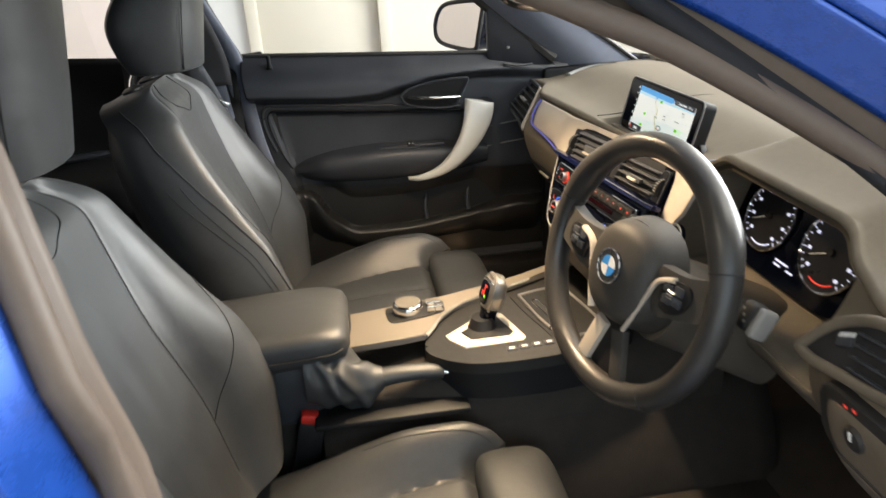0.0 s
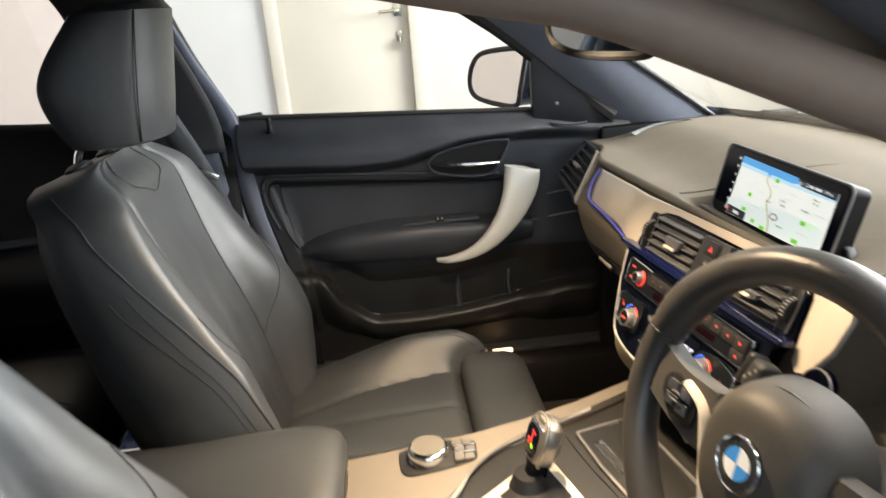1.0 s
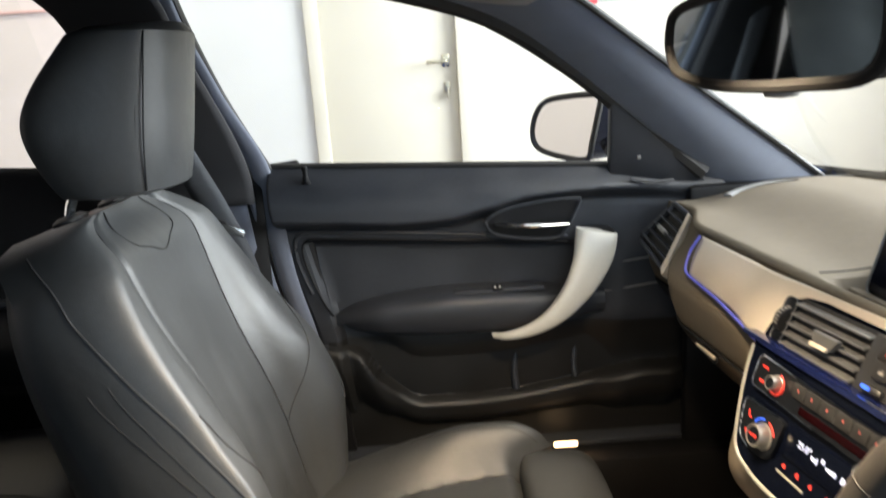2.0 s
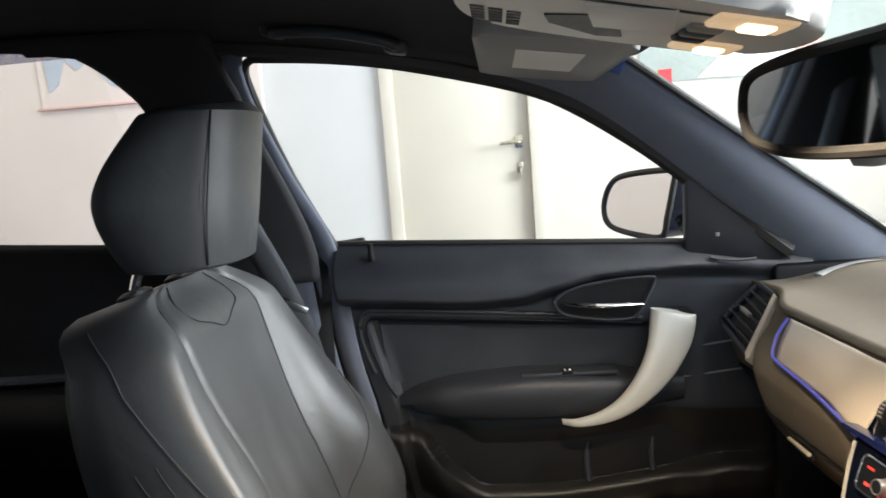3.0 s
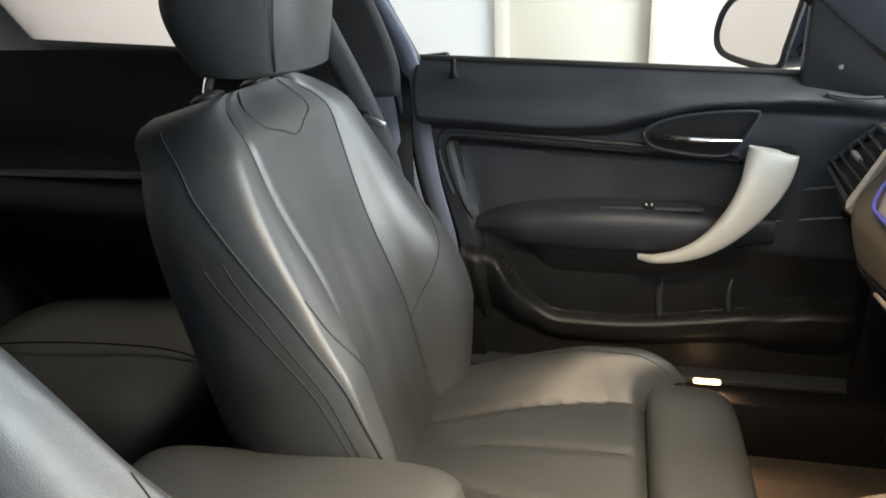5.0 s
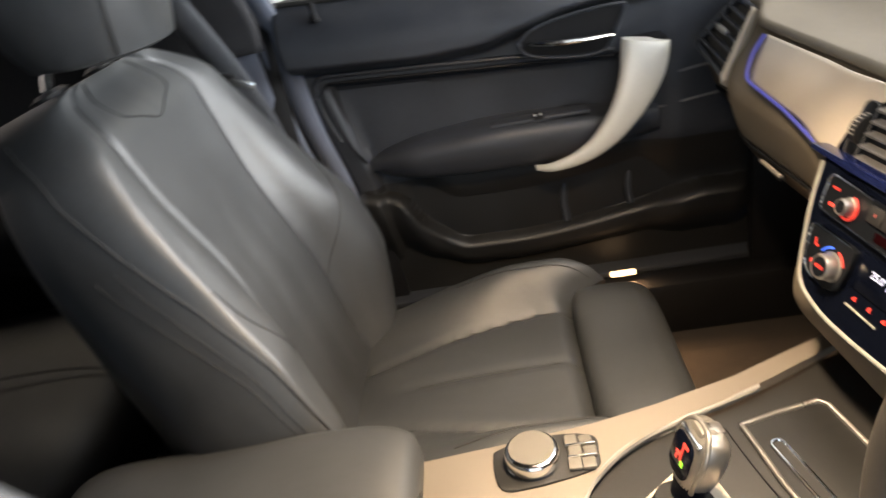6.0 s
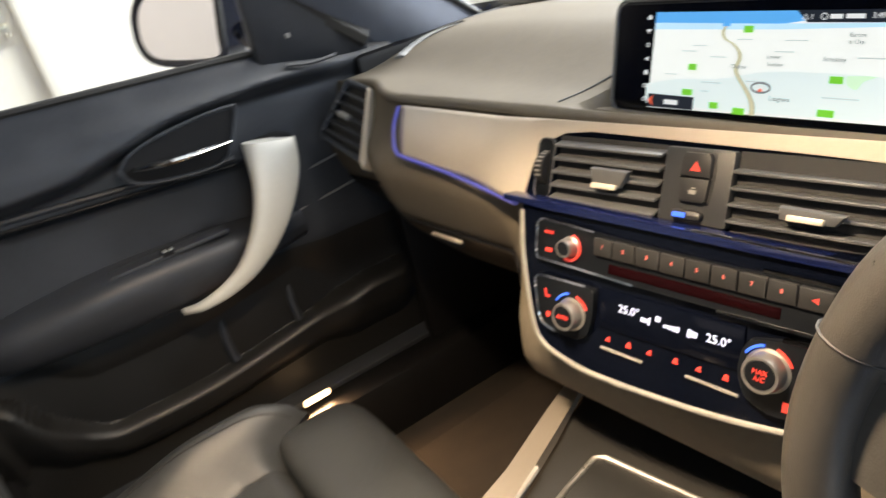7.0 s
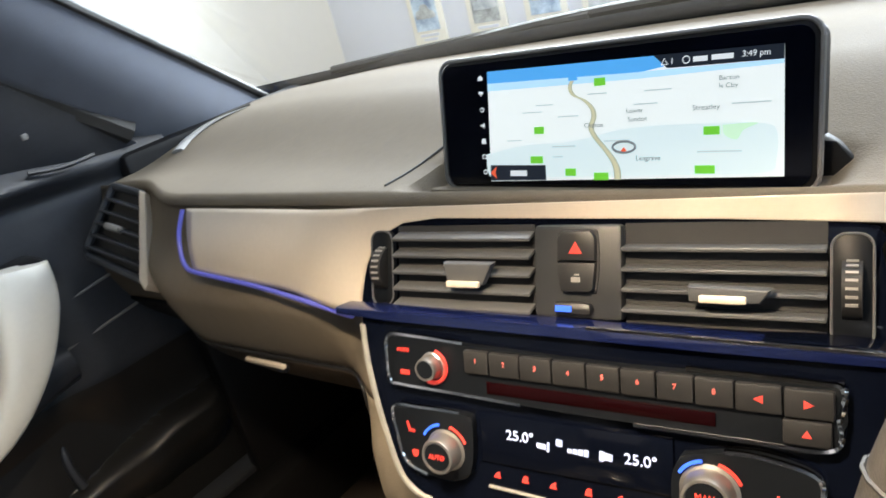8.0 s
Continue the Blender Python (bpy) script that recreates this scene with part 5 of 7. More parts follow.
# ---- middle vents ----
LOUVRE = material("louvre_plastic", (0.068, 0.070, 0.074), 0.36, var=0.12, bump=0.1, bscale=700)
vents = part("centre_vents", prism(smooth_outline([(-0.158, -0.026), (-0.150, 0.010), (-0.132, 0.034), (-0.10, 0.039), (0.02, 0.037), (0.155, 0.033), (0.170, 0.022), (0.172, -0.028), (0.150, -0.038), (0.0, -0.036), (-0.13, -0.031)], 60), VA @ Matrix.Translation((0, 0, -0.012)), 0.012, 0.003), GLOSS, dash, "twin middle air vents in gloss black")
for x0, x1, n in ((-0.122, -0.016, 5), (0.042, 0.147, 4)):
    part("vent_recess", rbox(x1 - x0, 0.062, 0.004, (0, 0, 0), 0, turn=VA @ Matrix.Translation(((x0 + x1) / 2, 0.003, -0.001))), THREAD, vents)
    for k in range(n):
        part("louvre", rbox(x1 - x0, 0.0026, 0.013, (0, 0, 0), 0.001, turn=VA @ Matrix.Translation(((x0 + x1) / 2, (0.0270 - 0.0115 * k) if x0 < 0 else (0.0200 - 0.0118 * k), 0.004)) @ Matrix.Rotation(radians(24 if x0 < 0 else 10), 4, "X")), LOUVRE, vents)
part("vent_edge", rbox(0.30, 0.003, 0.006, (0, 0, 0), 0.001, turn=VA @ Matrix.Translation((0.02, -0.0355, 0.004)) @ Matrix.Rotation(radians(-0.6), 4, "Z")), CHROME, vents)
for cx, cy in ((-0.058, 0.004), (0.101, -0.004)):
    tab = part("vent_tab", prism([(-0.015, -0.008), (0.011, -0.008), (0.020, 0.007), (-0.017, 0.007)] if cx < 0 else [(-0.020, -0.004), (0.016, -0.004), (0.022, 0.004), (-0.020, 0.005)], VA @ Matrix.Translation((cx, cy, 0.011)) @ Matrix.Rotation(radians(12), 4, "X"), 0.006, 0.002), LOUVRE, vents)
    part("tab_edge", rbox(0.024, 0.0042, 0.004, (0, 0, 0), 0.001, turn=VA @ Matrix.Translation((cx - 0.002, cy - (0.008 if cx < 0 else 0.003), 0.017))), SILVER, tab)
for cx, cy, fh in ((-0.1345, 0.004, 0.054), (0.158, -0.001, 0.058)):
    fr = part("wheel_frame", prism(rounded(0.0195, fh, 0.007), VA @ Matrix.Translation((cx, cy, -0.002)), 0.006, 0.0015), SATIN, vents)
    part("frame_edge", sweep([VA @ Vector((cx + x, cy + y, 0.0042)) for x, y in (lambda o: o + [o[0]])(rounded(0.0185, fh - 0.001, 0.007))], 0.0007, 6, 30, straight=True), LOUVRE, fr)
    part("thumbwheel", cyl(0.016, 0.009, VA @ Matrix.Translation((cx - 0.0045, cy, -0.002)) @ Matrix.Rotation(radians(90), 4, "Y"), 28), KEYBLACK, fr)
    for k in range(7):
        a = radians(66 - 15 * k)
        part("wheel_mark", rbox(0.0055, 0.0014, 0.0010, (0, 0, 0), 0, turn=VA @ Matrix.Translation((cx, cy + 0.0161 * math.sin(a), -0.002 + 0.0161 * math.cos(a))) @ Matrix.Rotation(-a, 4, "X")), GREY_PLASTIC, fr)
SWITCH = material("switch_grey", (0.017, 0.018, 0.020), 0.50, var=0.12, scale=30, bump=0.08, bscale=800)
SWITCH_KEY = material("switch_key", (0.012, 0.012, 0.013), 0.45, var=0.12, scale=30, bump=0.08, bscale=800)
mid = part("switch_panel", rbox(0.056, 0.057, 0.010, (0, 0, 0), 0.003, turn=VA @ Matrix.Translation((0.0145, 0.005, 0.004))), SWITCH, vents, "dark grey hazard and lock switch panel")
part("switch_surround", prism(smooth_outline([(-0.0095, 0.0310), (0.0095, 0.0310), (0.0125, 0.0270), (0.0132, 0.0110), (0.0115, -0.0050), (0.0085, -0.0075), (-0.0085, -0.0075), (-0.0115, -0.0050), (-0.0132, 0.0110), (-0.0125, 0.0270)], 40), VA @ Matrix.Translation((0.0160, 0, 0.008)), 0.0022, 0.0008), THREAD, mid)
part("hazard_switch", prism([(-0.0120, 0.0122), (0.0120, 0.0122), (0.0118, 0.0262), (0.0090, 0.0300), (-0.0090, 0.0300), (-0.0118, 0.0262)], VA @ Matrix.Translation((0.0160, 0, 0.008)), 0.006, 0.0014), SWITCH_KEY, mid, "dark grey hazard switch")
part("lock_switch", prism([(-0.0120, 0.0112), (-0.0106, -0.0044), (-0.0080, -0.0065), (0.0080, -0.0065), (0.0106, -0.0044), (0.0120, 0.0112)], VA @ Matrix.Translation((0.0160, 0, 0.008)), 0.006, 0.0014), SWITCH_KEY, mid, "dark grey locking switch")
part("hazard_mark", prism([(-0.0042, -0.003), (0.0042, -0.003), (0, 0.0042)], VA @ Matrix.Translation((0.0160, 0.0195, 0.0141)), 0.0004), G_RED, mid)
part("lock_mark", join(rbox(0.0055, 0.0030, 0.0006, (0, 0, 0), 0, turn=VA @ Matrix.Translation((0.0160, 0.0010, 0.0143))), rbox(0.0030, 0.0008, 0.0006, (0, 0, 0), 0, turn=VA @ Matrix.Translation((0.0167, 0.0040, 0.0143)))), GREY_PLASTIC, mid)
part("vent_dial", rbox(0.025, 0.008, 0.008, (0, 0, 0), 0.0035, turn=VA @ Matrix.Translation((0.0130, -0.0165, 0.011))), SWITCH_KEY, mid)
part("dial_mark", rbox(0.010, 0.0035, 0.001, (0, 0, 0), 0, turn=VA @ Matrix.Translation((0.0085, -0.0165, 0.0153))), G_BLUE, mid)

# ---- radio and climate stack ----
stack = thing("centre_stack", (0.53, 0.0, 0.68), "gloss black panel with radio and climate controls, lit red", "control panel")


def on(m, x, y, z=0.0):
    return m @ Matrix.Translation((x, y, z))


face = smooth_outline([(-0.132, 0.058), (-0.129, 0.015), (-0.120, -0.030), (-0.108, -0.062), (-0.085, -0.074), (-0.04, -0.080), (0.05, -0.077), (0.12, -0.068), (0.165, -0.055), (0.176, -0.02), (0.180, 0.030), (0.182, 0.056), (0.10, 0.057), (0.0, 0.058), (-0.08, 0.059)], 80)
part("panel", prism(face, on(PB, 0, 0, -0.02), 0.02, 0.002), GLOSS, stack, "gloss black fascia")
part("panel_rim", sweep([PB @ Vector((x, y, -0.001)) for x, y in ((-0.132, 0.050), (-0.130, 0.015), (-0.121, -0.030), (-0.109, -0.063), (-0.085, -0.0755), (-0.04, -0.0815), (0.05, -0.0785), (0.12, -0.0695), (0.165, -0.0565))], 0.0028, 8, 60), GREY_PLASTIC, stack, "satin grey rim")
# radio row
radio = part("radio", prism(smooth_outline([(-0.106, 0.045), (-0.085, 0.0455), (-0.045, 0.043), (0.05, 0.0395), (0.150, 0.0395), (0.163, 0.037), (0.158, 0.006), (0.10, 0.006), (-0.01, 0.008), (-0.10, 0.012), (-0.109, 0.016)], 60), on(PB, 0, 0, 0), 0.006, 0.002), SATIN, stack, "black radio button row")
part("radio_rim", sweep([PB @ Vector((x, y, 0.005)) for x, y in ((-0.048, 0.0440), (-0.085, 0.0462), (-0.106, 0.0455), (-0.109, 0.030), (-0.108, 0.014), (-0.10, 0.0115), (-0.06, 0.010), (-0.01, 0.0078))], 0.0016, 6, 40), CHROME, radio)
part("radio_rim", sweep([PB @ Vector((x, y, 0.005)) for x, y in ((0.09, 0.0415), (0.150, 0.0400), (0.163, 0.0375), (0.1615, 0.022), (0.158, 0.006), (0.12, 0.0052), (0.06, 0.0055))], 0.0018, 6, 40), CHROME, radio)
xs = [-0.0465, -0.0285, -0.0075, 0.0135, 0.0345, 0.0545, 0.0745, 0.0945, 0.1145, 0.1370, 0.1600]
for k in range(10):
    w, cx, cy = xs[k + 1] - xs[k] - 0.0006, (xs[k] + xs[k + 1]) / 2, 0.0335 - 0.0040 * k / 10
    b = part("radio_button", rbox(w, 0.0150, 0.006, (0, 0, 0), 0.0012, turn=on(PB, cx, cy, 0.0062)), KEYBLACK, radio)
    if k < 8:
        lettering("button_number", str(k + 1), 0.0042, on(PB, cx, cy + 0.001, 0.0094), G_PALE, b)
    else:
        sgn = -1 if k == 8 else 1
        part("seek_mark", prism([(0.0022 * sgn, 0), (-0.0022 * sgn, 0.0022), (-0.0022 * sgn, -0.0022)], on(PB, cx, cy, 0.0092), 0.0003), G_RED, b)
part("eject_button", rbox(0.022, 0.0130, 0.006, (0, 0, 0), 0.0012, turn=on(PB, 0.1475, 0.0145, 0.0062)), KEYBLACK, radio)
part("eject_mark", prism([(-0.0022, -0.0016), (0.0022, -0.0016), (0, 0.0022)], on(PB, 0.1475, 0.0145, 0.0094), 0.0003), G_RED, radio)
# disc slot, with a faint maroon reflection painted into its colour
part("disc_slot", rbox(0.137, 0.008, 0.002, (0, 0, 0), 0.0005, turn=on(PB, 0.036, 0.0160, 0.0058) @ Matrix.Rotation(radians(-0.8), 4, "Z")), material("slot_red_reflection", (0.006, 0.0006, 0.001), 0.25, spec=0.15), radio)


KNOB = material("knob_metal", (0.40, 0.385, 0.365), 0.34, metal=0.9, var=0.06, scale=40)


def knob(x, y, r, h, parent, words):
    kb = part("knob", turned([(r * 1.15, 0), (r * 1.15, 0.002), (r, 0.003), (r * 0.97, h - 0.002), (r * 0.90, h), (r * 0.78, h), (r * 0.74, h - 0.0012), (0, h - 0.0012)], on(PB, x, y, 0.004), 40), KNOB, parent, "knurled dark silver knob")
    part("knob_cap", cyl(r * 0.73, 0.001, on(PB, x, y, 0.004 + h - 0.0012), 32), SATIN, kb)
    if words:
        lettering("knob_word", words, r * 0.35, on(PB, x, y, 0.0042 + h), G_RED, kb)
    return kb


kb = knob(-0.072, 0.0275, 0.0080, 0.012, radio, "")
arc = [(-0.072 + 0.0112 * math.cos(radians(a)), 0.0275 + 0.0112 * math.sin(radians(a))) for a in range(-110, 75, 12)]
part("dial_ring", sweep([PB @ Vector((x, y, 0.0075)) for x, y in arc], 0.0013, 6, 24), G_RED, radio)
lettering("mode_word", "MODE", 0.0034, on(PB, -0.0945, 0.0365, 0.0064), G_RED, radio)
part("band_mark", rbox(0.007, 0.003, 0.0006, (0, 0, 0), 0, turn=on(PB, -0.0945, 0.021, 0.0064)), G_RED, radio)
# climate
clim = part("climate_panel", prism(smooth_outline([(-0.108, -0.006), (-0.08, -0.004), (-0.052, -0.004), (-0.046, -0.010), (-0.049, -0.040), (-0.060, -0.052), (-0.086, -0.051), (-0.102, -0.044), (-0.107, -0.025)], 50), on(PB, 0, 0, 0), 0.006, 0.002), SATIN, stack, "black climate switch field")
part("climate_rim", sweep([PB @ Vector((x, y, 0.005)) for x, y in ((-0.055, -0.0035), (-0.085, -0.0035), (-0.108, -0.0055), (-0.107, -0.025), (-0.102, -0.0445), (-0.085, -0.0515))], 0.0016, 6, 30), CHROME, clim)
clim2 = part("climate_panel", prism(smooth_outline([(0.086, -0.008), (0.12, -0.002), (0.150, -0.008), (0.154, -0.020), (0.150, -0.048), (0.142, -0.054), (0.10, -0.058), (0.082, -0.045), (0.080, -0.022)], 50), on(PB, 0, 0, 0), 0.006, 0.002), SATIN, stack, "black climate switch field")
part("climate_rim", sweep([PB @ Vector((x, y, 0.005)) for x, y in ((0.108, -0.003), (0.125, -0.003), (0.150, -0.0085), (0.154, -0.020), (0.150, -0.047), (0.142, -0.0535), (0.118, -0.0565))], 0.0018, 6, 30), CHROME, clim2)
for cx, cy, word, cp in ((-0.068, -0.031, "AUTO", clim), (0.100, -0.027, "MAX\nA/C", clim2)):
    knob(cx, cy, 0.0126 if cx < 0 else 0.0140, 0.014, cp, word)
    for a0, a1, gm in ((100, 150, G_BLUE), (25, 75, G_RED)):
        part("dial_ring", sweep([PB @ Vector((cx + 0.0180 * math.cos(radians(a)), cy + 0.0180 * math.sin(radians(a)), 0.0072)) for a in range(a0, a1, 8)], 0.0010, 6, 16), gm, cp)


def seat_mark(x, y, parent):
    part("seat_heat_mark", join(rbox(0.0014, 0.0055, 0.0006, (0, 0, 0), 0, turn=on(PB, x - 0.0015, y + 0.001, 0.0065) @ Matrix.Rotation(0.25, 4, "Z")), rbox(0.005, 0.0018, 0.0006, (0, 0, 0), 0, turn=on(PB, x + 0.001, y - 0.0025, 0.0065))), G_RED, parent)


seat_mark(-0.095, -0.018, clim)
part("shield_mark", prism(smooth_outline([(-0.0024, 0.002), (0.0024, 0.002), (0.002, -0.0014), (0, -0.0026), (-0.002, -0.0014)], 16), on(PB, -0.093, -0.037, 0.0062), 0.0004), G_RED, clim)
seat_mark(0.136, -0.026, clim2)
lettering("button_word", "A/C", 0.0050, on(PB, 0.136, -0.0455, 0.0064), G_RED, clim2)
part("rear_heat_mark", rbox(0.005, 0.007, 0.0006, (0, 0, 0), 0, turn=on(PB, 0.115, -0.049, 0.0064)), G_RED, clim2)
# readout
read = part("readout", rbox(0.125, 0.034, 0.002, (0, 0, 0), 0.0008, turn=on(PB, 0.018, -0.019, 0.0012)), GLOSS, stack, "black glass readout")
lettering("temperature", "25.0°", 0.0092, on(PB, -0.0140, -0.0150, 0.0024), G_WHITE, read, label="lit white temperature digits")
lettering("temperature", "25.0°", 0.0092, on(PB, 0.0620, -0.0178, 0.0024), G_WHITE, read, label="lit white temperature digits")
for k, (bx, bw, bh) in enumerate(((0.0005, 0.006, 0.003), (0.0050, 0.0015, 0.006), (0.0125, 0.004, 0.004), (0.0190, 0.0028, 0.0022), (0.0225, 0.0028, 0.0028), (0.0260, 0.0028, 0.0034), (0.0295, 0.0028, 0.0040), (0.0390, 0.0028, 0.006), (0.0430, 0.005, 0.004))):
    part("symbol", rbox(bw, bh, 0.0006, (0, 0, 0), 0, turn=on(PB, bx, -0.0185 + (0.004 if k == 2 else 0), 0.0026) @ Matrix.Rotation(-0.1, 4, "Z")), G_WHITE, read)
for k, bx in enumerate((-0.0335, -0.0135, 0.0055, 0.0285, 0.0475, 0.0690)):
    part("button_mark", prism(smooth_outline([(-0.0024, -0.0020), (-0.0008, 0.0022 if k % 2 else 0.0008), (0.0022, 0.0021), (0.0019, -0.0008), (0.0025, -0.0021)], 14), on(PB, bx, -0.0445, 0.0006), 0.0004), G_RED, stack)
for x0, x1 in ((-0.040, 0.0), (0.038, 0.080)):
    part("button_edge", sweep([PB @ Vector((x0, -0.0535, 0.001)), PB @ Vector((x1, -0.0550, 0.001))], 0.0012, 6, 4), GREY_PLASTIC, stack)

# ---- screen ----
scr = thing("infotainment_screen", (0.66, 0.0, 0.87), "wide free-standing navigation screen in a black frame, on", "screen")
SM = frame_pose((0.648, 0.002, 0.9165), (0.03, -1, 0), (0.27, 0, 0.96))
part("housing", prism(rounded(0.262, 0.094, 0.010), on(SM, 0, 0.004, -0.022), 0.022, 0.002), DARK, scr, "black screen housing")
part("housing_edge", sweep([SM @ Vector((x, y + 0.004, 0.0)) for x, y in (lambda o: o + [o[0]])(rounded(0.264, 0.096, 0.011))], 0.0016, 6, 30, straight=True), GREY_PLASTIC, scr)
part("cover_glass", prism(rounded(0.256, 0.088, 0.008), on(SM, 0, 0.004, 0.0), 0.0015), GLOSS, scr, "black cover glass")
part("screen_foot", rbox(0.20, 0.03, 0.06, (0, 0, 0), 0.01, turn=on(SM, 0, -0.050, -0.030)), DARK, scr)
part("screen_well", rbox(0.29, 0.010, 0.03, (0, 0, 0), 0.004, turn=on(SM, 0, -0.047, 0.0)), DASHPAD, scr)
# side walls of the well; the shadow on them is put in as dark plastic
for sg, w in ((-1, 0.030), (1, 0.030)):
    part("well_cheek", prism([(sg * 0.128, -0.046), (sg * (0.128 + w), -0.046), (sg * (0.128 + 0.8 * w), -0.030), (sg * (0.128 + 0.3 * w), -0.016), (sg * 0.128, -0.010)][::sg], on(SM, 0, 0, -0.024), 0.012, 0.003), DARK, scr, "cheek of the screen's well, dark for the shadow in it")
MAP = glow("map_white", (0.86, 0.90, 0.88), 0.82)
MAP_S = glow("map_sky", (0.10, 0.42, 0.90), 0.75)
MAP_S2 = glow("map_horizon", (0.50, 0.76, 0.95), 0.8)
MAP_G = glow("map_pale_blue", (0.72, 0.83, 0.84), 0.8)
MAP_GR = glow("map_green", (0.18, 0.62, 0.04), 0.75)
MAP_P = glow("map_park", (0.62, 0.88, 0.62), 0.8)
MAP_R = glow("map_road", (0.62, 0.60, 0.40), 0.75)
MAP_W = glow("map_road_edge", (0.42, 0.42, 0.33), 0.7)
MAP_T = glow("map_text", (0.28, 0.31, 0.33), 0.35)
MAP_B = glow("map_bar", (0.008, 0.012, 0.020), 1.0)
ICON = glow("screen_icon", (0.75, 0.78, 0.80), 0.8)
ORANGE = glow("screen_orange", (0.85, 0.12, 0.05), 0.8)
# display field: x from -0.090 to 0.111, y from -0.035 to 0.042
dm = part("display", prism([(-0.0865, 0.0415), (0.1130, 0.0390), (0.1140, -0.0340), (-0.0885, -0.0378)], on(SM, 0, 0, 0.0016), 0.0004), MAP, scr, "bright map display")
part("map_sky", prism([(-0.0865, 0.0415), (0.0400, 0.0400), (0.0450, 0.0330), (0.030, 0.0310), (-0.0867, 0.0330)], on(SM, 0, 0, 0.0021), 0.0002), MAP_S, dm)
part("map_horizon", prism([(-0.0867, 0.0333), (0.03, 0.0313), (0.1130, 0.0310), (0.1130, 0.0285), (0.03, 0.0270), (-0.0870, 0.0275)], on(SM, 0, 0, 0.0021), 0.0002), MAP_S2, dm)
part("map_water", prism(smooth_outline([(-0.0915, -0.018), (-0.06, -0.012), (-0.02, -0.010), (0.02, -0.003), (0.06, -0.002), (0.100, -0.003), (0.110, -0.008), (0.110, -0.024), (0.104, -0.032), (0.06, -0.0335), (0.0, -0.0345), (-0.06, -0.0352), (-0.088, -0.0352)], 60), on(SM, 0, 0, 0.0020), 0.0002), MAP_G, dm)
part("status_bar", prism([(0.0385, 0.0402), (0.1131, 0.0392), (0.1131, 0.0310), (0.0470, 0.0318)], on(SM, 0, 0, 0.0024), 0.0002), MAP_B, dm)
for words, tx in (("1", 0.0502), ("3:49 pm", 0.0985)):
    lettering("status_text", words, 0.0050, on(SM, tx, 0.0355, 0.0028) @ Matrix.Rotation(-0.015, 4, "Z"), ICON, dm, 0.0001, stretch=0.95)
for tx, tw in ((0.0672, 0.0085), (0.0800, 0.0125)):
    part("station_bar", rbox(tw, 0.0030, 0.0002, (0, 0, 0), 0, turn=on(SM, tx, 0.0355, 0.0028) @ Matrix.Rotation(-0.015, 4, "Z")), ICON, dm)
part("road_sign", rbox(0.0065, 0.0042, 0.0003, (0, 0, 0), 0.0, turn=on(SM, -0.0170, 0.0318, 0.0030)), MAP_S, dm)
part("warning_mark", sweep([SM @ Vector((0.0455 + x, 0.0358 + y, 0.0028)) for x, y in ((-0.002, -0.0018), (0.002, -0.0018), (0, 0.0018), (-0.002, -0.0018))], 0.0003, 4, 3, straight=True), ICON, dm)
part("compass_mark", sweep([SM @ Vector((0.0588 + 0.0021 * math.cos(2 * math.pi * k / 16), 0.0357 + 0.0021 * math.sin(2 * math.pi * k / 16), 0.0028)) for k in range(17)], 0.0003, 4, 16, straight=True), ICON, dm)
part("map_panel", prism([(-0.0882, -0.0372), (-0.0410, -0.0366), (-0.0410, -0.0262), (-0.0878, -0.0258)], on(SM, 0, 0, 0.0026), 0.0002), MAP_B, dm)
part("map_arrow", prism([(-0.0880, -0.0315), (-0.0825, -0.027), (-0.0838, -0.0315), (-0.0825, -0.036)], on(SM, 0, 0, 0.0029), 0.0002), ORANGE, dm)
part("map_bar", rbox(0.014, 0.004, 0.0003, (0, 0, 0), 0, turn=on(SM, -0.0635, -0.0318, 0.0030)), ICON, dm)
road = [(-0.0170, 0.0310), (-0.0198, 0.0255), (-0.0170, 0.0200), (-0.0095, 0.0165), (-0.0040, 0.0110), (-0.0028, 0.0050), (-0.0052, -0.0020), (-0.0015, -0.0090), (0.0040, -0.0153), (0.0095, -0.0225), (0.0125, -0.0290), (0.0130, -0.0362)]
for w, gm, dz in ((0.0021, MAP_W, 0.0024), (0.0013, MAP_R, 0.0027)):
    part("map_road", prism([tuple(cr(road, t / 30) + np.array((w * (0.7 + 0.5 * t / 30), 0))) for t in range(31)] + [tuple(cr(road, t / 30) - np.array((w * (0.7 + 0.5 * t / 30), 0))) for t in range(30, -1, -1)], on(SM, 0, 0, dz), 0.0002), gm, dm)
for gx, gy, gw in ((0.0022, 0.0274, 0.0080), (-0.0449, -0.0020, 0.0080), (-0.0479, -0.0224, 0.0100), (-0.0214, -0.0312, 0.0080), (0.0013, -0.0340, 0.0105), (0.0737, -0.0066, 0.0095), (0.0696, -0.0298, 0.0120)):
    part("map_sign", rbox(gw, 0.0050, 0.0003, (0, 0, 0), 0, turn=on(SM, gx, gy, 0.0028)), MAP_GR, dm)
part("map_park", prism(smooth_outline([(0.080, -0.0035), (0.100, -0.0030), (0.092, -0.0070), (0.088, -0.0125), (0.081, -0.0095)], 20), on(SM, 0, 0, 0.0023), 0.0002), MAP_P, dm)
for words, tx, ty, ts in (("Streatley", 0.0704, 0.0071, 0.0046), ("Lower", 0.0257, 0.0077, 0.0044), ("Sundon", 0.0275, 0.0023, 0.0044), ("Leagrave", 0.0340, -0.0224, 0.0046), ("Chalton", -0.0030, -0.0003, 0.0044), ("Barton", 0.0837, 0.0234, 0.0042), ("le Clay", 0.0834, 0.0189, 0.0040)):
    lettering("place_name", words, ts, on(SM, tx, ty, 0.0028), MAP_T, dm, 0.0001)
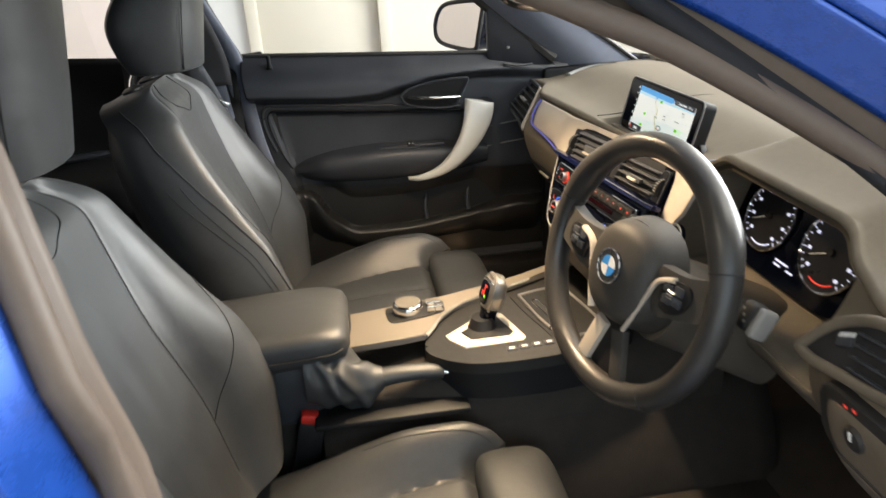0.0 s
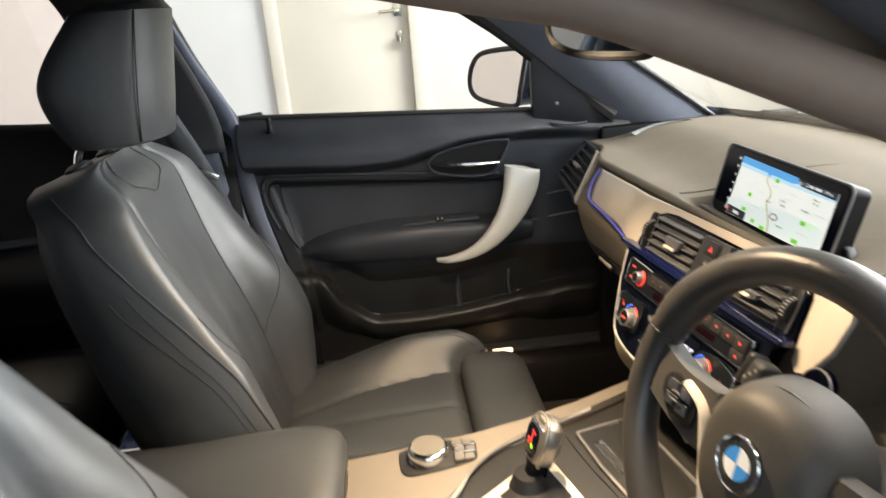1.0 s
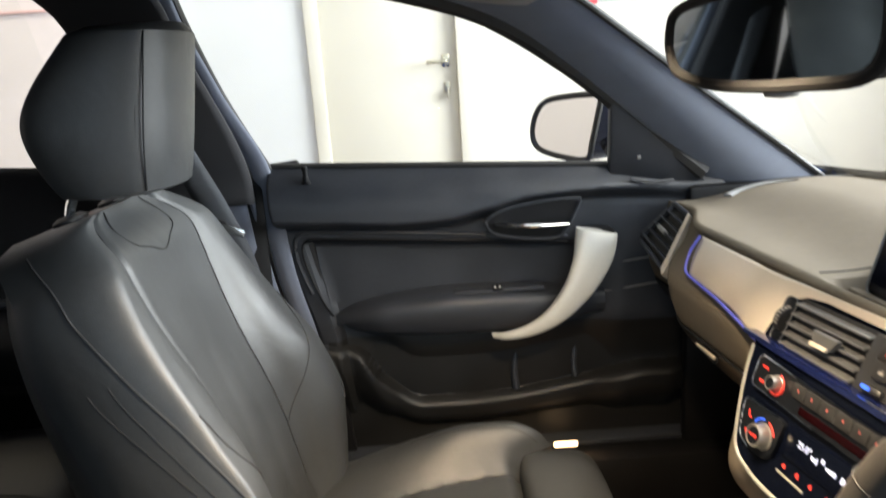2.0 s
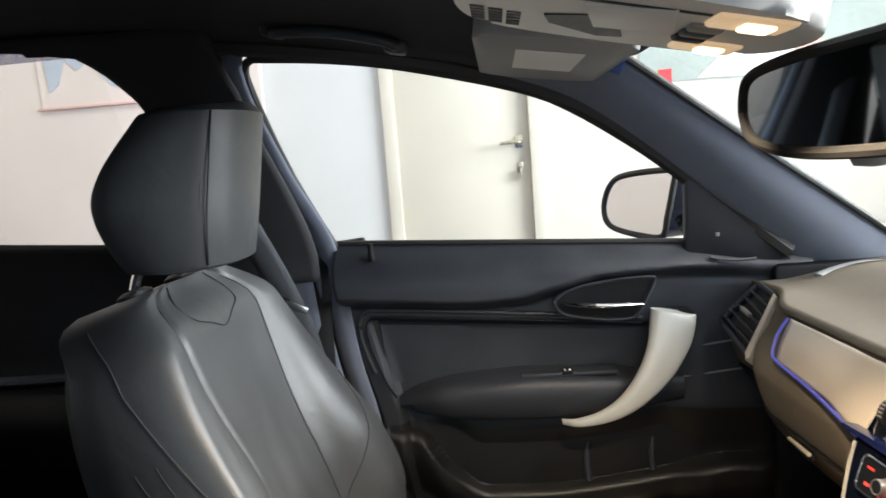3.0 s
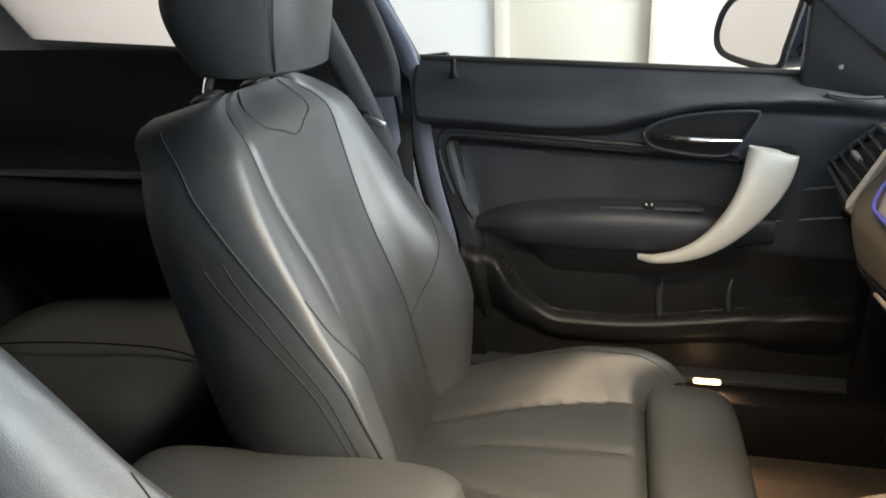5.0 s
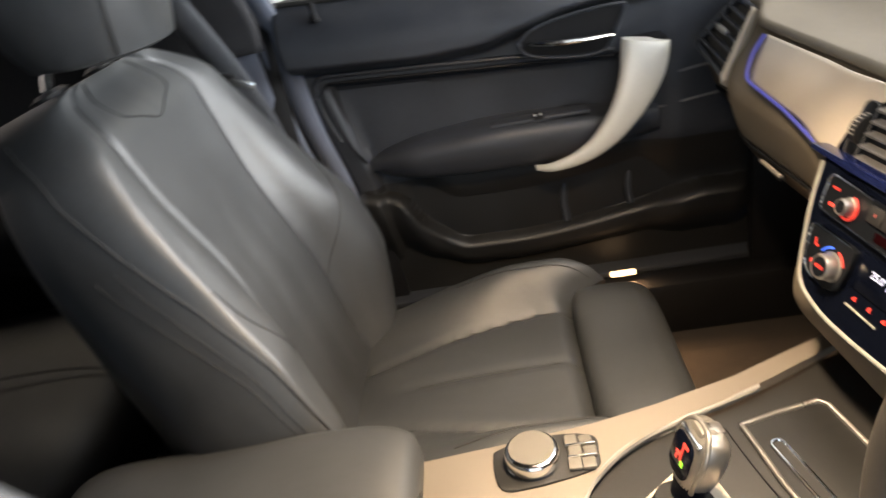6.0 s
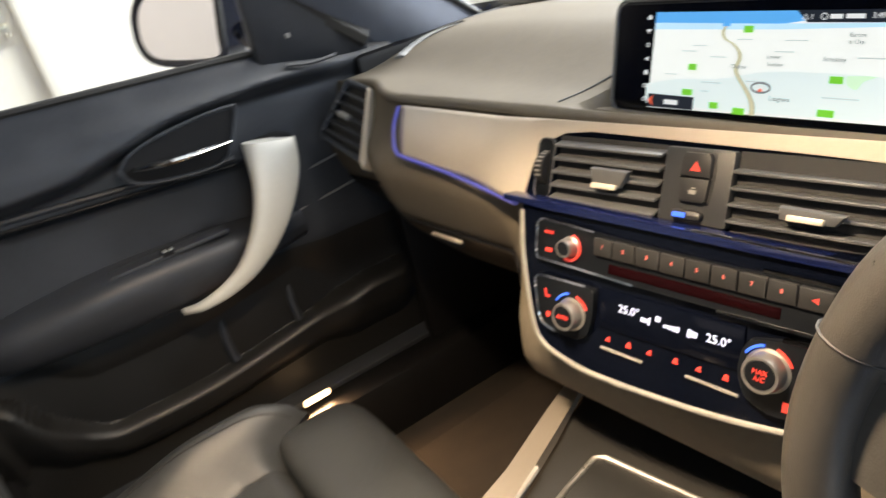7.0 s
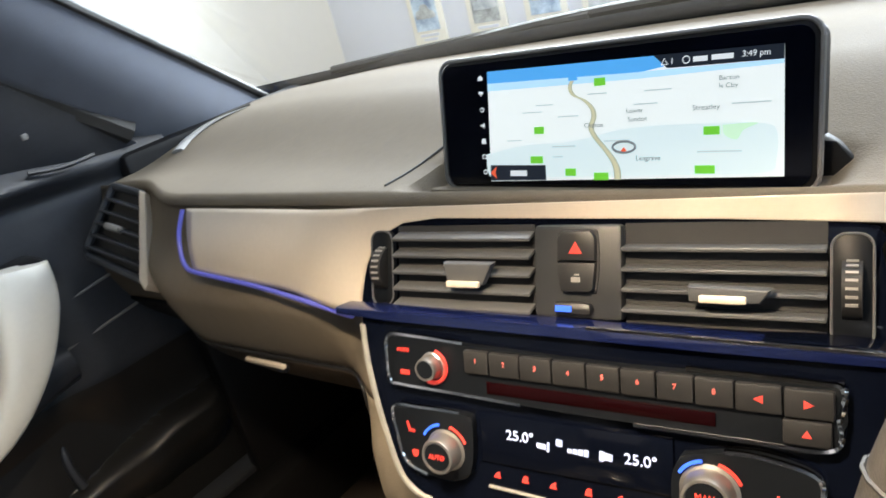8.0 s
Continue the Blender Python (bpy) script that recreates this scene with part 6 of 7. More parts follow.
for tx, ty, tw in ((-0.040, 0.0150, 0.014), (-0.050, 0.0105, 0.016), (-0.022, 0.0065, 0.016), (0.000, 0.0200, 0.014), (0.041, 0.0195, 0.018), (-0.026, -0.0135, 0.018), (-0.066, -0.0085, 0.013), (0.0960, 0.0085, 0.022), (0.0780, -0.0190, 0.026), (-0.031, -0.0205, 0.008), (0.013, -0.0108, 0.018), (0.033, 0.0115, 0.016)):
    part("place_bar", rbox(tw, 0.0011, 0.0002, (0, 0, 0), 0, turn=on(SM, tx, ty, 0.0026)), glow("map_grey", (0.60, 0.65, 0.66), 0.7), dm)
part("position_ring", sweep([SM @ Vector((0.0179 + 0.0078 * math.cos(2 * math.pi * k / 24), -0.0150 + 0.0036 * math.sin(2 * math.pi * k / 24), 0.0030)) for k in range(25)], 0.0008, 6, 24, straight=True), MAP_T, dm)
part("position_mark", prism([(-0.002, 0), (0.0, 0.002), (0.002, 0), (0.0, -0.0015)], on(SM, 0.0179, -0.0172, 0.0031), 0.0003), ORANGE, dm)
ICONS = ([(-0.0020, -0.0018), (-0.0020, 0.0002), (0, 0.0020), (0.0020, 0.0002), (0.0020, -0.0018)], [(-0.0020, 0.0018), (0.0020, 0.0014), (0.0016, -0.0002), (0.0002, -0.0002), (0.0, -0.0020), (-0.0006, -0.0002), (-0.0018, 0.0)], [(0.0018 * math.cos(0.785 * k), 0.0018 * math.sin(0.785 * k)) for k in range(8)], [(-0.0020, -0.0006), (-0.0006, -0.0006), (0.0014, -0.0020), (0.0014, 0.0020), (-0.0006, 0.0006), (-0.0020, 0.0006)], [(-0.0018, -0.0020), (-0.0018, 0.0008), (-0.0008, 0.0020), (0.0016, 0.0016), (0.0018, -0.0020)], [(-0.0020, -0.0016), (-0.0007, -0.0012), (0.0007, -0.0018), (0.0020, -0.0012), (0.0020, 0.0016), (0.0007, 0.0012), (-0.0007, 0.0018), (-0.0020, 0.0012)], [(0.0019 * math.cos(0.785 * k), 0.0019 * math.sin(0.785 * k)) for k in range(8)])
for k in range(7):
    part("menu_icon", prism(ICONS[k], on(SM, -0.0932, 0.0375 - 0.0114 * k, 0.0018), 0.0003), ICON, scr)
    if k in (2, 5, 6):
        part("icon_hollow", prism([(0.62 * x, 0.62 * y) for x, y in ICONS[k]], on(SM, -0.0932, 0.0375 - 0.0114 * k, 0.0021), 0.0002), MAP_B, scr)

# ---- steering wheel ----
wheel = thing("steering_wheel", (0.46, -0.357, 0.80), "black leather three-spoke sports steering wheel", "steering wheel")
WT = radians(28)                    # rake of the column
COL = frame_pose((0.462, -0.357, 0.805), (0, -1, 0), (math.sin(WT), 0, math.cos(WT)))
WC = Vector((0.455, -0.361, 0.8145))
WM = frame_pose(WC, (0.228, -0.974, 0), (0.269, 0.063, 0.961))
WR = 0.1695


def wheel_rim(u, v):
    a, b = 2 * math.pi * v, 2 * math.pi * u
    thick = 0.0165 + 0.003 * (math.exp(-((a - radians(35)) / 0.22) ** 2) + math.exp(-((a - radians(145)) / 0.22) ** 2))
    c = Vector((math.cos(a), math.sin(a), 0))
    p = c * (WR - 0.005 + thick * math.cos(b)) + Vector((0, 0, thick * 1.12 * math.sin(b)))
    p.y *= 0.985 if math.sin(a) > -0.6 else 0.985 - 0.02 * sm(0.6, 1.0, -math.sin(a))
    return WM @ p


rimp = part("rim", surf(wheel_rim, 20, 120, loop=True), material("wheel_leather", (0.030, 0.028, 0.026), 0.36, var=0.2, scale=20, bump=0.10, bscale=1200, bkind="grain"), wheel, "black leather thick-gripped rim")
for a in (20, 160, 232, 308):
    part("rim_seam", sweep([WM @ (Vector((math.cos(radians(a)), math.sin(radians(a)), 0)) * (WR - 0.005 + 0.0178 * math.cos(b)) + Vector((0, 0, 0.0192 * math.sin(b)))) for b in [2 * math.pi * k / 16 for k in range(17)]], 0.0009, 5, 16, straight=True), THREAD, rimp)
WHEELPAD = material("airbag_skin", (0.044, 0.041, 0.037), 0.55, var=0.2, scale=14, bump=0.14, bscale=800, bkind="grain", spec=0.35)
part("airbag_cover", surf(lambda u, v: WM @ Vector((lambda a, r: (r * 0.072 * abs(math.cos(a)) ** 0.9 * math.copysign(1, math.cos(a)), r * (0.072 if math.sin(a) > 0 else 0.080) * abs(math.sin(a)) ** 0.8 * math.copysign(1, math.sin(a)), 0.030 - 0.012 * r ** 2 - 0.050 * r ** 9))(2 * math.pi * u, v if v > 0.02 else 0.02)), 48, 16, loop=True), WHEELPAD, wheel, "black grained airbag cover")
part("hub_shell", cyl(0.058, 0.05, on(WM, 0, 0, -0.050), 40, 0.066), WHEELPAD, wheel)
# badge as plain quarters of blue and white
bd = part("badge", turned([(0.0225, 0), (0.0225, 0.003), (0.019, 0.004), (0, 0.004)], on(WM, 0, 0.004, 0.0285), 40), material("badge_black", (0.03, 0.03, 0.03), 0.2, coat=0.6), wheel, "round badge with blue and white quarters")
BB, BW = material("badge_blue", (0.05, 0.28, 0.70), 0.25, coat=0.5), material("badge_white", (0.85, 0.86, 0.86), 0.25, coat=0.5)
for q in range(4):
    part("badge_quarter", prism([(0, 0)] + [(0.0135 * math.cos(radians(90 * q + 9 * k)), 0.0135 * math.sin(radians(90 * q + 9 * k))) for k in range(11)], on(WM, 0, 0.004, 0.0326), 0.0006), BB if q in (1, 3) else BW, bd)
part("badge_ring", sweep([on(WM, 0, 0.004, 0.0325) @ Vector((0.0222 * math.cos(2 * math.pi * k / 36), 0.0222 * math.sin(2 * math.pi * k / 36), 0)) for k in range(37)], 0.0012, 6, 36, straight=True), CHROME, bd)
for sg in (1, -1):
    part("spoke", prism(smooth_outline([(sg * 0.062, 0.032), (sg * 0.11, 0.034), (sg * 0.165, 0.048), (sg * 0.172, 0.020), (sg * 0.150, -0.005), (sg * 0.10, -0.022), (sg * 0.066, -0.026)], 36), on(WM, 0, 0, -0.012), 0.020, 0.006), WHEELPAD, wheel)
    pod = part("switch_pod", prism(smooth_outline([(sg * 0.080, 0.022), (sg * 0.118, 0.026), (sg * 0.128, 0.010), (sg * 0.112, -0.012), (sg * 0.082, -0.014)], 30), on(WM, 0, 0, 0.006), 0.006, 0.002), DARK, wheel)
    part("pod_trim", sweep([WM @ Vector((sg * x, y, 0.011)) for x, y in ((0.036, -0.068), (0.048, -0.040), (0.060, -0.008), (0.068, 0.010), (0.080, 0.019), (0.098, 0.025))], 0.0055, 8, 24, flat=0.6), SILVER, wheel, "satin silver spoke trim")
    for bx, by in ((0.092, 0.014), (0.110, 0.016), (0.094, 0.000), (0.111, 0.002)):
        part("switch_button", rbox(0.015, 0.011, 0.004, (0, 0, 0), 0.002, turn=on(WM, sg * bx, by, 0.0135)), PLASTIC, pod)
    part("roller", cyl(0.006, 0.012, on(WM, sg * 0.102 - 0.006, 0.008, 0.013) @ Matrix.Rotation(radians(90), 4, "Y"), 16), CHROME, pod)
    # lower double spoke: bright where it catches light, the right prong painted dark
    part("lower_spoke", prism([(sg * 0.006, -0.080), (sg * 0.030, -0.074), (sg * 0.056, -0.152), (sg * 0.032, -0.158)], on(WM, 0, 0, -0.006), 0.010, 0.003), SILVER if sg < 0 else WHEELPAD, wheel, "satin silver lower spoke" if sg < 0 else "lower spoke, darkened where it catches no light")
part("lower_infill", prism([(-0.020, -0.062), (0.020, -0.062), (0.048, -0.156), (-0.048, -0.156)], on(WM, 0, 0, -0.012), 0.008, 0.002), DARK, wheel)
part("m_badge", rbox(0.010, 0.004, 0.003, (0, 0, 0), 0.001, turn=on(WM, -0.050, -0.160, 0.010)), RED, wheel)
col = thing("steering_column", (0.60, -0.357, 0.72), "dark brown steering column shroud with stalks", "steering column")
part("shroud", surf(lambda u, v: COL @ Vector((0.062 * (1 - 0.1 * v) * abs(math.cos(2 * math.pi * u)) ** 0.6 * math.copysign(1, math.cos(2 * math.pi * u)), -0.012 + 0.055 * (1 + 0.15 * v) * abs(math.sin(2 * math.pi * u)) ** 0.6 * math.copysign(1, math.sin(2 * math.pi * u)), -0.045 - 0.19 * v)), 36, 10, loop=True, caps=True), material("shroud_plastic", (0.085, 0.073, 0.058), 0.6, var=0.15, scale=12, bump=0.14, bscale=700, bkind="grain", spec=0.3), col, "dark brown plastic shroud")
for sg, ends in ((1, ((0.05, 0.012, -0.080), (0.110, 0.034, -0.070), (0.162, 0.046, -0.060))), (-1, ((-0.05, 0.0, -0.075), (-0.11, 0.016, -0.068), (-0.145, 0.03, -0.06)))):
    st = part("stalk", sweep([COL @ Vector(p) for p in ends], [(0, 0.008), (0.6, 0.011), (1, 0.013)], 12, 16, flat=0.8), DARK, col)
    part("stalk_cap", rbox(0.012, 0.036, 0.024, (0, 0, 0), 0.005, segs=3, turn=on(COL, ends[2][0] + 0.016 * sg, ends[2][1], ends[2][2])), GREY_PLASTIC if sg > 0 else DARK, st, "grey stalk end" if sg > 0 else "")
    part("stalk_collar", rbox(0.024, 0.034, 0.027, (0, 0, 0), 0.007, segs=3, turn=on(COL, ends[2][0] - 0.002 * sg, ends[2][1], ends[2][2])), KEYBLACK, st)
    for k in range(3):
        part("collar_mark", rbox(0.0035, 0.0030, 0.0008, (0, 0, 0), 0, turn=on(COL, ends[2][0] - 0.006 * sg + 0.005 * k * sg, ends[2][1] + 0.006 - 0.006 * k, ends[2][2] + 0.0134)), GREY_PLASTIC, st)
    part("stalk_mark", rbox(0.010, 0.003, 0.002, (0, 0, 0), 0, turn=on(COL, ends[1][0] + 0.02 * sg, ends[1][1] + 0.004, ends[1][2] + 0.014)), LABEL, st)

# ---- instrument cluster under its hood ----
clu = thing("instrument_cluster", (0.68, -0.36, 0.80), "dark instrument cluster with two round lit dials", "instrument cluster")
CM = frame_pose((0.700, -0.356, 0.830), (0.0, -1, 0), (0.36, 0, 0.93))
part("binnacle", prism(smooth_outline([(-0.155, -0.06), (-0.155, 0.03), (-0.11, 0.074), (0.0, 0.088), (0.10, 0.074), (0.140, 0.035), (0.131, 0.0), (0.118, -0.045), (0.102, -0.070), (0.0, -0.075), (-0.12, -0.073)], 60), on(CM, 0, 0, -0.03), 0.03, 0.004), GLOSS, clu, "black binnacle face")
DIAL = material("dial_face", (0.010, 0.010, 0.012), 0.35)
for cx, r in ((-0.075, 0.051), (0.061, 0.053)):
    dl = part("dial", cyl(r, 0.003, on(CM, cx, 0.002, 0.001), 48), DIAL, clu, "round dial with white marks")
    part("dial_rim", sweep([on(CM, cx, 0.002, 0.005) @ Vector((r * math.cos(2 * math.pi * k / 48), r * math.sin(2 * math.pi * k / 48), 0)) for k in range(49)], 0.0016, 6, 48, straight=True), CHROME, dl)
    for k in range(25):
        a = radians(225 - 270 * k / 24)
        part("dial_tick", rbox(0.005 if k % 3 == 0 else 0.003, 0.0012, 0.0006, (0, 0, 0), 0, turn=on(CM, cx + (r - 0.005) * math.cos(a), 0.002 + (r - 0.005) * math.sin(a), 0.0045) @ Matrix.Rotation(a, 4, "Z")), G_WHITE, dl)
    for k in range(9):
        a = radians(225 - 270 * k / 8)
        part("dial_figure", rbox(0.0065, 0.0042, 0.0005, (0, 0, 0), 0, turn=on(CM, cx + (r - 0.014) * math.cos(a), 0.002 + (r - 0.014) * math.sin(a), 0.0045)), G_WHITE, dl)
    part("needle", rbox(0.034, 0.0016, 0.001, (0, 0, 0), 0.0003, turn=on(CM, cx - 0.016, -0.006, 0.006) @ Matrix.Rotation(radians(25), 4, "Z")), LABEL, dl)
    part("needle_hub", cyl(0.006, 0.004, on(CM, cx, 0.002, 0.004), 20), DARK, dl)
    part("lower_arc", sweep([on(CM, cx, 0.002, 0.0048) @ Vector((0.043 * math.cos(radians(a)), 0.043 * math.sin(radians(a)), 0)) for a in range(250, 312, 8)], 0.0012, 6, 12), G_RED if cx > 0 else G_WHITE, dl)
for k in range(4):
    part("info_bar", rbox(0.014, 0.0028, 0.0006, (0, 0, 0), 0, turn=on(CM, -0.02 + 0.014 * (k % 3), -0.045 - 0.006 * (k // 2), 0.002)), G_WHITE, clu)


# start button on the dashboard face
SB = frame_pose((0.585, -0.226, 0.791), (0.16, -1, 0), (0.35, 0, 0.93))
sbt = part("start_button", turned([(0.021, 0), (0.021, 0.006), (0.017, 0.009), (0.015, 0.0085), (0, 0.0085)], SB, 36), GLOSS, dash, "round black start button, lit red")
part("start_ring", sweep([SB @ Vector((0.019 * math.cos(2 * math.pi * k / 32), 0.019 * math.sin(2 * math.pi * k / 32), 0.0075)) for k in range(33)], 0.0014, 6, 32, straight=True), KNOB, sbt)
for k in range(2):
    part("start_mark", rbox(0.015 - 0.003 * k, 0.0034, 0.0006, (0, 0, 0), 0, turn=on(SB, 0, 0.0035 - 0.0065 * k, 0.0088)), G_RED, sbt)

# driver's end vent and light switch, sunk in the dashboard end
dvm = frame_pose((0.552, -0.655, 0.838), (-0.10, -1, 0), (0.50, 0, 1))
dvo = smooth_outline([(-0.070, -0.022), (-0.056, 0.006), (-0.036, 0.028), (-0.003, 0.046), (0.045, 0.052), (0.066, 0.040), (0.066, 0.008), (0.040, -0.004), (-0.002, -0.013), (-0.045, -0.022)], 50)
dv = part("end_vent", prism(dvo, on(dvm, 0, 0, -0.02), 0.022, 0.002), THREAD, dash, "rounded air vent")
part("vent_frame", sweep([dvm @ Vector((x, z, 0.002)) for x, z in dvo + [dvo[0]]], 0.0060, 10, 50, straight=True), DASHPAD, dv)
part("wheel_frame", rbox(0.022, 0.014, 0.006, (0, 0, 0), 0.003, turn=on(dvm, -0.024, 0.014, 0.002) @ Matrix.Rotation(radians(28), 4, "Z")), PLASTIC, dv)
for k in range(4):
    part("louvre", rbox(0.060, 0.0026, 0.012, (0, 0, 0), 0.001, turn=on(dvm, 0.028 - 0.004 * k, 0.002 + 0.0105 * k, 0.001) @ Matrix.Rotation(radians(9), 4, "Z") @ Matrix.Rotation(radians(12), 4, "X")), PLASTIC, dv)
for k in range(6):
    part("wheel_mark", rbox(0.0012, 0.005, 0.001, (0, 0, 0), 0, turn=on(dvm, -0.030 + 0.0030 * k, 0.016 + 0.0016 * k, 0.0055)), LABEL, dv)
lsm = frame_pose((0.548, -0.680, 0.783), (0, -1, 0), (-0.22, 0, 1))
ls = part("light_switch", prism(rounded(0.110, 0.078, 0.020), on(lsm, 0.004, -0.006, -0.02), 0.022, 0.003), RUBBER, dash, "black light switch panel")
part("switch_dial", cyl(0.014, 0.008, on(lsm, 0.004, -0.002, 0.002), 28, 0.012, 0.003), RUBBER, ls)
part("dial_pointer", rbox(0.003, 0.010, 0.002, (0, 0, 0), 0.0008, turn=on(lsm, 0.004, 0.003, 0.0105)), LABEL, ls)
for dx_, dy_, mt in ((-0.020, 0.016, G_RED), (-0.012, 0.023, G_RED), (0.0, 0.026, G_RED), (-0.026, 0.002, LABEL), (0.026, 0.012, G_RED), (-0.022, -0.014, LABEL)):
    part("switch_mark", rbox(0.004, 0.003, 0.0006, (0, 0, 0), 0, turn=on(lsm, dx_, dy_, 0.0024)), mt, ls)
part("dash_closing", rbox(0.30, 0.54, 0.03, (0.74, -0.48, 0.66), 0.01, turn=Matrix.Rotation(radians(28), 4, "Y")), DASHPAD, dash)

# ---- centre console ----
con = thing("centre_console", (0.2, 0.0, 0.30), "black centre console with satin silver trim and padded armrest", "console")
CY = -0.035


def con_side(u, v):
    """Body of the tunnel: a rounded arch in cross-section."""
    x = -0.32 + 1.05 * v
    w = 0.084 + 0.040 * sm(0.02, 0.3, x)
    top = val([(-0.32, 0.50), (0.02, 0.50), (0.20, 0.535), (0.5, 0.555), (0.73, 0.60)], x)
    a = math.pi * u
    c, n = math.cos(a), math.sin(a)
    return x, CY + w * abs(c) ** 0.35 * math.copysign(1, c), 0.26 + (top - 0.26) * abs(n) ** 0.35


part("tunnel", surf(con_side, 40, 40), TUNNEL, con, "dark brown carpeted tunnel side")
# satin silver dimmed in its colour to offset the strong reading lamps above
CTRIM = material("satin_silver_dimmed", (0.185, 0.160, 0.132), 0.45, metal=0.3, var=0.05, scale=18, bump=0.05, bscale=900)
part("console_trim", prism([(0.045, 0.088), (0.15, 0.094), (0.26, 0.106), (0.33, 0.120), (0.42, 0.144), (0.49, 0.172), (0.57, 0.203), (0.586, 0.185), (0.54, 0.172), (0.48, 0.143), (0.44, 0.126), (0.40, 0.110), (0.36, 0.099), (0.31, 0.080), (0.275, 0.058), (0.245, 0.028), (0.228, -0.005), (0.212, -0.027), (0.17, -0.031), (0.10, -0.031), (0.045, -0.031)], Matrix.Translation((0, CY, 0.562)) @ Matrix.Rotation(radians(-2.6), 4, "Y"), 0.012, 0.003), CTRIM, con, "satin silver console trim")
part("trim_lip", sweep([(0.44, CY + 0.126, 0.590), (0.36, CY + 0.099, 0.586), (0.31, CY + 0.080, 0.584), (0.275, CY + 0.058, 0.583), (0.245, CY + 0.028, 0.581), (0.228, CY - 0.005, 0.580), (0.214, CY - 0.027, 0.579)], 0.004, 8, 20), GREY_PLASTIC, con)
# gear plinth and deck
PLINTH = material("plinth_grey", (0.014, 0.0135, 0.013), 0.45, var=0.12, bump=0.15, bscale=700)
DM = Matrix.Translation((0, 0, 0.545)) @ Matrix.Rotation(radians(-1.5), 4, "Y")
plinth = part("gear_plinth", prism(smooth_outline([(0.31, 0.044), (0.36, 0.063), (0.40, 0.074), (0.44, 0.090), (0.49, 0.112), (0.56, 0.140), (0.575, 0.0), (0.565, -0.135), (0.47, -0.165), (0.37, -0.172), (0.28, -0.160), (0.225, -0.125), (0.208, -0.088), (0.222, -0.050), (0.243, -0.010), (0.272, 0.022)], 90), DM, 0.021, 0.007), PLINTH, con, "dark grey gear selector plinth")
part("plinth_skirt", prism(smooth_outline([(0.40, -0.05), (0.56, -0.08), (0.56, -0.130), (0.47, -0.158), (0.37, -0.166), (0.28, -0.154), (0.225, -0.120), (0.216, -0.088), (0.26, -0.06)], 60), Matrix.Translation((0, 0, 0.500)), 0.052, 0.006), DARK, con)
part("tunnel_carpet", surf(lambda u, v: (0.02 + 0.80 * u, -0.140 - 0.085 * v - 0.012 * math.sin(math.pi * v), 0.470 - 0.190 * v), 20, 10), CARPET, con, "brown carpet on the tunnel side", solid=0.006)
part("selector_frame", prism([(0.248, -0.064), (0.326, 0.000), (0.345, 0.003), (0.362, -0.008), (0.386, -0.100), (0.378, -0.110), (0.276, -0.111), (0.252, -0.080)], Matrix.Translation((0, 0, 0.5715)), 0.005, 0.002), SILVER, con, "bright selector surround")
part("selector_well", prism([(0.276, -0.062), (0.330, -0.018), (0.350, -0.022), (0.367, -0.080), (0.358, -0.090), (0.290, -0.090)], Matrix.Translation((0, 0, 0.5745)), 0.004, 0.001), DARK, con)
for k in range(4):
    bx, by = 0.352 + 0.022 * k, -0.134 + 0.001 * k
    part("plinth_button", rbox(0.018, 0.012, 0.005, (bx, by, 0.5755 + 0.0006 * k), 0.0015), PLASTIC, plinth)
    part("button_mark", rbox(0.009, 0.004, 0.001, (bx, by, 0.5782 + 0.0006 * k), 0), LABEL, plinth)
part("deck_joint", sweep([(0.392, 0.050, 0.5765), (0.405, -0.02, 0.5768), (0.425, -0.10, 0.5775), (0.435, -0.150, 0.572)], 0.0012, 6, 20), DARK, plinth)
# cup-holder cover with bright frame
quad = [(0.408, 0.048), (0.450, 0.060), (0.492, 0.069), (0.500, 0.062), (0.514, -0.012), (0.530, -0.105), (0.524, -0.116), (0.450, -0.128), (0.440, -0.121), (0.420, -0.034)]
cup = part("cup_cover", prism(quad, Matrix.Translation((0, 0, 0.5755)), 0.004, 0.001), material("cover_grey", (0.012, 0.012, 0.012), 0.45, var=0.1, bump=0.1), con, "dark sliding cup-holder cover")
part("cover_frame", sweep([(x, y, 0.5800) for x, y in quad + [quad[0]]], 0.0030, 8, 40, straight=True), KNOB, cup, "bright cover frame")
slot = rounded(0.013, 0.105, 0.006)
sm_ = Matrix.Translation((0.443, -0.030, 0.5800)) @ Matrix.Rotation(radians(13), 4, "Z")
part("cover_slot", prism(slot, sm_, 0.0008), THREAD, cup)
part("slot_rim", sweep([sm_ @ Vector((x, y, 0.001)) for x, y in slot + [slot[0]]], 0.0017, 6, 30, straight=True), CHROME, cup)

# rotary controller
KEYGREY = material("key_grey", (0.10, 0.092, 0.080), 0.5, var=0.08, bump=0.1)
rc = thing("rotary_controller", (0.191, 0.028, 0.577), "silver rotary controller knob with keys on the console", "control knob")
part("controller_plate", prism(smooth_outline([(-0.042, 0.020), (0.0, 0.032), (0.062, 0.026), (0.068, 0.0), (0.060, -0.022), (0.0, -0.034), (-0.036, -0.030)], 40), Matrix.Translation((0.191, 0.028, 0.5800)) @ Matrix.Rotation(radians(-2.6), 4, "Y"), 0.0055, 0.002), PLINTH, rc)
kn = part("controller_knob", turned([(0.030, 0), (0.030, 0.004), (0.0265, 0.006), (0.0265, 0.010), (0.0285, 0.011), (0.0285, 0.020), (0.027, 0.023), (0.0245, 0.0245), (0, 0.0250)], Matrix.Translation((0.191, 0.028, 0.579)), 48), CHROME, rc, "knurled bright controller knob")
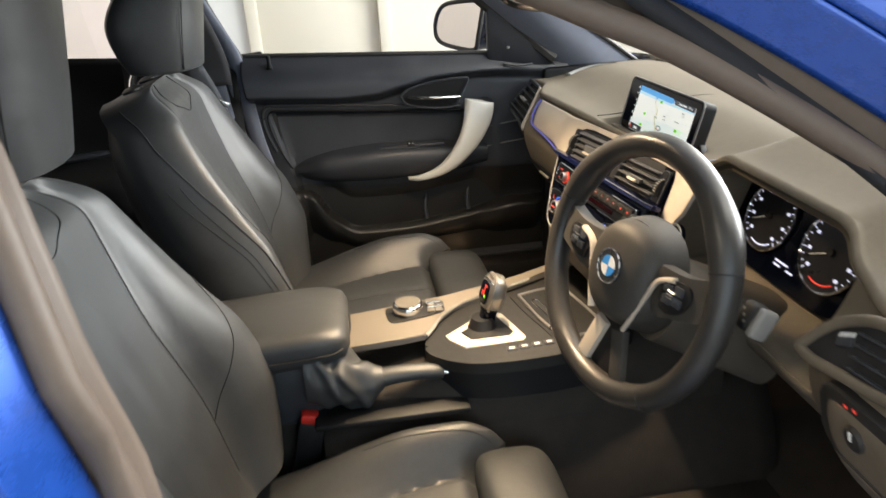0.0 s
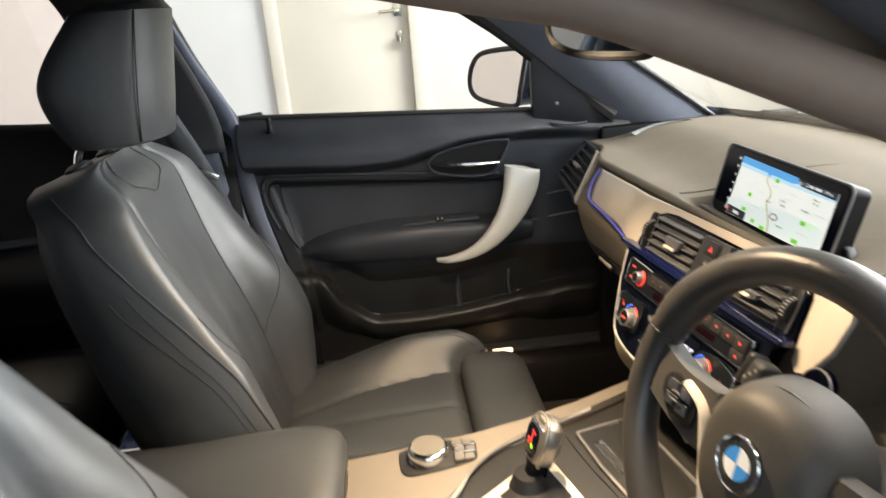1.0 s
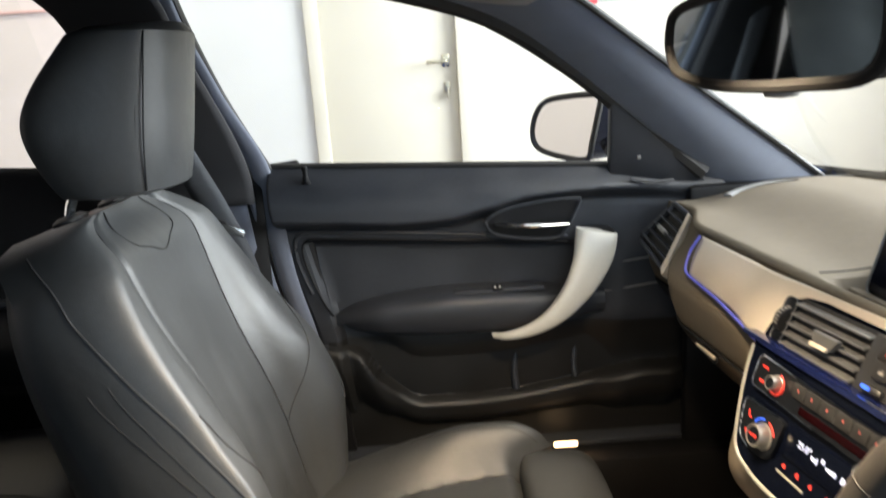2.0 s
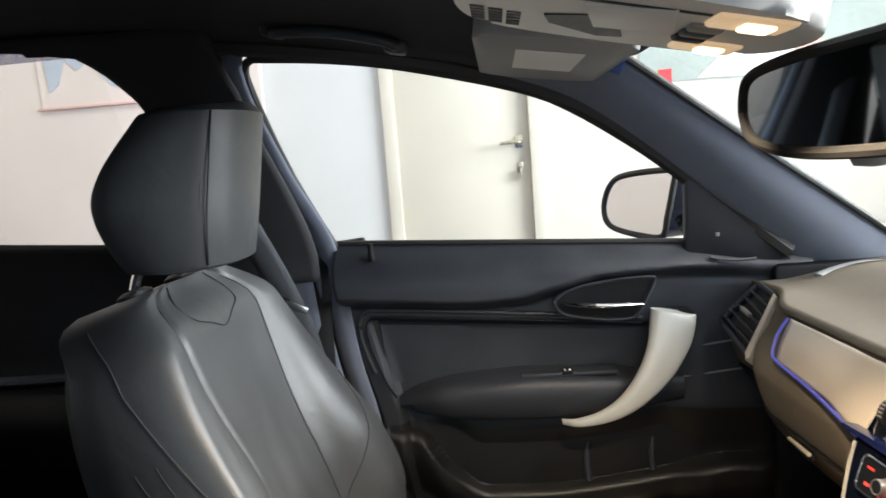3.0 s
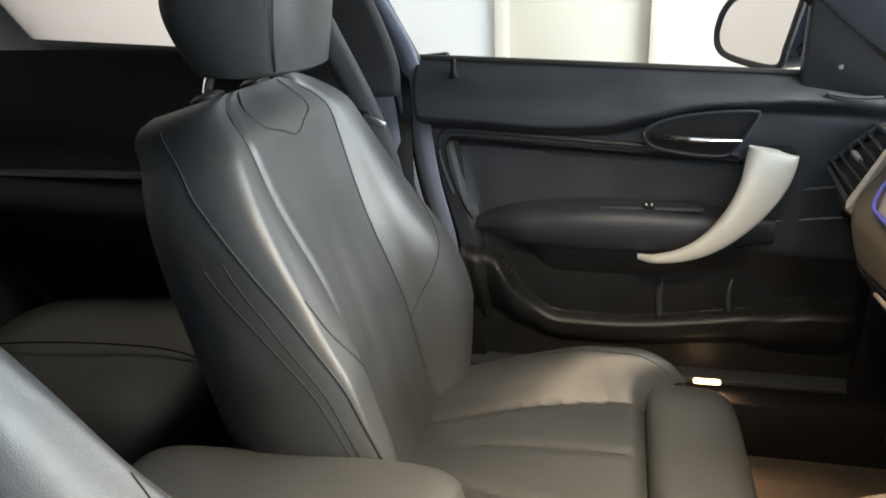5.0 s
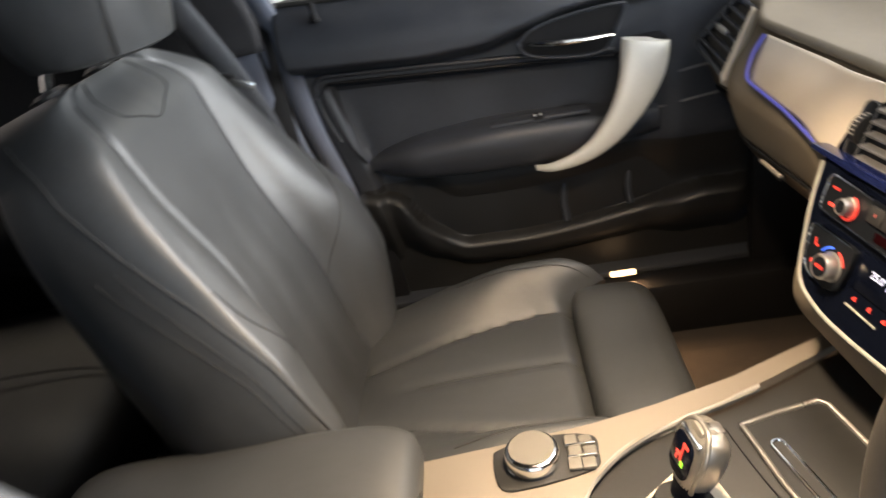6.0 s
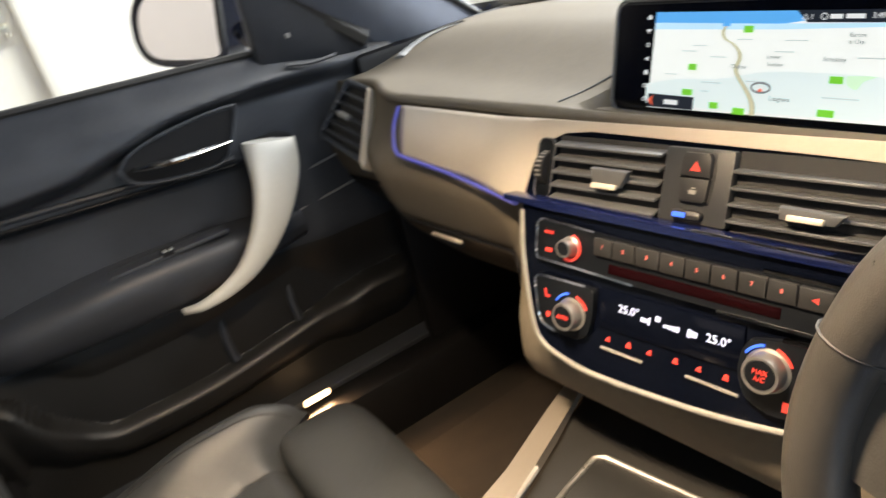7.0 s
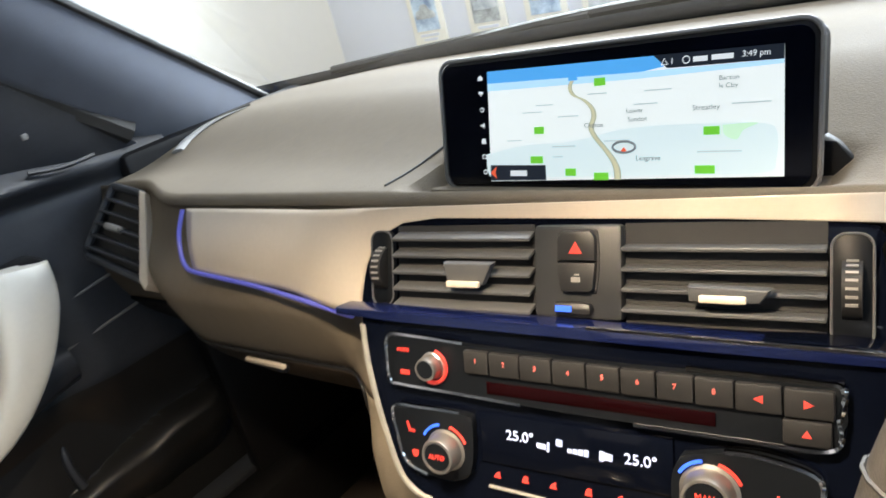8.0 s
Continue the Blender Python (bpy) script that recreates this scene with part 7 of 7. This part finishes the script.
part("knob_pad", cyl(0.0235, 0.001, Matrix.Translation((0.191, 0.028, 0.6038)), 40), KEYGREY, kn, "grey touch pad")
for kx, ky in ((0.232, 0.057), (0.247, 0.054), (0.235, 0.040), (0.250, 0.038), (0.233, 0.024), (0.247, 0.023)):
    part("controller_key", rbox(0.0135, 0.0145, 0.005, (kx, ky - 0.012, 0.588 + 0.045 * (kx - 0.19)), 0.0015), KEYGREY, rc)
for ky in (0.032, 0.048):
    part("key_divider", rbox(0.030, 0.0022, 0.004, (0.241, ky - 0.012, 0.5925), 0.0008), CHROME, rc)

# gear selector
gs = thing("gear_selector", (0.325, CY - 0.01, 0.575), "black gear selector with bright edges and lit pattern", "gear lever")
GM = frame_pose((0.320, CY - 0.010, 0.566), (0.15, -0.98, 0), (0.27, 0.12, 0.95))
part("boot", turned([(0.030, 0), (0.025, 0.008), (0.019, 0.024), (0, 0.024)], Matrix.Translation((0.318, CY - 0.012, 0.572)), 28), DARK, gs)


def grip(u, v):
    """The grip: a narrow neck that widens to a flat-fronted head."""
    a = 2 * math.pi * u
    c, n = math.cos(a), math.sin(a)
    w = val([(0, 0.014), (0.30, 0.0135), (0.55, 0.021), (0.80, 0.0255), (0.95, 0.0230), (1, 0.014)], v)
    d = val([(0, 0.015), (0.30, 0.014), (0.60, 0.018), (0.88, 0.017), (1, 0.009)], v)
    p = Vector((w * abs(c) ** 0.7 * math.copysign(1, c), 0.108 * v, d * abs(n) ** 0.7 * math.copysign(1, n)))
    return GM @ p


GRIPMETAL = material("grip_metal", (0.30, 0.285, 0.26), 0.36, metal=0.8, var=0.02, rvar=0.02)
part("lever", surf(lambda u, v: grip(u, 0.46 * v), 28, 14, loop=True, caps=True), GLOSS, gs, "gloss black neck")
part("head", surf(lambda u, v: grip(u, 0.44 + 0.56 * v), 32, 20, loop=True, caps=True), GRIPMETAL, gs, "satin metal selector head")
for sg in (1, -1):
    part("lever_edge", sweep([GM @ Vector((sg * x, y, z)) for x, y, z in ((0.015, 0.045, 0.008), (0.0215, 0.065, 0.011), (0.0245, 0.090, 0.011), (0.014, 0.1075, 0.008), (0.0, 0.109, 0.006))], 0.0026, 10, 24), GRIPMETAL, gs, "bright edge of the grip")
part("lever_cap", rbox(0.016, 0.006, 0.020, (0, 0, 0), 0.003, turn=GM @ Matrix.Translation((0.0, 0.1065, -0.002))), KNOB, gs)
part("pattern_field", prism(rounded(0.034, 0.042, 0.011), GM @ Matrix.Translation((-0.002, 0.075, 0.0165)), 0.0018, 0.0006), GLOSS, gs)
part("head_bar", rbox(0.036, 0.004, 0.006, (0, 0, 0), 0.0015, turn=GM @ Matrix.Translation((0.0, 0.0985, 0.0140))), CHROME, gs)
part("release_key", rbox(0.022, 0.010, 0.018, (0, 0, 0), 0.004, turn=GM @ Matrix.Translation((0.0, 0.1045, 0.004))), KEYGREY, gs)
for px, py, w, h in ((0.0, 0.080, 0.003, 0.020), (-0.004, 0.075, 0.010, 0.003), (0.004, 0.088, 0.008, 0.003), (-0.007, 0.070, 0.003, 0.004)):
    part("pattern_mark", rbox(w, h, 0.001, (0, 0, 0), 0, turn=GM @ Matrix.Translation((px, py, 0.0186))), G_RED, gs)
part("pattern_light", rbox(0.0045, 0.0045, 0.001, (0, 0, 0), 0, turn=GM @ Matrix.Translation((0.004, 0.069, 0.0186))), G_GREEN, gs)


def arm_pt(u, v):
    """Armrest lid: a padded slab with rounded nose."""
    a = 2 * math.pi * u
    c, n = math.cos(a), math.sin(a)
    end = math.sqrt(max(0.0, 1 - abs(2 * v - 1) ** 7))
    x = -0.30 + 0.382 * v
    y = CY - 0.018 + (0.103 * (0.70 + 0.30 * end)) * abs(c) ** 0.42 * math.copysign(1, c)
    z = 0.612 + (0.036 * (0.35 + 0.65 * end)) * abs(n) ** 0.55 * math.copysign(1, n) + 0.012 * sm(0.0, 1.0, v)
    return x, y, z


part("armrest", surf(arm_pt, 48, 48, loop=True, caps=True), LEATHER, con, "padded black leather armrest")
part("armrest_seam", sweep([(-0.28, CY - 0.119, 0.608), (-0.15, CY - 0.1225, 0.612), (0.02, CY - 0.1225, 0.618), (0.067, CY - 0.112, 0.622), (0.0825, CY - 0.06, 0.624), (0.0835, CY, 0.625)], 0.0016, 6, 40), THREAD, con)
part("armrest_box", rbox(0.34, 0.17, 0.14, (-0.13, CY - 0.01, 0.540), 0.02), PLASTIC, con)

# ---- handbrake ----
hb = thing("handbrake", (0.10, -0.125, 0.50), "leather handbrake lever with a folded gaiter", "handbrake")


def gaiter(u, v):
    """Leather sleeve that tapers forward from under the armrest to the lever's collar, sagging in folds."""
    a = 2 * math.pi * u
    x = 0.004 + 0.126 * v
    zc = val([(0, 0.572), (0.4, 0.560), (0.75, 0.543), (1, 0.549)], v)
    rz = val([(0, 0.052), (0.35, 0.056), (0.7, 0.043), (0.9, 0.026), (1, 0.019)], v)
    ry = val([(0, 0.034), (0.5, 0.036), (0.85, 0.026), (1, 0.018)], v)
    live = math.sin(math.pi * min(1, v * 1.05))
    fold = 1 + live * (0.10 * math.sin(3 * a + 11 * v) + 0.07 * math.sin(22 * v + 2.5 * math.sin(a)) + 0.04 * math.sin(7 * a - 9 * v))
    return x + 0.010 * live * math.sin(2 * a), -0.130 + ry * fold * math.cos(a), max(0.503, zc + rz * fold * math.sin(a))


part("gaiter", surf(gaiter, 72, 48, loop=True, caps=True), LEATHER, hb, "creased leather gaiter")
part("grip", sweep([(0.124, -0.130, 0.549), (0.150, -0.130, 0.552), (0.195, -0.129, 0.551), (0.232, -0.128, 0.545)], [(0, 0.018), (0.3, 0.0165), (0.8, 0.0145), (1, 0.012)], 16, 16, flat=0.9), LEATHER, hb, "leather grip")
part("grip_button", cyl(0.006, 0.010, look((0.233, -0.128, 0.545), (0.20, -0.128, 0.550)), 16), CHROME, hb)
part("handbrake_plate", rbox(0.26, 0.10, 0.012, (0.14, -0.128, 0.495), 0.004), DARK, hb)

# ---- mats ----
solo("floor_mat", rbox(0.46, 0.44, 0.012, (0.60, -0.36, 0.285), 0.005), CARPET, "dark brown carpet mat in the driver's footwell", "floor mat", group="floor mats")
solo("floor_mat", rbox(0.46, 0.44, 0.012, (0.62, 0.32, 0.285), 0.005), CARPET, "dark brown carpet mat in the passenger footwell", "floor mat", group="floor mats")

# ---- overhead ----
rv = thing("rearview_mirror", (0.43, -0.04, 1.24), "black-framed rear-view mirror on the windscreen", "mirror")
RM = frame_pose((0.410, -0.062, 1.155), (0.20, -1, 0.02), (-0.04, 0, 1))
ro = smooth_outline([(-0.122, 0.0), (-0.112, 0.026), (-0.06, 0.035), (0.05, 0.037), (0.112, 0.034), (0.124, 0.012), (0.112, -0.028), (0.05, -0.036), (-0.05, -0.036), (-0.108, -0.024)], 56)
part("casing", prism(ro, on(RM, 0, 0, -0.032), 0.036, 0.004), REAR, rv)
part("casing_rim", sweep([RM @ Vector((x * 0.985, y * 0.97, 0.004)) for x, y in ro + [ro[0]]], 0.005, 8, 56, straight=True), REAR, rv)
part("mirror_glass", prism([(0.93 * x, 0.88 * y) for x, y in ro], on(RM, 0, 0, 0.0042), 0.0008), DIM_MIRROR, rv, "darkened mirror glass")
part("mirror_stalk", sweep([(0.435, -0.045, 1.165), (0.455, -0.042, 1.19), (0.475, -0.04, 1.205), (0.485, -0.04, 1.212)], 0.014, 10, 10), DARK, rv)
part("sensor_pod", rbox(0.05, 0.05, 0.025, (0.50, -0.04, 1.20), 0.01, turn=Matrix.Rotation(radians(33), 4, "Y")), DARK, rv)
part("rain_sensor", join(sweep([(0.478, -0.036, 1.205), (0.484, 0.0, 1.17), (0.482, 0.036, 1.128)], 0.006, 8, 10), turned([(0.0, -0.012), (0.014, -0.010), (0.019, 0.0), (0.014, 0.010), (0, 0.012)], pose(0.481, 0.044, 1.112), 20)), GREY_PLASTIC, rv, "small grey sensor head")
sv = thing("sun_visor", (0.23, 0.33, 1.25), "grey sun visor folded up, with a pale label", "sun visor")
VM = frame_pose((0.240, 0.325, 1.246), (0, 1, 0.0), (1, 0, -0.16))
part("visor_flap", prism(rounded(0.40, 0.165, 0.035), on(VM, 0, 0, -0.008), 0.018, 0.006), VISOR, sv)
part("visor_label", rbox(0.17, 0.075, 0.001, (0, 0, 0), 0, turn=on(VM, -0.02, 0.0, 0.0105)), LABEL, sv, "pale printed label")
part("visor_pivot", cyl(0.008, 0.03, Matrix.Translation((0.30, 0.50, 1.245)), 12), DARK, sv)
ohc = thing("overhead_console", (0.28, MID, 1.22), "grey overhead console with lit warm reading lamps", "lamp")
OM = frame_pose((0.262, MID, 1.2245), (0, 1, 0), (1, 0, -0.22))
HOUSING = material("console_housing", (0.68, 0.66, 0.62), 0.5, var=0.06, bump=0.15, bscale=700)
shell = smooth_outline([(-0.088, 0.085), (-0.06, 0.125), (0.0, 0.138), (0.06, 0.125), (0.088, 0.085), (0.094, 0.0), (0.088, -0.07), (0.06, -0.105), (0.0, -0.115), (-0.06, -0.105), (-0.088, -0.07), (-0.094, 0.0)], 60)
part("console_shell", prism(shell, on(OM, 0, 0, -0.035), 0.035, 0.012, 3), HOUSING, ohc, "pale grey lamp housing")
part("switch_recess", prism([(-0.03, 0.012), (0.052, 0.030), (0.060, 0.010), (0.03, -0.030), (0.0, -0.036)], on(OM, 0.006, -0.012, 0.0), 0.0012), DARK, ohc)
part("storage_flap", rbox(0.075, 0.060, 0.003, (0, 0, 0), 0.001, turn=on(OM, -0.02, 0.012, 0.001) @ Matrix.Rotation(radians(12), 4, "Z")), HOUSING, ohc, "ajar grey flap")
part("panel_gap", rbox(0.005, 0.13, 0.0008, (0, 0, 0), 0, turn=on(OM, -0.060, -0.01, 0.0004)), DARK, ohc)
for sx, mt in ((-0.022, GREY_PLASTIC), (0.0, PLASTIC), (0.022, DARK)):
    part("map_switch", rbox(0.018, 0.024, 0.006, (0, 0, 0), 0.003, turn=on(OM, sx, 0.062, 0.001)), mt, ohc)
for sx in (-0.052, 0.052):
    part("lamp_lens", rbox(0.040, 0.050, 0.006, (0, 0, 0), 0.004, turn=on(OM, sx, 0.082, 0.0)), G_LENS, ohc, "frosted reading lamp lens")
    part("bulb", rbox(0.022, 0.020, 0.004, (0, 0, 0), 0.002, turn=on(OM, sx, 0.086, 0.0035)), G_LAMP, ohc, "lit warm bulb")
# slotted grille at the rear end
for k in range(5):
    for j in range(3):
        part("grille_slot", rbox(0.007, 0.011, 0.001, (0, 0, 0), 0, turn=on(OM, 0.066 - 0.012 * k - 0.003 * j, -0.070 - 0.014 * j, 0.0003)), DARK, ohc)
for ly, ty, tx, watts in ((0.022, 0.33, 0.15, 4.0), (-0.082, -0.38, 0.32, 4.8)):
    dome = bpy.data.lights.new("reading_lamp", "AREA")
    dome.shape, dome.size, dome.size_y, dome.energy, dome.color, dome.spread = "RECTANGLE", 0.04, 0.03, watts, (1.0, 0.77, 0.52), radians(108)
    new("reading_lamp", dome).matrix_world = look((0.335, ly, 1.190), (tx, 0.46 * ty, 0.50))
gh = thing("roof_grab_handle", (-0.05, 0.49, 1.31), "black roof grab handle above the passenger door", "handle")
part("grip", sweep([(-0.150, 0.512, 1.349), (-0.140, 0.480, 1.330), (-0.118, 0.468, 1.327), (-0.05, 0.466, 1.320), (0.02, 0.466, 1.303), (0.040, 0.478, 1.296), (0.050, 0.515, 1.313)], 0.0085, 12, 40), PLASTIC, gh)
for hx, hz in ((-0.142, 1.333), (0.038, 1.294)):
    part("mount", rbox(0.034, 0.040, 0.026, (hx, 0.495, hz + 0.004), 0.008, turn=Matrix.Rotation(radians(12), 4, "Y")), PLASTIC, gh)
